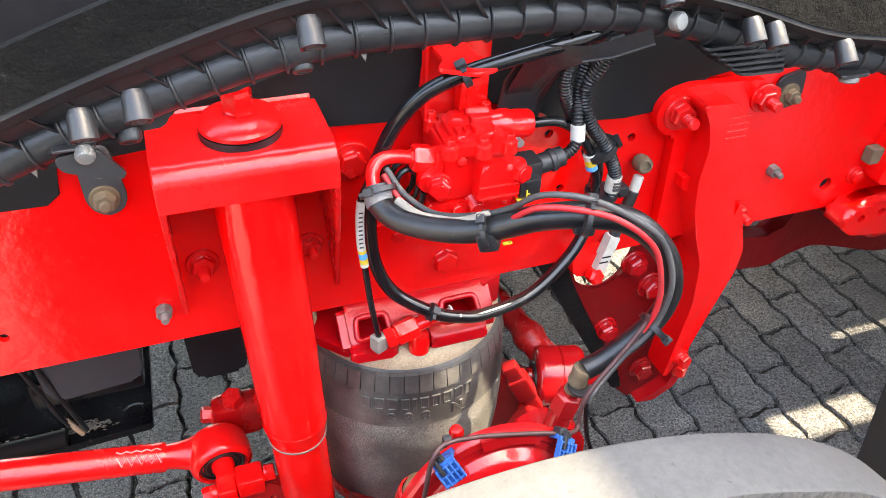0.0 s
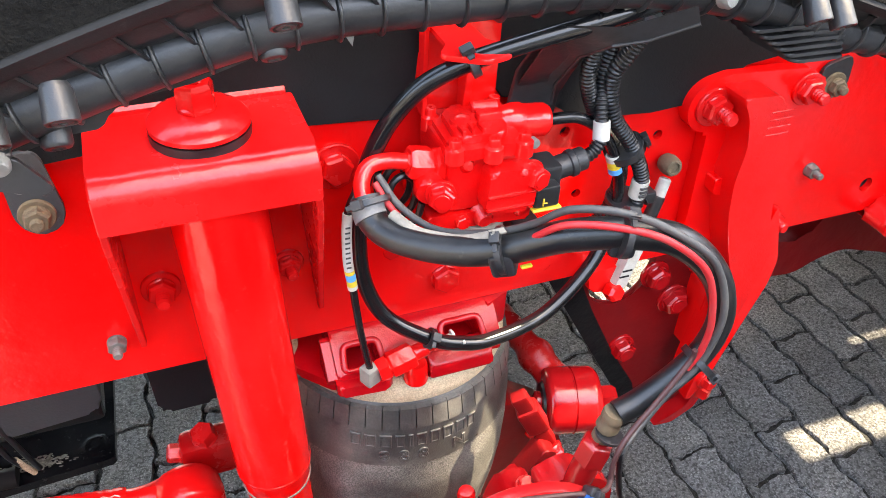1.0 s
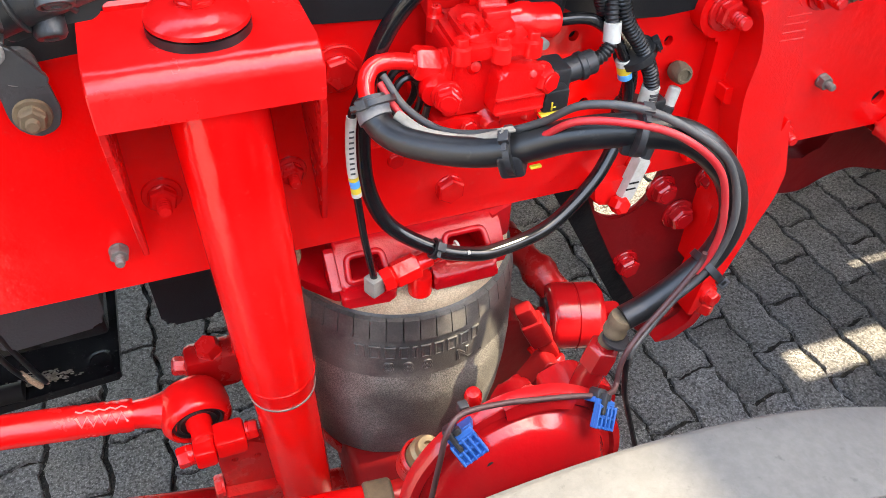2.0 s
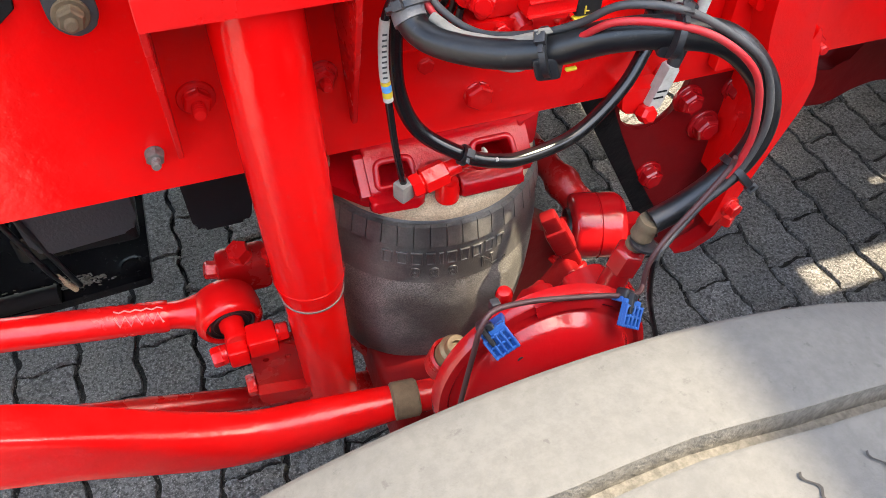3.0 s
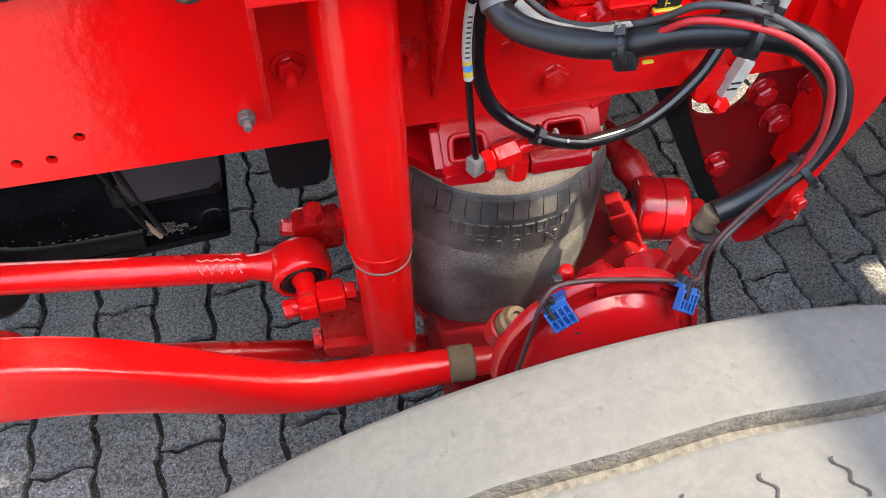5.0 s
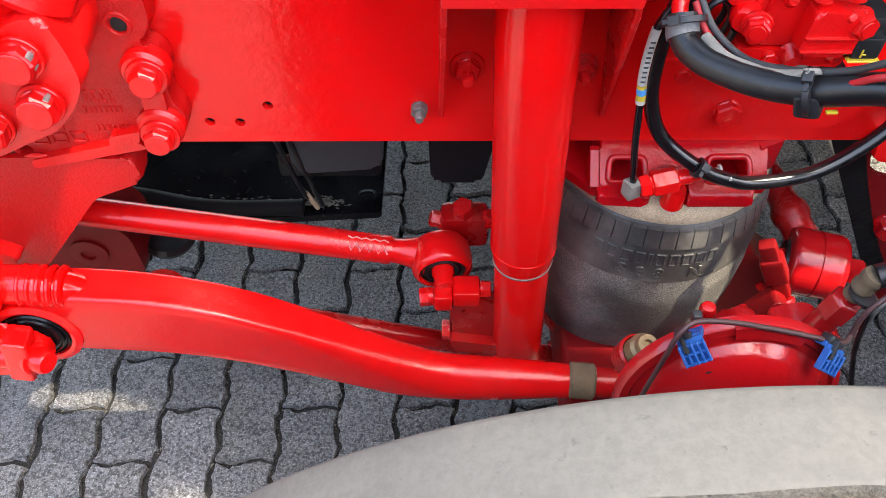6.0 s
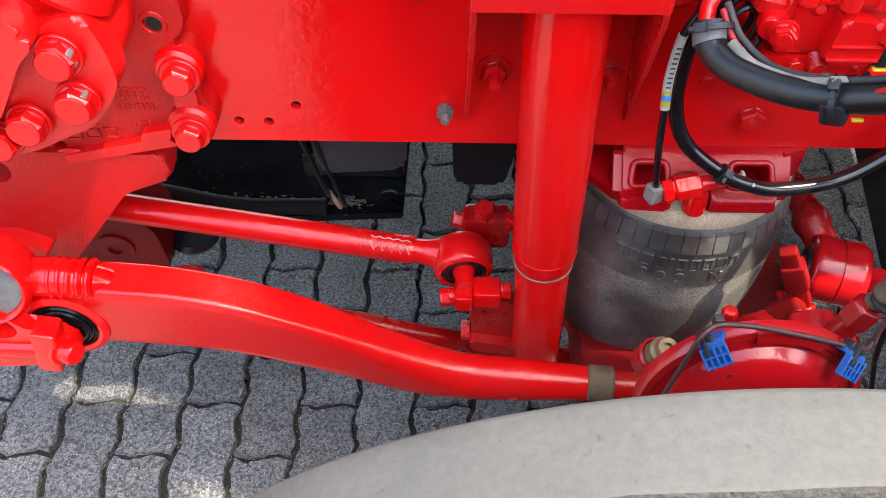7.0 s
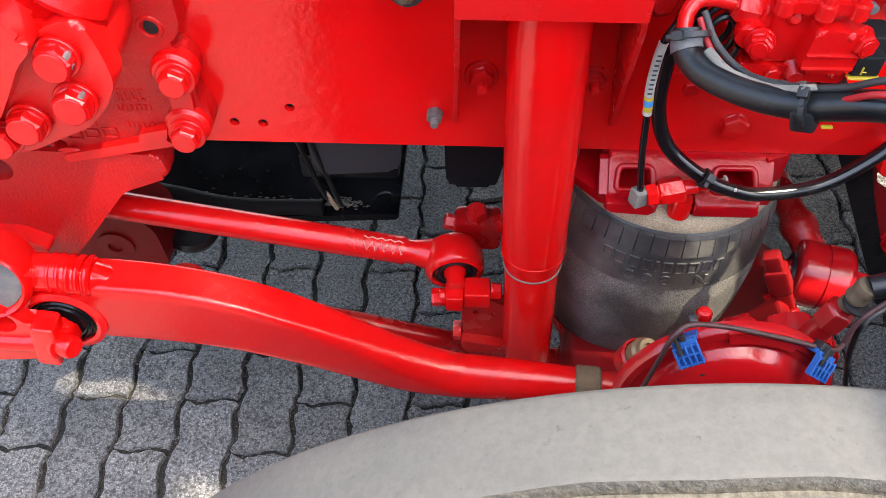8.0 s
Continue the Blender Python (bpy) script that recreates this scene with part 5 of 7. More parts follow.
def gusset_plate():
    ob = thing("gusset_plate", "red steel plate hanging below the chassis rail, darkened for shade", "plate")
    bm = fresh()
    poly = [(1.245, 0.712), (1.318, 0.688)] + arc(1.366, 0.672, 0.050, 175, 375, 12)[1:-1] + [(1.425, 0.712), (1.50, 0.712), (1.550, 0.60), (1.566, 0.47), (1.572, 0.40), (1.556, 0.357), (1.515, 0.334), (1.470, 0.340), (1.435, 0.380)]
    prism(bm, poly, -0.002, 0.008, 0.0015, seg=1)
    # plate darkened by colour for the shade under the rail
    part("plate", bm, SHADE_RED, ob)
    # thin black sheet stands in for the shade on the plate's left part
    bm = fresh()
    prism(bm, rounded([(1.242, 0.715), (1.296, 0.697), (1.330, 0.622), (1.380, 0.525), (1.430, 0.445), (1.454, 0.372), (1.433, 0.377)], 0.006, 3), -0.0065, -0.0022, 0.001, seg=1)
    part("edge_sheet", bm, OILY_AND_SHADE_BLACK, ob, "black sheet for the shade along the plate edge")
    for x, z, s in ((1.424, 0.663, 0.030), (1.466, 0.607, 0.033), (1.394, 0.531, 0.030), (1.487, 0.410, 0.030), (1.50, 0.665, 0.026)):
        bolt(ob, (x, -0.002, z), (0, -1, 0), s, 0.016, s * 0.75, spin=x * 7, cap=s * 0.35, mat=RED_DEEP)
    bm = fresh()
    prism(bm, rounded([(1.50, 0.66), (1.545, 0.60), (1.562, 0.47), (1.568, 0.402), (1.552, 0.362), (1.515, 0.339), (1.478, 0.343), (1.50, 0.352), (1.536, 0.372), (1.548, 0.405), (1.542, 0.47), (1.520, 0.58)], 0.006), -0.026, -0.002, 0.003)
    part("edge_rib", bm, RED_DEEP, ob)


def strap_bracket():
    ob = thing("strap_bracket", "red painted stepped cast bracket bolted to the rail", "bracket")
    bm = fresh()
    poly = [(1.415 + 0.034 * math.cos(radians(a)), 0.944 + 0.034 * math.sin(radians(a))) for a in range(100, 271, 17)]
    poly += [(1.417, 0.900), (1.420, 0.80), (1.421, 0.73), (1.56, 0.73), (1.553, 0.80), (1.53, 0.90), (1.575, 0.925), (1.58, 0.955), (1.545, 0.975), (1.43, 0.982)]
    prism(bm, rounded(poly, 0.006, 3), -0.040, -0.0205, 0.004)
    part("back_plate", bm, RED, ob)
    bm = fresh()
    poly = [(1.420, 0.972), (1.478, 0.968), (1.494, 0.93), (1.513, 0.885), (1.510, 0.835), (1.520, 0.785), (1.541, 0.735), (1.528, 0.655), (1.505, 0.565), (1.490, 0.47), (1.472, 0.462), (1.482, 0.54), (1.492, 0.62), (1.485, 0.70), (1.462, 0.76), (1.448, 0.81), (1.442, 0.855), (1.446, 0.905), (1.436, 0.945)]
    prism(bm, rounded(poly, 0.012, 4), -0.080, -0.030, 0.005, seg=3)
    part("strap", bm, RED_CAST, ob)
    bm = fresh()
    poly = [(1.535, 0.80), (1.566, 0.705), (1.563, 0.665), (1.535, 0.575), (1.505, 0.47), (1.475, 0.47), (1.49, 0.60), (1.51, 0.72)]
    prism(bm, rounded(poly, 0.010, 4), -0.073, -0.028, 0.003, seg=2)
    part("strap_web", bm, RED, ob)
    bm = fresh()
    prism(bm, rounded([(1.462, 0.912), (1.466, 0.952), (1.492, 0.948), (1.503, 0.912)], 0.003), -0.0795, -0.0778, 0.0006, seg=1)
    for k in range(4):
        box(bm, 1.466, 1.499, -0.0805, -0.079, 0.916 + 0.010 * k, 0.9185 + 0.010 * k, 0.0005, None, 1)
    part("cast_mark", bm, RED_CAST, ob, "raised ribbed casting mark")
    bm = fresh()
    prism(bm, rounded([(1.434, 0.829), (1.478, 0.821), (1.474, 0.846), (1.432, 0.852)], 0.004), -0.058, -0.040, 0.004, seg=2)
    part("step_rib", bm, RED, ob)
    bm = fresh()
    prism(bm, rounded([(1.49, 0.712), (1.56, 0.712), (1.53, 0.58), (1.49, 0.52)], 0.01), -0.04, 0.0, 0.006)
    part("lower_web", bm, RED, ob)
    bolt(ob, (1.415, -0.040, 0.944), (0, -1, 0), 0.030, 0.014, 0.024, 0.020, spin=0.4)
    bolt(ob, (1.548, -0.040, 0.948), (0, -1, 0), 0.028, 0.013, 0.021, 0.018, spin=0.1)
    bolt(ob, (1.578, -0.022, 0.742), (0, -1, 0), 0.026, 0.014, 0.019, 0.016)
    bolt(ob, (1.545, -0.022, 0.80), (0, -1, 0), 0.016, 0.006, 0.0)
    bolt(ob, (1.50, -0.078, 0.50), (0.2, -1, 0), 0.022, 0.012, 0.016)
    bolt(ob, (1.515, -0.06, 0.455), (0.6, -1, 0), 0.026, 0.016, 0.0, cap=0.01)


def rail_extras():
    ob = thing("earth_tab", "dark metal clamp tab with zinc bolt on the rail", "clamp tab")
    bm = fresh()
    prism(bm, rounded([(1.583, 0.965), (1.626, 0.975), (1.631, 0.930), (1.611, 0.915), (1.583, 0.918)], 0.01), -0.026, -0.0205, 0.0015)
    part("tab", bm, STEEL, ob)
    bolt(ob, (1.606, -0.026, 0.938), (0, -1, 0), 0.020, 0.010, 0.017, 0.008, BROWN_STEEL)
    ob = thing("level_sensor_link", "sensor link rod with round grey rubber head", "sensor link")
    bm = fresh()
    revolve(bm, (1.378, -0.022, 0.868), (-0.1, -1, 0.15), [(0.008, 0), (0.0115, 0.005), (0.0128, 0.012), (0.0120, 0.022), (0.0095, 0.026), (0.007, 0.0265), (0.006, 0.023), (0.0, 0.023)], 32)
    part("head", bm, BROWN_STEEL, ob, "dusty grey-brown rubber head")
    bm = fresh()
    rod(bm, (1.374, -0.038, 0.853), (1.366, -0.042, 0.828), 0.0075, 16)
    part("shank", bm, WHITE, ob, "pale threaded shank")
    bm = fresh()
    rod(bm, (1.367, -0.042, 0.832), (1.343, -0.05, 0.765), 0.0085, 16)
    part("sleeve", bm, PLASTIC, ob, "black sleeve")
    bm = fresh()
    prism(bm, rounded([(1.318, 0.71), (1.335, 0.706), (1.350, 0.765), (1.334, 0.770)], 0.003), -0.058, -0.042, 0.002)
    part("lever", bm, WHITE, ob, "dirty white lever with faded print")
    bm = fresh()
    box(bm, 1.322, 1.336, -0.0595, -0.0575, 0.725, 0.727, 0.0004, None, 1)
    box(bm, 1.325, 1.339, -0.0595, -0.0575, 0.734, 0.736, 0.0004, None, 1)
    part("print_bar", bm, MATTE, ob)
    bm = fresh()
    prism(bm, rounded([(1.285, 0.732), (1.345, 0.735), (1.35, 0.705), (1.33, 0.690), (1.29, 0.70)], 0.006), -0.045, -0.0205, 0.004)
    revolve(bm, (1.318, -0.05, 0.70), (0, -0.8, 0.3), [(0.012, 0), (0.012, 0.016), (0.008, 0.02)], 6)
    part("sensor_bracket", bm, RED, ob)
    bolt(ob, (1.355, -0.02, 0.735), (0, -1, 0), 0.020, 0.010, 0.014, 0.008)


def far_frame():
    ob = thing("cross_member", "red cross member with wavy lower edge, darkened for shade", "cross member")
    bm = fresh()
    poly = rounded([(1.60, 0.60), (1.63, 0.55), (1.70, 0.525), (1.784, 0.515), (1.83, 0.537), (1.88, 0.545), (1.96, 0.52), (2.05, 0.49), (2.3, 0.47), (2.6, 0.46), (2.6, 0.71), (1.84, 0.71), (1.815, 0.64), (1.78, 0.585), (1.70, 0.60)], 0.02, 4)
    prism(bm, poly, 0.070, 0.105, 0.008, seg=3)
    # shade behind the rail is painted into all three pieces
    part("plate", bm, SHADE_RED, ob)
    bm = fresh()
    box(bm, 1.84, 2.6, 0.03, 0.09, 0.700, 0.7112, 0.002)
    part("mounting_edge", bm, SHADE_RED, ob)
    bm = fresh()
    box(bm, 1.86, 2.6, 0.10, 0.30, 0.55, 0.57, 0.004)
    part("shelf", bm, SHADE_RED, ob)
    ob = thing("silencer_pipe", "grey metal cylinder behind the chassis rail", "pipe")
    bm = fresh()
    rod(bm, (1.60, 0.14, 0.60), (1.76, 0.13, 0.612), 0.030, 32, bevel=0.012)
    part("shell", bm, GREY_HOSE, ob)
    ob = thing("cab_lug", "red painted cast lug with two holes", "lug")
    bm = fresh()
    prism(bm, rounded([(1.758, 0.702), (1.770, 0.727), (1.83, 0.735), (2.1, 0.74), (2.1, 0.68), (1.86, 0.668), (1.788, 0.678)], 0.012), -0.065, -0.0205, 0.012, seg=3)
    lug = part("body", bm, RED_CAST, ob)
    bm = fresh()
    prism(bm, rounded([(1.785, 0.684), (1.86, 0.680), (2.1, 0.692), (2.1, 0.655), (1.86, 0.648)], 0.01), -0.05, 0.06, 0.008, seg=3)
    part("under_flange", bm, RED_DUSTY, ob)
    cut(lug, [((1.800, -0.06, 0.710), (0, 1, 0), 0.007, 0.04), ((1.838, -0.06, 0.715), (0, 1, 0), 0.008, 0.04)])
    ob = thing("rail_flange", "red painted upright flange on the chassis rail", "flange")
    bm = fresh()
    prism(bm, rounded([(1.815, 0.765), (1.842, 1.0), (1.95, 1.01), (1.95, 0.75)], 0.01), -0.055, -0.0205, 0.005)
    part("plate", bm, RED, ob)
    bm = fresh()
    box(bm, 1.80, 1.84, -0.04, -0.02, 0.795, 0.822, 0.003)
    part("block", bm, BROWN_STEEL, ob, "dull brown metal block")
    bolt(ob, (1.80, -0.0205, 0.768), (0, -1, 0), 0.020, 0.008, 0.016)


def under_parts():
    ob = thing("battery_tray", "glossy black metal tray under the chassis", "tray")
    bm = fresh()
    prism(bm, rounded([(-0.4, 0.27), (0.25, 0.225), (0.42, 0.175), (0.655, 0.190), (0.665, 0.60), (-0.4, 0.60)], 0.006), 0.335, 0.350, 0.003, "xy")
    part("plate", bm, BLACK_METAL, ob)
    bm = fresh()
    sweep(bm, spline([(-0.3, 0.25, 0.352), (0.15, 0.235, 0.356), (0.35, 0.20, 0.352), (0.52, 0.195, 0.356)], 5), 0.016, 12)
    part("rolled_edge", bm, MATTE, ob)
    bm = fresh()
    revolve(bm, (0.628, 0.222, 0.350), (0, 0, 1), [(0.022, 0), (0.022, 0.002), (0.016, 0.003), (0.015, 0.0015), (0.009, 0.0015), (0.008, 0.006), (0.0, 0.006)], 28)
    part("bolt_washer", bm, BLACK_METAL, ob)
    rnd = random.Random(31)
    bm = fresh()
    for k in range(240):
        x = rnd.uniform(0.24, 0.60) if k % 5 == 0 else rnd.gauss(0.548, 0.018)
        y = 0.232 - 0.055 * (x - 0.24) + rnd.gauss(0, 0.006)
        r = rnd.uniform(0.0006, 0.0022)
        tilt = rnd.uniform(-0.4, 0.2)
        ring = []
        for j in range(9):
            t = 2 * math.pi * j / 9
            u, v = math.cos(t) * r * rnd.uniform(1.2, 2.6), math.sin(t) * r * rnd.uniform(0.3, 0.9)
            ring.append((x + u * math.cos(tilt) - v * math.sin(tilt), y + u * math.sin(tilt) + v * math.cos(tilt)))
        lower = [bm.verts.new((p[0], p[1], 0.3502)) for p in ring]
        upper = [bm.verts.new((x + (p[0] - x) * 0.8, y + (p[1] - y) * 0.8, 0.3512)) for p in ring]
        bm.faces.new(upper)
        for j in range(9):
            bm.faces.new((lower[j], lower[(j + 1) % 9], upper[(j + 1) % 9], upper[j]))
    tagged(part("dried_mud", bm, GRIT, ob), "small pale flakes along the tray edge", kind="stuff")
    ob = thing("control_box", "dark grey dusty metal box under the chassis", "box")
    bm = fresh()
    prism(bm, rounded([(0.525, 0.50), (0.54, 0.485), (0.655, 0.495), (0.668, 0.51), (0.668, 0.70), (0.51, 0.70)], 0.008), 0.150, 0.42, 0.008, seg=3)
    part("housing", bm, GREY_BOX, ob)
    bm = fresh()
    box(bm, 0.49, 0.66, 0.19, 0.40, 0.435, 0.49, 0.008)
    part("foot", bm, BLACK_METAL, ob)
    for dx in (0.0, 0.02):
        bm = fresh()
        sweep(bm, spline([(0.50 + dx, 0.14, 0.60), (0.515 + dx, 0.15, 0.52), (0.53 + dx, 0.16, 0.44), (0.545 + dx * 0.6, 0.175, 0.385)], 5), 0.0042, 10)
        part("cable", bm, RUBBER, ob)
    bm = fresh()
    sweep(bm, spline([(0.535, 0.165, 0.425), (0.542, 0.17, 0.40), (0.548, 0.178, 0.375)], 4), 0.0045, 10)
    part("wire_end", bm, SAND, ob, "frayed pale wire end")
    ob = thing("pipe_clamp", "matte black bracket hanging under the rail", "bracket")
    bm = fresh()
    prism(bm, rounded([(0.735, 0.705), (0.742, 0.54), (0.752, 0.53), (0.812, 0.53), (0.820, 0.54), (0.835, 0.62), (0.838, 0.705)], 0.01), 0.085, 0.20, 0.006, seg=3)
    part("body", bm, MATTE, ob)
    bm = fresh()
    box(bm, 0.66, 0.745, 0.13, 0.30, 0.62, 0.70, 0.006)
    part("link_piece", bm, MATTE, ob)
    ob = thing("far_bracket", "red bracket beyond the torque rod, darkened for shade", "bracket")
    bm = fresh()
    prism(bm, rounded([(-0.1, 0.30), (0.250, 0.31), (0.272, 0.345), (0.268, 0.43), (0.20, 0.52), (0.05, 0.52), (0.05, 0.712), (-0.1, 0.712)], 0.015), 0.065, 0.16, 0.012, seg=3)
    # body and boss carry their shade in the colour
    part("body", bm, SHADE_RED, ob)
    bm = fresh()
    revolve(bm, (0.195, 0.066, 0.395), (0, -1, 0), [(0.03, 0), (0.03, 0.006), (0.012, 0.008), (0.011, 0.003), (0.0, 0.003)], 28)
    part("boss", bm, SHADE_RED, ob)
    bm = fresh()
    revolve(bm, (0.30, 0.13, 0.345), (0, 0, 1), [(0.04, 0), (0.045, 0.01), (0.04, 0.02), (0.0, 0.02)], 28)
    part("rubber_stop", bm, RUBBER, ob, "black rubber stop")


def valve_block():
    ob = thing("air_valve", "red painted cast air valve block with bolted cover", "valve")
    bm = fresh()
    box(bm, 1.058, 1.142, -0.110, -0.028, 0.915, 0.985, 0.007)
    part("body", bm, RED_CAST, ob)
    bm = fresh()
    prism(bm, rounded([(1.060, -0.118), (1.132, -0.120), (1.138, -0.035), (1.064, -0.035)], 0.010), 0.978, 0.990, 0.003, "xy")
    prism(bm, rounded([(1.068, -0.108), (1.122, -0.110), (1.126, -0.045), (1.072, -0.045)], 0.014), 0.988, 0.998, 0.004, "xy")
    revolve(bm, (1.084, -0.080, 0.996), (0, 0, 1), [(0.013, 0), (0.012, 0.005), (0.008, 0.0055), (0.007, 0.003), (0.0, 0.003)], 24)
    for k in range(3):
        box(bm, 1.074 + 0.010 * k, 1.077 + 0.010 * k, -0.106, -0.090, 0.996, 1.003, 0.001)
    box(bm, 1.098, 1.124, -0.086, -0.074, 0.996, 1.006, 0.003)
    rod(bm, (1.100, -0.060, 1.000), (1.128, -0.062, 0.999), 0.007, 16)
    part("cover", bm, RED_CAST, ob)
    for x, y in ((1.064, -0.112), (1.064, -0.045), (1.132, -0.118), (1.134, -0.042), (1.10, -0.12)):
        bm = fresh()
        revolve(bm, (x, y, 0.976), (0, 0, 1), [(0.0095, 0), (0.0090, 0.014), (0.0060, 0.016), (0.0060, 0.022), (0.0052, 0.0235), (0.002, 0.0235), (0.0015, 0.021), (0.0, 0.021)], 18)
        part("screw", bm, RED, ob)
    # front bulge, port bosses, lower plate
    bm = fresh()
    prism(bm, rounded([(1.09, 0.922), (1.142, 0.919), (1.146, 0.965), (1.095, 0.97)], 0.008), -0.132, -0.09, 0.006)
    part("front_bulge", bm, RED_CAST, ob)
    for p, d, r, n in (((1.078, -0.108, 0.968), (0, -1, 0.3), 0.007, 0.007), ((1.128, -0.128, 0.962), (0.1, -1, 0.5), 0.005, 0.006), ((1.105, -0.112, 0.978), (0, -0.7, 0.7), 0.006, 0.010), ((1.060, -0.100, 0.925), (-0.6, -1, 0), 0.009, 0.014), ((1.098, -0.110, 0.906), (0, -1, -0.2), 0.010, 0.010), ((1.138, -0.108, 0.906), (0.2, -1, 0), 0.007, 0.010)):
        bm = fresh()
        revolve(bm, p, d, [(r * 1.5, -0.004), (r * 1.1, 0.001), (r, n * 0.5), (r * 0.7, n * 0.9), (0.0, n)], 20)
        part("cast_boss", bm, RED_CAST, ob)
    bm = fresh()
    for z in (0.925, 0.940):
        box(bm, 1.092, 1.142, -0.1345, -0.128, z, z + 0.003, 0.0012)
    part("front_rib", bm, RED_CAST, ob)
    bm = fresh()
    prism(bm, rounded([(1.040, 0.900), (1.150, 0.893), (1.150, 0.910), (1.040, 0.917)], 0.004), -0.112, -0.03, 0.004)
    part("lower_flange", bm, RED_CAST, ob)
    bm = fresh()
    revolve(bm, (1.048, -0.09, 0.948), (-0.35, -0.85, -0.05), [(0.016, 0), (0.0145, 0.022), (0.011, 0.027)], 24)
    part("port_boss", bm, RED_CAST, ob)
    bolt(ob, (1.049, -0.118, 0.947), (-0.25, -0.95, 0.05), 0.022, 0.012, 0.015, cap=0.008)
    bolt(ob, (1.142, -0.118, 0.952), (0.25, -0.95, 0.05), 0.022, 0.014, 0.015, cap=0.008)
    bolt(ob, (1.075, -0.112, 0.906), (0, -1, 0), 0.013, 0.007)
    bm = fresh()
    revolve(bm, (1.118, -0.072, 0.988), (1.0, 0.0, -0.10), [(0.012, 0.0), (0.016, 0.012), (0.0185, 0.022), (0.0185, 0.030), (0.0172, 0.031), (0.0172, 0.056), (0.015, 0.0605), (0.009, 0.0615)], 36)
    part("end_cylinder", bm, RED, ob)
    bm = fresh()
    revolve(bm, (1.155, -0.098, 0.972), (0.1, -1, 0), [(0.005, -0.006), (0.005, 0.002), (0.0, 0.003)], 16)
    part("plug_screw", bm, ALU, ob, "bare metal plug")
    # inlet union to the left
    bm = fresh()
    revolve(bm, (1.062, -0.09, 0.962), (-1, 0.0, 0.22), [(0.017, 0), (0.017, 0.010), (0.0145, 0.012), (0.0145, 0.016)], 6, 0.5)
    revolve(bm, (1.062, -0.09, 0.962), (-1, 0.0, 0.22), [(0.0145, 0.014), (0.0165, 0.016), (0.0165, 0.034), (0.0140, 0.0375), (0.010, 0.0375), (0.010, 0.04)], 6, 0.2)
    part("union_nut", bm, RED, ob)
    bm = fresh()
    line = spline([(1.028, -0.09, 0.970), (1.005, -0.09, 0.975), (0.987, -0.093, 0.974), (0.977, -0.103, 0.965), (0.975, -0.118, 0.952)], 6)
    sweep(bm, line, 0.0080, 20)
    part("elbow_pipe", bm, RED, ob)
    bm = fresh()
    revolve(bm, (1.100, -0.090, 0.852), (0, 0, 1), [(0.0, 0.0), (0.024, 0.0), (0.0265, 0.004), (0.0265, 0.026), (0.029, 0.027), (0.029, 0.032), (0.0265, 0.033), (0.0265, 0.044)], 32)
    part("silencer_base", bm, DUSTY_GREY, ob, "bare grey metal base")
    bm = fresh()
    box(bm, 1.138, 1.170, -0.104, -0.070, 0.862, 0.880, 0.003)
    box(bm, 1.143, 1.150, -0.1055, -0.102, 0.866, 0.876, 0.001, None, 1)
    part("cable_plug", bm, PLASTIC, ob, "small black plastic plug")
    # electric plug with yellow lock
    bm = fresh()
    box(bm, 1.148, 1.182, -0.114, -0.080, 0.924, 0.951, 0.004)
    box(bm, 1.146, 1.174, -0.128, -0.112, 0.914, 0.938, 0.003)
    rod(bm, (1.180, -0.098, 0.938), (1.215, -0.096, 0.944), 0.0125, 20)
    rod(bm, (1.196, -0.097, 0.940), (1.204, -0.097, 0.942), 0.0145, 20)
    part("electric_plug", bm, PLASTIC, ob, "black plastic electric plug")
    bm = fresh()
    box(bm, 1.144, 1.176, -0.1305, -0.122, 0.9115, 0.914, 0.0008, None, 1)
    box(bm, 1.1545, 1.1562, -0.1290, -0.127, 0.917, 0.926, 0.0004, None, 1)
    box(bm, 1.1562, 1.160, -0.1290, -0.127, 0.9195, 0.9207, 0.0004, None, 1)
    part("lock_tab", bm, YELLOW, ob, "yellow lock tab")


def hose(name, label, pts, r, mat, seg=16, sub="tube", step=8, flat=1.0):
    ob = thing(name, label, "hose")
    bm = fresh()
    line = spline(pts, step)
    sweep(bm, line, r, seg, flat)
    part(sub, bm, mat, ob)
    return ob, line


def conduit(label, pts, r=0.0084):
    ob = thing("corrugated_conduit", label, "conduit", "black corrugated conduits")
    bm = fresh()
    line = resample(spline(pts, 10), 0.0011)
    sweep(bm, line, lambda i, s: r if (i % 4) in (0, 1) else r * 0.84, 14)
    part("sleeve", bm, RUBBER, ob, smooth=50)
    return ob, line


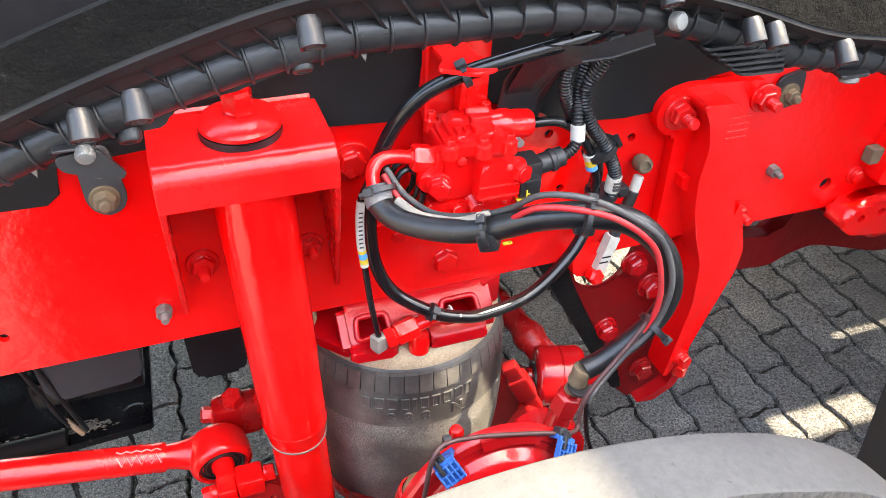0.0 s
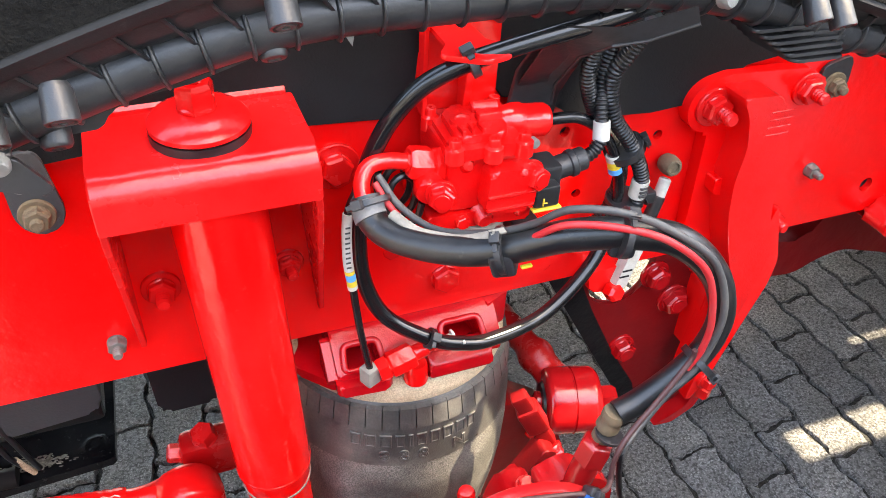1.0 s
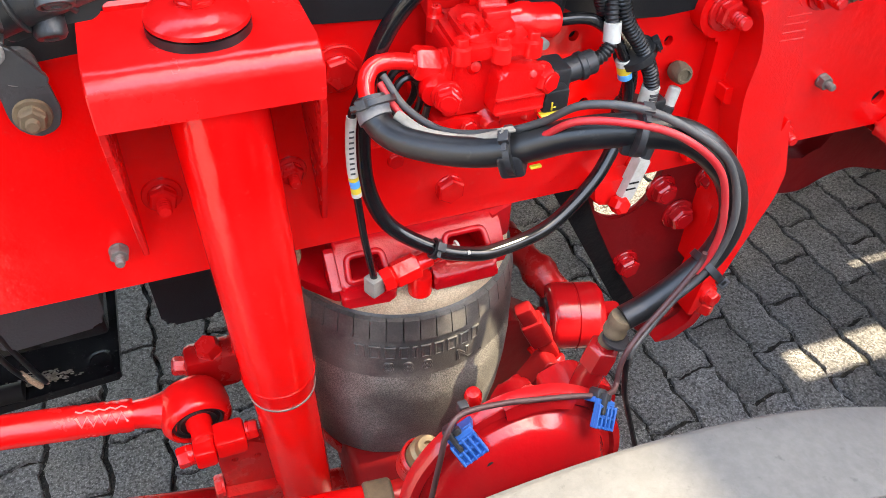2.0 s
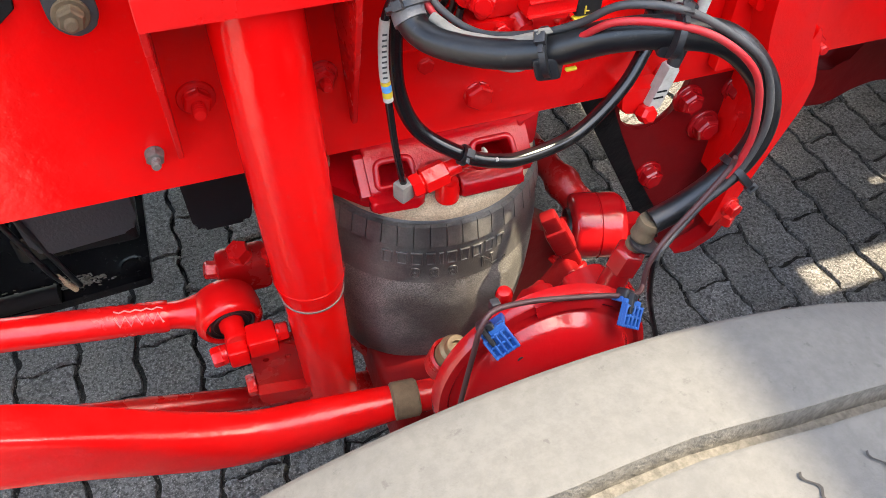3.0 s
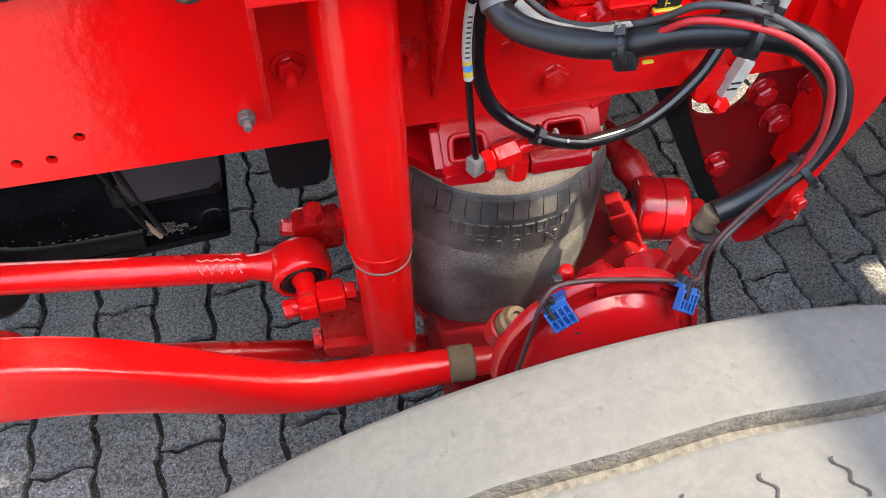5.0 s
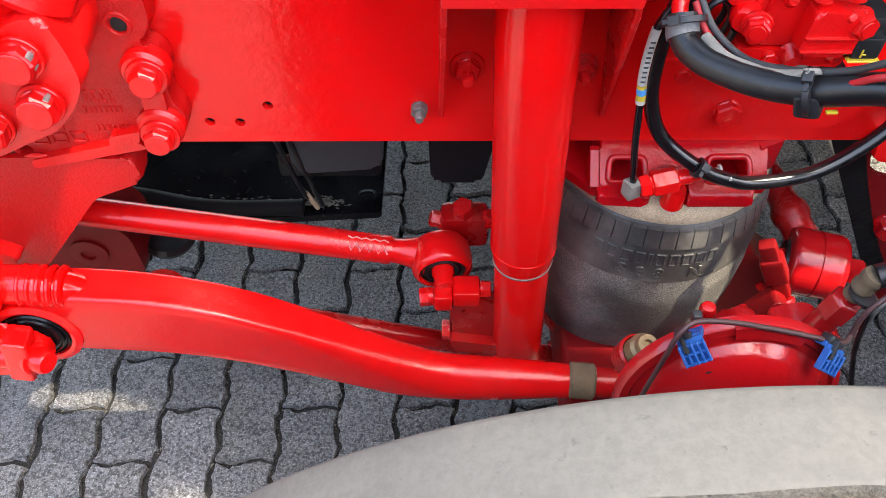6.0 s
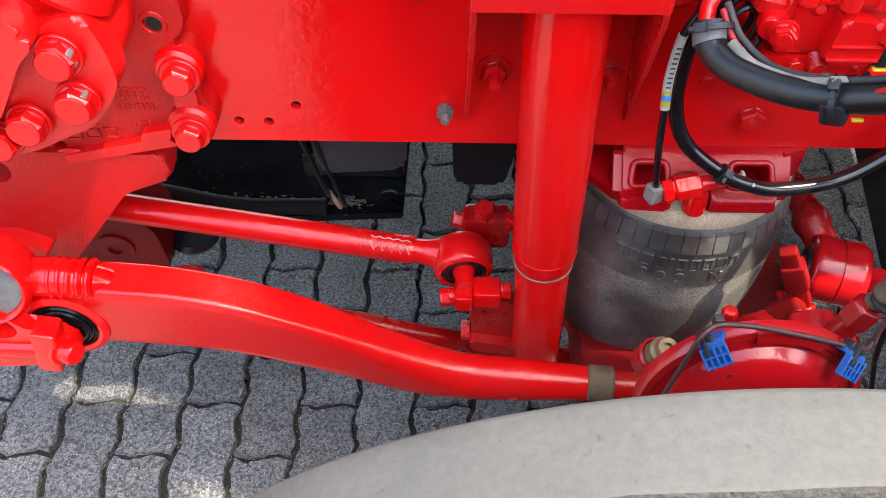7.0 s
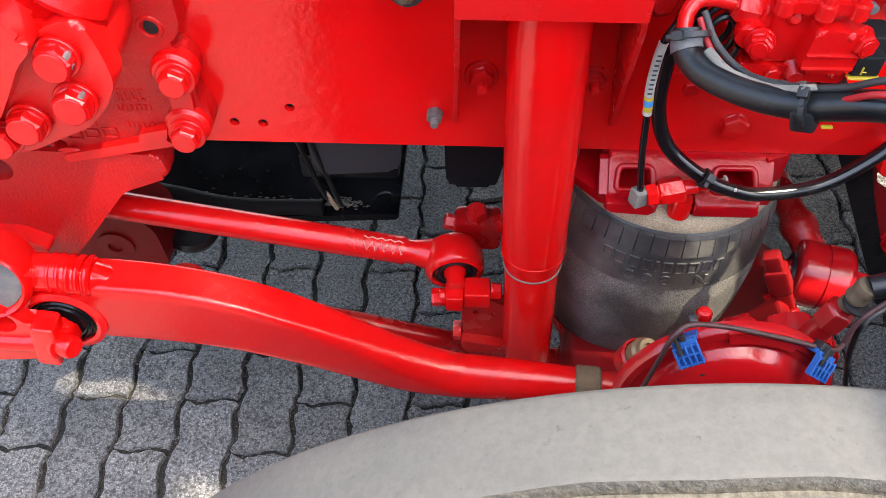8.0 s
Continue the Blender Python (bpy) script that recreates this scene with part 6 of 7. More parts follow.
def hoses():
    brake, line = hose("brake_hose", "thick black rubber brake hose with grey sleeve at its start", [(0.975, -0.122, 0.962), (0.977, -0.138, 0.945), (0.993, -0.163, 0.939), (1.029, -0.20, 0.945), (1.065, -0.23, 0.960), (1.101, -0.258, 0.984),
        (1.140, -0.280, 0.994), (1.186, -0.293, 0.985), (1.225, -0.302, 0.948), (1.243, -0.306, 0.902), (1.235, -0.308, 0.864), (1.207, -0.310, 0.838), (1.177, -0.310, 0.818), (1.153, -0.310, 0.808)], lambda i, s: 0.0136 - 0.0018 * min(1, max(0, (s - 0.32) / 0.08)), RUBBER, 22)
    bm = fresh()
    sweep(bm, line[1:8], lambda i, s: 0.0155 - 0.04 * max(0, s - 0.018), 22)
    part("sleeve", bm, GREY_HOSE, brake, "worn grey rubber sleeve")
    bm = fresh()
    sweep(bm, spline([(0.992, -0.146, 0.955), (1.005, -0.168, 0.950), (1.02, -0.186, 0.952), (1.038, -0.204, 0.957), (1.055, -0.219, 0.968)], 5), 0.0052, 12, 0.8)
    part("felt_wrap", bm, DUSTY_GREY, brake, "dusty grey-beige wrapping")
    red, rl = hose("red_cable", "red sheathed cable tied along the brake hose", [(0.985, -0.118, 0.972), (0.994, -0.135, 0.955), (1.010, -0.160, 0.942), (1.035, -0.197, 0.947), (1.056, -0.222, 0.962), (1.076, -0.245, 0.978), (1.094, -0.270, 1.005),
        (1.128, -0.296, 1.012), (1.165, -0.310, 1.000), (1.200, -0.320, 0.968), (1.214, -0.325, 0.920), (1.214, -0.325, 0.885), (1.205, -0.324, 0.862)], 0.0031, RED_CABLE, 12)
    grey, gl = hose("grey_cable", "dark grey cable tied along the brake hose", [(0.990, -0.112, 0.975), (1.003, -0.138, 0.955), (1.025, -0.175, 0.950), (1.056, -0.215, 0.968), (1.080, -0.242, 0.990), (1.098, -0.266, 1.016), (1.130, -0.290, 1.022), (1.17, -0.302, 1.004),
        (1.212, -0.313, 0.970), (1.232, -0.319, 0.914), (1.220, -0.322, 0.862), (1.190, -0.324, 0.832), (1.166, -0.331, 0.812), (1.146, -0.340, 0.800), (1.142, -0.343, 0.785)], 0.0033, DUSTY_CABLE, 12)
    tie(brake, (1.062, -0.229, 0.958), (0.78, -0.5, 0.3), 0.0195, 0.006, (0, -0.5, 0.9))
    tie(brake, (1.139, -0.285, 0.998), (0.85, -0.35, -0.1), 0.0195, 0.006, (0, -0.3, 1))
    tie(brake, (1.227, -0.313, 0.853), (-0.75, -0.05, -0.65), 0.0172, 0.007, (0.5, -0.6, -0.5))
    tie(brake, (1.147, -0.314, 0.785), (-0.22, 0.05, -0.97), 0.0118, 0.0036, (0.6, -0.8, -0.3))
    tie(brake, (0.976, -0.128, 0.958), (0.1, -0.6, -0.7), 0.0195, 0.006, (-0.6, -0.5, 0.5))
    for p, d in (((1.062, -0.233, 0.950), (0.8, -0.5, 0.3)), ((1.14, -0.281, 0.987), (0.9, -0.3, -0.1))):
        bm = fresh()
        m = axis_matrix(p, d)
        box(bm, -0.011, 0.011, -0.011, 0.011, -0.011, 0.011, 0.004, m)
        part("hose_pad", bm, PLASTIC, brake, "black rubber clamp pad")
    bm = fresh()
    box(bm, 1.072, 1.082, -0.248, -0.244, 0.949, 0.9515, 0.0008)
    part("marker_tab", bm, YELLOW, brake, "small yellow tab")
    bm = fresh()
    box(bm, 1.048, 1.062, -0.234, -0.227, 0.979, 0.981, 0.0006, Matrix.Identity(4))
    box(bm, 1.049, 1.051, -0.234, -0.232, 0.974, 0.985, 0.0006)
    part("clip_plate", bm, DUSTY_GREY, brake, "bent pale metal clip")
    # black air line in a wide loop
    loop, ll = hose("air_line", "glossy black nylon air line in a wide loop", [(1.27, -0.115, 1.112), (1.208, -0.12, 1.103), (1.111, -0.112, 1.082), (1.070, -0.104, 1.068), (1.035, -0.094, 1.046), (1.006, -0.084, 1.006), (0.987, -0.074, 0.950), (0.982, -0.066, 0.885), (0.986, -0.066, 0.817),
        (1.007, -0.076, 0.767), (1.054, -0.092, 0.734), (1.090, -0.096, 0.719), (1.130, -0.094, 0.711), (1.203, -0.082, 0.718), (1.27, -0.06, 0.755), (1.312, -0.036, 0.80)], 0.0088, GLOSS_BLACK, 18)
    tie(loop, (1.054, -0.092, 0.734), (0.85, -0.2, -0.5), 0.0105, 0.007, (-0.2, -0.5, 0.8))
    tie(loop, (1.078, -0.108, 1.071), (0.85, -0.1, 0.4), 0.012, 0.008, (-0.2, -0.2, 1))
    bm = fresh()
    box(bm, 1.090, 1.0935, -0.1035, -0.099, 0.7235, 0.7265, 0.0004)
    part("print_band", bm, WHITE, loop, "pale printed mark")
    thin, tl = hose("air_line", "thin black air line with white and coloured tape", [(0.995, -0.075, 0.985), (0.982, -0.076, 0.945), (0.968, -0.082, 0.918), (0.965, -0.084, 0.868), (0.968, -0.086, 0.832), (0.974, -0.088, 0.769), (0.983, -0.090, 0.708)], 0.0042, GLOSS_BLACK, 12)
    bm = fresh()
    sweep(bm, [q for q in tl if 0.850 < q.z < 0.918], 0.0052, 14)
    part("tape", bm, WHITE, thin, "white wrapped tape with grey print")
    bm = fresh()
    for k in range(9):
        z = 0.905 - 0.006 * k
        q = min(tl, key=lambda v: abs(v.z - z))
        box(bm, q.x - 0.003, q.x + 0.002, q.y - 0.0056, q.y - 0.0048, z - 0.001, z + 0.001, 0.0002, None, 1)
    part("print_bar", bm, GREY_BOX, thin)
    for z0, z1, mat, lab in ((0.846, 0.850, YELLOW, "yellow band"), (0.838, 0.846, SKYBLUE, "light blue band"), (0.831, 0.838, YELLOW, "yellow band"), (0.826, 0.831, WHITE, "white band")):
        bm = fresh()
        a, b = (min(tl, key=lambda v: abs(v.z - z)).copy() for z in (z0, z1))
        a.z, b.z = z0, z1
        rod(bm, a, b, 0.0053, 14, bevel=0.0003)
        part("colour_band", bm, mat, thin, lab)
    # electric conduits
    ca, la = conduit("black corrugated conduit running down to the valve plug", [(1.225, -0.10, 1.10), (1.217, -0.08, 1.050), (1.222, -0.072, 1.012), (1.250, -0.062, 0.960), (1.276, -0.060, 0.930), (1.290, -0.060, 0.891), (1.288, -0.058, 0.854), (1.275, -0.055, 0.825), (1.24, -0.05, 0.815)])
    cb, lb = conduit("thick black corrugated conduit along the bundle", [(1.275, -0.10, 1.10), (1.255, -0.085, 1.049), (1.245, -0.078, 1.021), (1.255, -0.078, 0.976), (1.284, -0.080, 0.936), (1.306, -0.080, 0.889), (1.304, -0.074, 0.850), (1.285, -0.06, 0.82)], 0.0088)
    cc, lc = conduit("short black corrugated conduit from the electric plug", [(1.212, -0.096, 0.943), (1.226, -0.094, 0.948), (1.236, -0.09, 0.962), (1.236, -0.082, 0.985), (1.24, -0.07, 1.02), (1.25, -0.07, 1.08)], 0.0076)
    cyl, cl = hose("air_line", "black air line curving down from the valve", [(1.178, -0.072, 0.981), (1.216, -0.076, 0.979), (1.250, -0.074, 0.953), (1.272, -0.074, 0.915), (1.283, -0.072, 0.880), (1.285, -0.068, 0.85), (1.275, -0.06, 0.82)], 0.0062, GLOSS_BLACK, 16)
    for p, d, mat, n, lab in (((1.236, -0.088, 0.968), (0.0, 0.2, 1), WHITE, 0.02, "white letter tag"), ((1.2665, -0.074, 0.922), (0.3, 0, -1), WHITE, 0.007, "white band"), ((1.2695, -0.074, 0.914), (0.3, 0, -1), YELLOW, 0.009, "yellow band"), ((1.272, -0.074, 0.906), (0.3, 0, -1), SKYBLUE, 0.007, "light blue band")):
        bm = fresh()
        dv = Vector(d).normalized()
        rod(bm, Vector(p) - dv * n / 2, Vector(p) + dv * n / 2, 0.0080 if n < 0.015 else 0.0090, 16, bevel=0.0004)
        part("marker_band", bm, mat, cyl if mat != WHITE or n < 0.015 else cc, lab)
    bm = fresh()
    rod(bm, (1.306, -0.079, 0.890), (1.306, -0.0765, 0.866), 0.0100, 18, bevel=0.0006)
    part("label_sleeve", bm, WHITE, cb, "white label sleeve with printed bars")
    bm = fresh()
    for k in range(3):
        box(bm, 1.301, 1.310, -0.0895, -0.0865, 0.871 + 0.005 * k, 0.8735 + 0.005 * k, 0.0003, None, 1)
    part("print_bar", bm, GREY_BOX, cb)
    tie(cb, (1.282, -0.070, 0.928), (0.5, 0, -0.85), 0.021, 0.010, (1, -0.3, 0.4))
    tie(cb, (1.297, -0.068, 0.858), (0.0, 0.1, -1), 0.021, 0.006, (1, -0.2, 0.1))
    bm = fresh()
    box(bm, 1.318, 1.334, -0.078, -0.060, 0.850, 0.866, 0.003)
    part("tie_mount", bm, PLASTIC, cb, "black plastic tie mount")
    # coil of cable behind the elbow and thin cable beyond the hose end
    coil, _ = hose("cable_coil", "small coil of thin black cable behind the elbow", [(1.02 + 0.016 * math.cos(a * 0.7), -0.05 - 0.002 * a, 0.93 + 0.026 * math.sin(a * 0.7)) for a in range(0, 28)], 0.0036, RUBBER, 8, "cable", 3)
    tail, _ = hose("cable_tail", "thin black cable hanging from the hose end", [(1.140, -0.343, 0.795), (1.142, -0.344, 0.772), (1.148, -0.345, 0.74), (1.157, -0.345, 0.713), (1.166, -0.36, 0.67), (1.172, -0.38, 0.62)], 0.0027, RUBBER, 8, "cable", 6)


def cable_bracket():
    ob = thing("cable_bracket", "red painted upright bracket with folded tab", "bracket")
    bm = fresh()
    prism(bm, rounded([(1.055, 0.99), (1.06, 1.10), (1.14, 1.10), (1.138, 0.99)], 0.004), -0.034, -0.0285, 0.0015, seg=1)
    prism(bm, [(-0.034, 0.99), (-0.034, 1.10), (-0.052, 1.10), (-0.046, 0.99)], 1.055, 1.060, 0.001, "yz", 1)
    prism(bm, [(-0.034, 0.985), (-0.034, 1.07), (-0.06, 1.065), (-0.05, 0.985)], 1.096, 1.104, 0.001, "yz", 1)
    part("upright", bm, RED, ob)
    bm = fresh()
    prism(bm, rounded([(1.048, -0.105), (1.085, -0.128), (1.112, -0.120), (1.118, -0.098), (1.10, -0.09), (1.10, -0.032), (1.062, -0.032), (1.062, -0.085)], 0.006), 1.076, 1.081, 0.0015, "xy")
    part("tab", bm, RED, ob)
    ob = thing("flat_bar", "black painted flat bar from the mudguard to the rail", "flat bar")
    bm = fresh()
    line = [((1.178, -0.030), 0.955), ((1.181, -0.032), 0.985), ((1.180, -0.055), 1.02), ((1.177, -0.095), 1.068), ((1.18, -0.11), 1.085)]
    last = None
    for (x, y), z in line:
        q = [bm.verts.new(p) for p in ((x - 0.026, y, z), (x + 0.030, y, z), (x + 0.030, y - 0.004, z + 0.003), (x - 0.026, y - 0.004, z + 0.003))]
        if last:
            for k in range(4):
                bm.faces.new((last[k], last[(k + 1) % 4], q[(k + 1) % 4], q[k]))
        else:
            bm.faces.new(q)
        last = q
    bm.faces.new(last)
    part("bar", bm, PLASTIC, ob)


def mudguard():
    ob = thing("mudguard", "black ribbed plastic mudguard with tubular edge", "mudguard")
    base = [(0.565, -0.12, 1.024), (0.63, -0.12, 1.051), (0.741, -0.12, 1.089), (0.862, -0.12, 1.122), (0.95, -0.12, 1.134), (1.05, -0.12, 1.135), (1.18, -0.12, 1.134), (1.28, -0.12, 1.122), (1.367, -0.12, 1.100), (1.492, -0.12, 1.058), (1.60, -0.12, 1.038), (1.75, -0.12, 1.012), (2.0, -0.12, 0.96)]
    line = spline(base, 8)
    bm = fresh()
    sweep(bm, line, 0.0205, 24)
    part("edge_tube", bm, PLASTIC, ob)

    def web_height(x):
        """Height of the ribbed web over the edge tube."""
        pts = [(0.5, 0.050), (0.65, 0.052), (0.84, 0.055), (1.0, 0.058), (1.15, 0.054), (1.30, 0.036), (2.1, 0.034)]
        for (x0, h0), (x1, h1) in zip(pts, pts[1:]):
            if x <= x1:
                return h0 + (h1 - h0) * (x - x0) / (x1 - x0)
        return pts[-1][1]

    def band(section, name, mat, label=""):
        """Strip along the edge tube; the section's last number says how far it rises with the web."""
        bm = fresh()
        rows = []
        for q in line:
            h = web_height(q.x)
            rows.append([bm.verts.new((q.x, q.y + dy, q.z + dz + h * k)) for dy, dz, k in section])
        n = len(section)
        for r0, r1 in zip(rows, rows[1:]):
            for k in range(n):
                bm.faces.new((r0[k], r0[(k + 1) % n], r1[(k + 1) % n], r1[k]))
        bm.faces.new(rows[0])
        bm.faces.new(rows[-1])
        return part(name, bm, mat, ob, label)

    band([(-0.006, 0.010, 0), (-0.026, 0.004, 0.42), (-0.036, 0.0, 1), (-0.032, 0.003, 1), (-0.020, 0.004, 0.5), (0.008, 0.014, 0)], "web", PLASTIC)
    band([(-0.028, 0.0, 0.78), (-0.038, -0.001, 0.78), (-0.0415, 0.002, 0.78), (-0.0445, -0.003, 1), (-0.0470, 0.000, 1), (-0.0455, 0.005, 1), (-0.036, 0.006, 1), (-0.030, 0.0, 1)], "lip", LIP_PLASTIC, "smooth moulded lip")
    band([(-0.040, 0.004, 1), (-0.047, 0.0055, 1), (-0.040, 0.052, 1), (-0.032, 0.053, 1), (-0.032, 0.006, 1)], "rubber_strip", FLAP, "worn rubber strip")
    band([(-0.036, 0.051, 1), (-0.026, 0.050, 1), (-0.024, 0.036, 1), (-0.030, 0.036, 1)], "top_sheet", FLAP)
    even = resample(line, 0.034)
    for i, q in enumerate(even):
        t = (even[min(i + 1, len(even) - 1)] - even[max(i - 1, 0)]).normalized()
        bm = fresh()
        revolve(bm, q - t * 0.002, t, [(0.0203, -0.0006), (0.0234, 0.0006), (0.0238, 0.0016), (0.0234, 0.0026), (0.0203, 0.0038)], 28)
        part("tube_ring", bm, PLASTIC, ob)
        bm = fresh()
        h = web_height(q.x)
        lean = -0.034 if q.x < 1.1 else -0.012
        prism(bm, [(-0.138, q.z + 0.006), (-0.1505, q.z + 0.004 + 0.42 * h), (-0.1575, q.z + 0.80 * h), (-0.148, q.z + 0.80 * h), (-0.130, q.z + 0.012)], q.x - 0.0018, q.x + 0.0018, 0.0005, "yz", 1)
        for v in bm.verts:
            v.co.x += lean * max(0.0, (v.co.z - q.z) / (0.80 * h))
        part("web_rib", bm, PLASTIC, ob)
    # moulded screw bosses, their ends facing out and down
    d = Vector((0.02, -0.62, -0.78)).normalized()
    for x, z in ((0.711, 1.093), (0.756, 1.104), (0.906, 1.152), (1.262, 1.155), (1.376, 1.104), (1.407, 1.096), (1.514, 1.064)):
        e = Vector((x, -0.186, z))
        bm = fresh()
        revolve(bm, e - d * 0.027, d, [(0.0085, 0), (0.0108, 0.005), (0.0118, 0.025), (0.0114, 0.0266), (0.0094, 0.027), (0.0086, 0.025), (0.0, 0.024)], 32)
        boss = part("boss", bm, PLASTIC, ob)
        bm = fresh()
        revolve(bm, e - d * 0.003, d, [(0.0075, 0.0), (0.0080, 0.001), (0.0070, 0.0028), (0.0035, 0.003), (0.003, 0.0012), (0.0, 0.0012)], 20)
        part("screw", bm, GREY_BOX, boss)
    for x, z in ((0.742, 1.057), (0.905, 1.106)):
        bm = fresh()
        revolve(bm, Vector((x, -0.130, z)) - d * 0.02, d, [(0.0105, 0), (0.0115, 0.006), (0.0115, 0.017), (0.0095, 0.020), (0.006, 0.0205), (0.005, 0.019), (0.0, 0.019)], 24)
        part("clip_foot", bm, PLASTIC, ob)
    for x in (0.655, 0.965, 1.215, 1.48):
        q = min(line, key=lambda v: abs(v.x - x))
        bm = fresh()
        prism(bm, [(x - 0.004, q.z - 0.018), (x + 0.004, q.z - 0.018), (x + 0.002, q.z - 0.028)], -0.126, -0.123, 0.0005, seg=1)
        part("drain_tab", bm, ALU, ob, "pale moulding tab")
    # scalloped flange under the tube
    bm = fresh()
    poly = [(0.700, 1.070), (0.714, 1.050), (0.747, 1.059), (0.774, 1.061), (0.782, 1.074), (0.803, 1.082), (0.844, 1.088), (0.890, 1.102), (0.900, 1.122), (0.820, 1.112), (0.760, 1.092)]
    prism(bm, rounded(poly, 0.004, 3), -0.116, -0.112, 0.001, seg=1)
    part("flange", bm, PLASTIC, ob)
    # finned rear section
    for k in range(6):
        bm = fresh()
        z = 1.078 - 0.0075 * k
        prism(bm, rounded([(1.350 + 0.012 * k, -0.140), (1.462 + 0.002 * k, -0.143), (1.462, -0.07), (1.355 + 0.01 * k, -0.07)], 0.008), z, z + 0.0035, 0.001, "xy", 1)
        part("fin", bm, PLASTIC, ob)
    # mounting hardware under the edge
    hb = thing("mudguard_bracket", "dark steel bracket plate with grey bolts under the mudguard", "bracket")
    bm = fresh()
    poly = rounded([(0.678, 1.062), (0.714, 1.066), (0.735, 1.036), (0.728, 1.030), (0.700, 1.040), (0.680, 1.048)], 0.005)
    prism(bm, poly, -0.150, -0.145, 0.0015)
    part("shelf_plate", bm, STEEL, hb)
    bm = fresh()
    box(bm, 0.678, 0.714, -0.150, -0.110, 1.0655, 1.0690, 0.0010, None, 1)
    part("cut_edge", bm, STEEL, hb, "bare steel cut edge")
    bm = fresh()
    prism(bm, rounded([(0.677, 1.005), (0.712, 1.008), (0.722, 0.940), (0.711, 0.923), (0.690, 0.923), (0.679, 0.94)], 0.012), -0.036, -0.0305, 0.0015)
    part("drop_tab", bm, GREY_BOX, hb)
    bolt(hb, (0.698, -0.036, 0.945), (0, -1, 0), 0.021, 0.011, 0.016, 0.006, BROWN_STEEL, "bolt", "dull brown bolt")
    for p in ((0.704, -0.150, 1.062), (0.712, -0.140, 1.040)):
        bm = fresh()
        revolve(bm, p, (0, -0.9, -0.3), [(0.0088, -0.004), (0.0088, 0.003), (0.007, 0.006), (0.0, 0.007)], 24)
        part("bolt_head", bm, ALU, hb, "round grey bolt head")
    hb = thing("mudguard_bracket", "long dark steel bracket plate under the mudguard", "bracket")
    bm = fresh()
    # bent strip from the rail side out to the edge tube
    top = [(1.147, -0.050, 0.992), (1.153, -0.052, 1.030), (1.152, -0.088, 1.072), (1.160, -0.125, 1.102), (1.209, -0.132, 1.098), (1.262, -0.160, 1.122)]
    low = [(1.195, -0.050, 0.985), (1.196, -0.052, 1.008), (1.198, -0.088, 1.053), (1.207, -0.125, 1.078), (1.237, -0.134, 1.083), (1.267, -0.162, 1.106)]
    n = Vector((0.25, -0.85, 0.45)).normalized() * 0.005
    rows = [[bm.verts.new(p) for p in (a, b, Vector(b) - n, Vector(a) - n)] for a, b in zip(top, low)]
    for r0, r1 in zip(rows, rows[1:]):
        for k in range(4):
            bm.faces.new((r0[k], r0[(k + 1) % 4], r1[(k + 1) % 4], r1[k]))
    bm.faces.new(rows[0])
    bm.faces.new(rows[-1])
    part("plate", bm, STEEL, hb)
    bm = fresh()
    sweep(bm, [Vector(p) for p in low], 0.0018, 8)
    part("cut_edge", bm, STEEL, hb, "bare steel cut edge")
    for p, k in (((1.298, -0.155, 1.124), 24), ((1.252, -0.122, 1.092), 6)):
        bm = fresh()
        revolve(bm, p, (0.25, -0.85, 0.2), [(0.010, -0.008), (0.0105, 0.000), (0.0085, 0.003), (0.0, 0.004)], k)
        part("bolt_head", bm, ALU, hb, "grey bolt head")
    hb = thing("mudguard_bracket", "small dark plate bolted at the mudguard end", "bracket")
    bm = fresh()
    prism(bm, rounded([(1.555, -0.150), (1.60, -0.150), (1.60, -0.115), (1.56, -0.115)], 0.006), 1.022, 1.027, 0.0015, "xy")
    part("plate", bm, STEEL, hb)
    bm = fresh()
    revolve(bm, (1.578, -0.138, 1.022), (0, -0.2, -1), [(0.012, -0.002), (0.012, 0.008), (0.009, 0.010), (0.0, 0.011)], 24)
    part("bolt_head", bm, ALU, hb, "grey bolt head")
    fl = thing("mud_flap", "black plastic mudguard side behind the tyre", "mud flap")
    bm = fresh()
    prism(bm, [(1.630, 0.80), (1.662, 0.70), (1.695, 0.45), (1.71, 0.0), (1.72, 0.0), (1.705, 0.45), (1.672, 0.70), (1.642, 0.80)], -0.86, -0.30, 0.002, "xz", 1)
    part("sheet", bm, PLASTIC, fl)


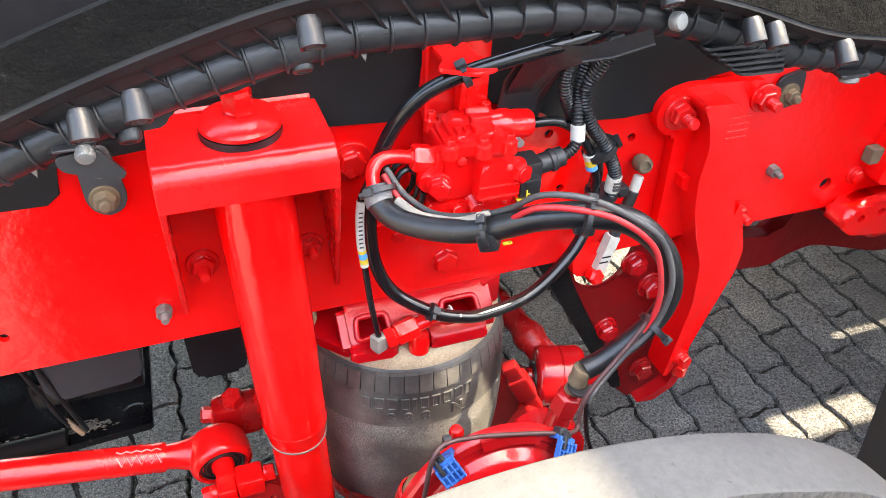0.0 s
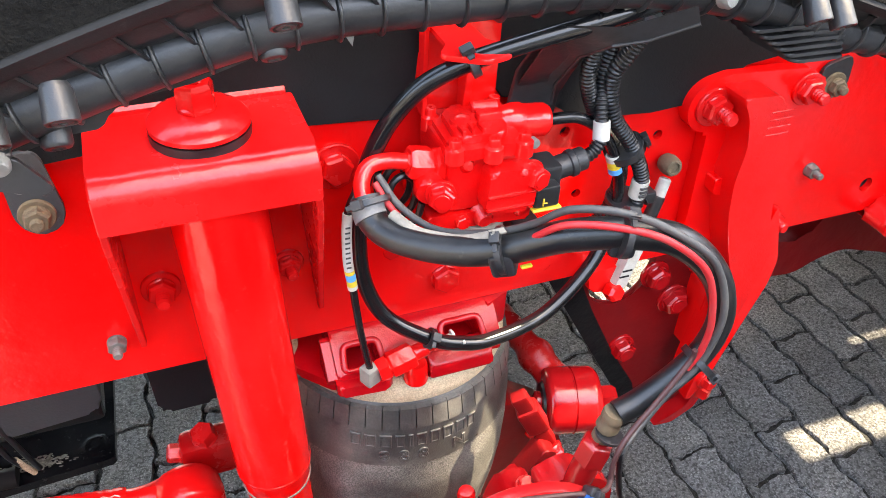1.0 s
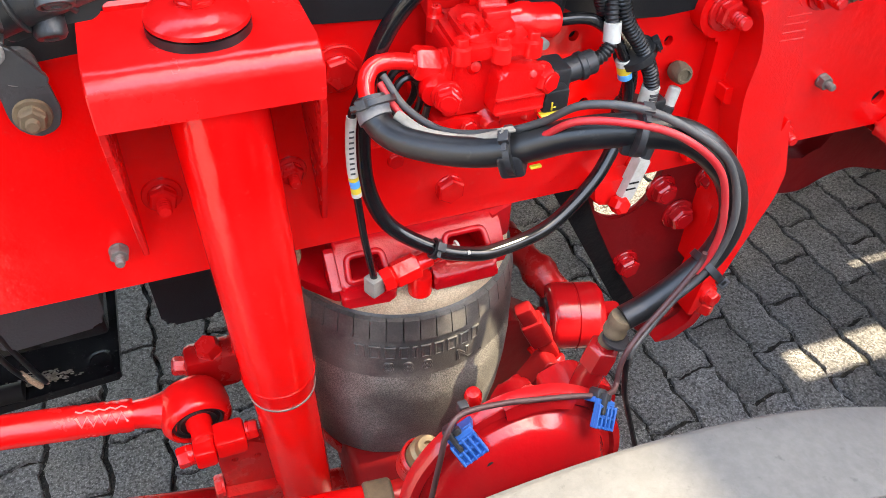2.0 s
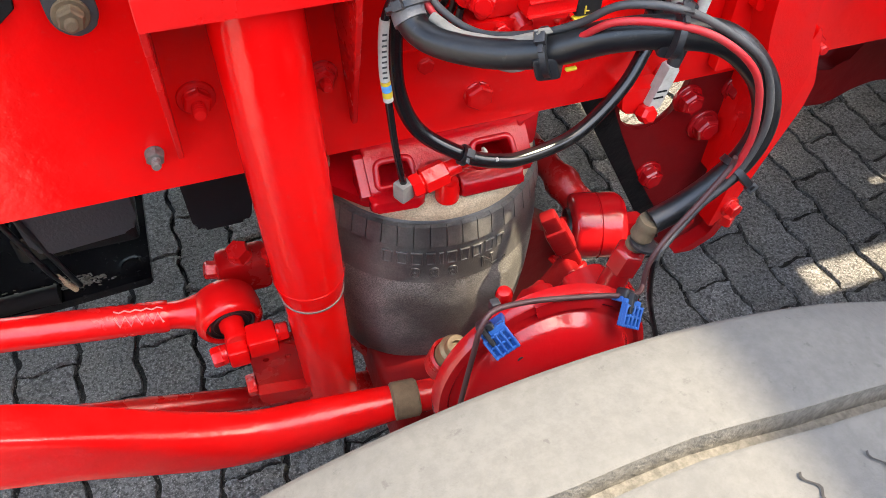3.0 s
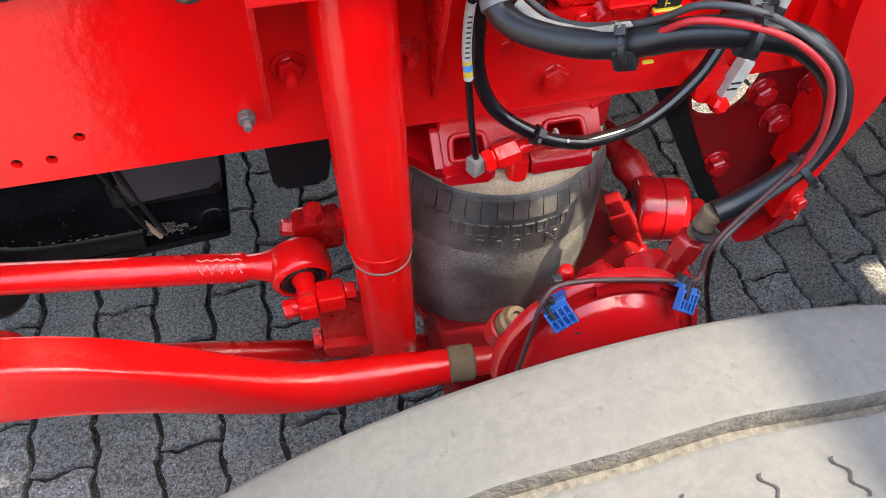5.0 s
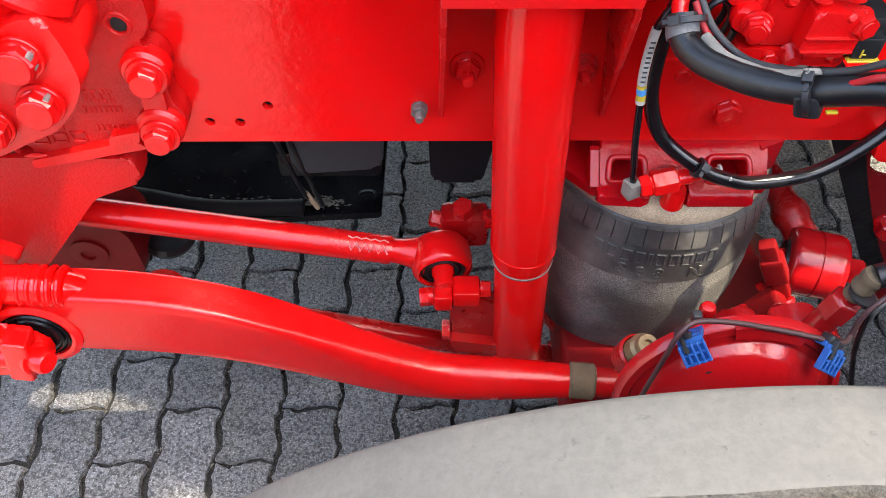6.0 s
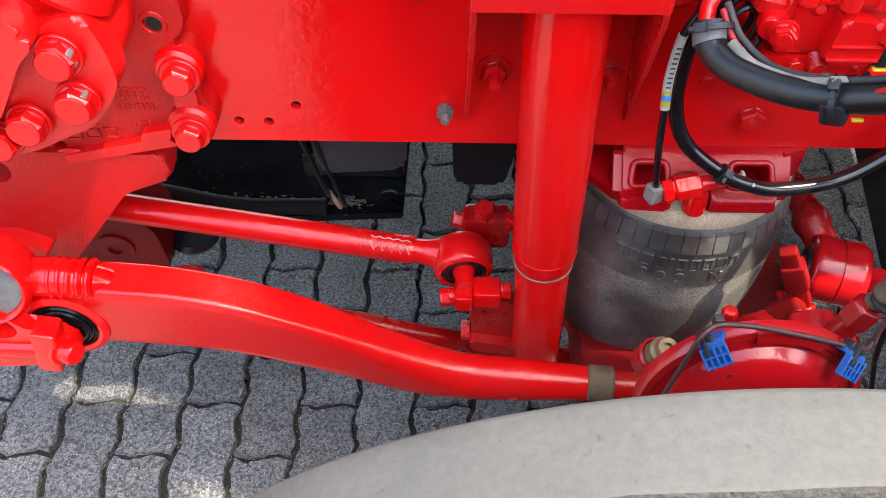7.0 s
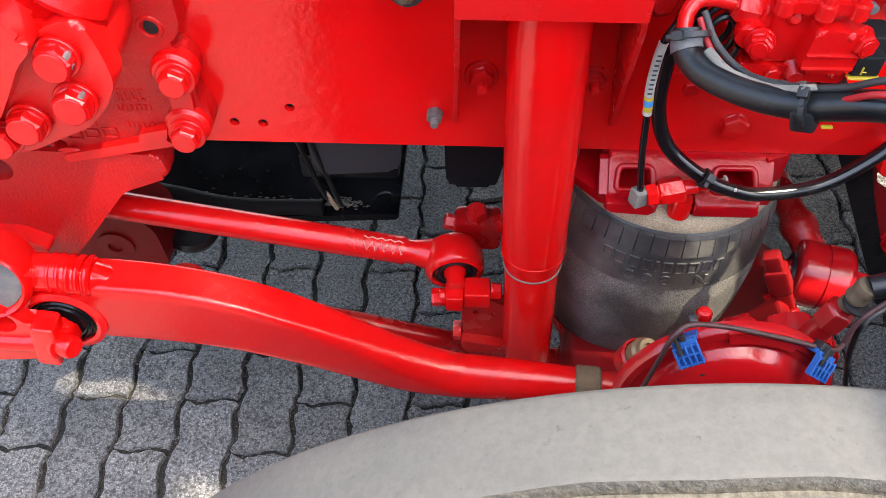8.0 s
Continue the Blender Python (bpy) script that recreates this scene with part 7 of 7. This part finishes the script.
def gearbox():
    ob = thing("gearbox_housing", "black oily gearbox housing between the chassis rails", "gearbox")
    bm = fresh()
    prism(bm, rounded([(0.20, 0.80), (0.95, 0.80), (1.05, 0.95), (0.95, 1.06), (0.55, 1.10), (0.20, 1.08)], 0.04, 5), 0.12, 0.62, 0.02, seg=3)
    part("housing", bm, OILY_AND_SHADE_BLACK, ob)
    for x, z, r in ((0.668, 1.078, 0.026), (0.715, 1.088, 0.011), (0.625, 1.065, 0.014)):
        bm = fresh()
        revolve(bm, (x, 0.122, z), (0, -1, 0.2), [(r, 0), (r, 0.02), (r * 0.8, 0.026), (r * 0.6, 0.026), (r * 0.55, 0.012), (0.0, 0.012)], 24)
        part("plug", bm, PLASTIC, ob)
    bm = fresh()
    line = resample(spline([(0.72, 0.08, 1.085), (0.75, 0.085, 1.10), (0.83, 0.09, 1.13), (0.95, 0.10, 1.14)], 8), 0.0022)
    sweep(bm, line, lambda i, s: 0.020 if i % 4 < 2 else 0.0165, 18)
    part("corrugated_hose", bm, PLASTIC, ob)
    for k in range(3):
        bm = fresh()
        sweep(bm, spline([(0.40, 0.08 + 0.02 * k, 1.02 + 0.01 * k), (0.52, 0.07 + 0.02 * k, 1.06), (0.60, 0.08, 1.09 + 0.01 * k), (0.66, 0.10, 1.14)], 6), 0.008, 10)
        part("cable", bm, RUBBER, ob)


gearbox()
wheel()
brake_chamber()
cable_clip((0.971, -0.366, 0.797), radians(-34))
cable_clip((1.098, -0.366, 0.780), radians(36))
sensor_cable()
caliper()
rear_link()
axle_pad()
gusset_plate()
strap_bracket()
rail_extras()
far_frame()
under_parts()
valve_block()
cable_bracket()
hoses()
mudguard()


# ---- paving ----
def wave(t):
    """Trapezoid wave of period 1, between -1 and 1."""
    t = t % 1.0
    return max(-1.0, min(1.0, 2.2 * (1 - abs(4 * ((t + 0.25) % 1.0) - 2))))


def block_outline():
    """Interlocking block: two waves along each long side, one across each end."""
    g = 0.0041
    side = [(-BL / 2) + BL * k / 16 for k in range(17)]
    end = [(-BW / 2) + BW * k / 8 for k in range(9)]
    fx = lambda y: 0.0060 * wave(2 * y / BL)
    fy = lambda x: 0.0062 * wave(x / BW)
    pts = []
    for y in side[:-1:2]:
        pts.append((BW / 2 - g + fx(y), y + (g if y == side[0] else 0)))
    for x in end[::-1][:-1:2]:
        pts.append((x, BL / 2 - g + fy(x)))
    for y in side[::-1][:-1:2]:
        pts.append((-BW / 2 + g + fx(y), y))
    for x in end[:-1:2]:
        pts.append((x, -BL / 2 + g + fy(x)))
    return pts


def block_mesh(seed):
    """One block with crumbled edges."""
    rnd = random.Random(seed)
    base = block_outline()
    pts = []
    for (x0, y0), (x1, y1) in zip(base, base[1:] + base[:1]):
        for t in (0.0, 0.33, 0.67):
            x, y = x0 + (x1 - x0) * t, y0 + (y1 - y0) * t
            k = 1 - abs(rnd.gauss(0, 0.030))
            pts.append((x * k + rnd.uniform(-0.0016, 0.0016), y * (1 - abs(rnd.gauss(0, 0.014))) + rnd.uniform(-0.0016, 0.0016)))
    bm = fresh()
    n = len(pts)

    def ring(k, z, j):
        return [bm.verts.new((x * (1 - k / (BW / 2)) + rnd.uniform(-j, j), y * (1 - k / (BL / 2)) + rnd.uniform(-j, j), z + rnd.uniform(-j, j) * 0.6)) for x, y in pts]
    lo, mid, top = ring(-0.001, -0.016, 0.0), ring(0.0, -0.0026, 0.0007), ring(0.0017, 0.0, 0.0008)
    for a, b in ((lo, mid), (mid, top)):
        for i in range(n):
            bm.faces.new((a[i], a[(i + 1) % n], b[(i + 1) % n], b[i]))
    bm.faces.new(top)
    bmesh.ops.recalc_face_normals(bm, faces=bm.faces)
    me = bpy.data.meshes.new("paving_block")
    for f in bm.faces:
        f.smooth = len(f.verts) == 4
    for e in bm.edges:
        e.smooth = not (len(e.link_faces) == 2 and e.calc_face_angle(0.0) > radians(50))
    bm.to_mesh(me)
    bm.free()
    me.materials.append(STONE)
    return me


def pavement():
    bm = fresh()
    bmesh.ops.create_grid(bm, x_segments=2, y_segments=2, size=4.5)
    bmesh.ops.translate(bm, vec=(0.8, 0.3, -0.0105), verts=bm.verts)
    bed = tagged(finish(bm, SOIL, "pavement"), "grey interlocking concrete block paving with dark sand joints", "pavement", kind="structure")
    meshes = [block_mesh(k) for k in range(14)]
    rnd = random.Random(5)
    rest = []
    for i in range(-24, 36):
        for j in range(-12, 16):
            x = BW * (i + 0.5)
            y = BL * (j + (0.5 if i % 2 == 0 else 0.0))
            m = pose(x + rnd.uniform(-0.0015, 0.0015), y + rnd.uniform(-0.0015, 0.0015), rnd.uniform(-0.0015, 0.0012), rnd.uniform(-0.6, 0.6), rnd.uniform(-0.6, 0.6), rnd.uniform(-0.5, 0.5))
            me = rnd.choice(meshes)
            if -0.30 < x < 2.75 and -0.42 < y < 1.65:
                ob = new("paving_block", me)
                ob.parent = bed
                ob.matrix_basis = m
            else:
                rest.append((me, m))
    co, fa = [], []
    for me, m in rest:
        k = len(co)
        co += [tuple(m @ v.co) for v in me.vertices]
        fa += [tuple(k + v for v in p.vertices) for p in me.polygons]
    me = bpy.data.meshes.new("outer_blocks")
    me.from_pydata(co, [], fa)
    me.materials.append(STONE)
    ob = new("outer_blocks", me)
    ob.parent = bed
    tagged(ob, kind="stuff")

    # grit lying in the joints
    rnd = random.Random(11)
    edge = block_outline()
    co, fa = [], []
    for k in range(3800):
        i, j = rnd.randint(-4, 22), rnd.randint(-2, 7)
        x, y = rnd.choice(edge)
        u = rnd.uniform(1.0, 1.07)
        c = Vector((BW * (i + 0.5) + x * u, BL * (j + (0.5 if i % 2 == 0 else 0.0)) + y * u + rnd.uniform(-0.014, 0.014), -0.0086))
        r = rnd.uniform(0.0008, 0.0026)
        n = len(co)
        for v in ((1, 0, 0), (-1, 0, 0), (0, 1, 0), (0, -1, 0), (0, 0, 1), (0, 0, -1)):
            co.append(tuple(c + Vector(v) * r * rnd.uniform(0.6, 1.3)))
        for t in ((0, 2, 4), (2, 1, 4), (1, 3, 4), (3, 0, 4), (2, 0, 5), (1, 2, 5), (3, 1, 5), (0, 3, 5)):
            fa.append(tuple(n + q for q in t))
    me = bpy.data.meshes.new("joint_grit")
    me.from_pydata(co, [], fa)
    me.materials.append(GRIT)
    ob = new("joint_grit", me)
    ob.parent = bed
    tagged(ob, kind="stuff")


pavement()
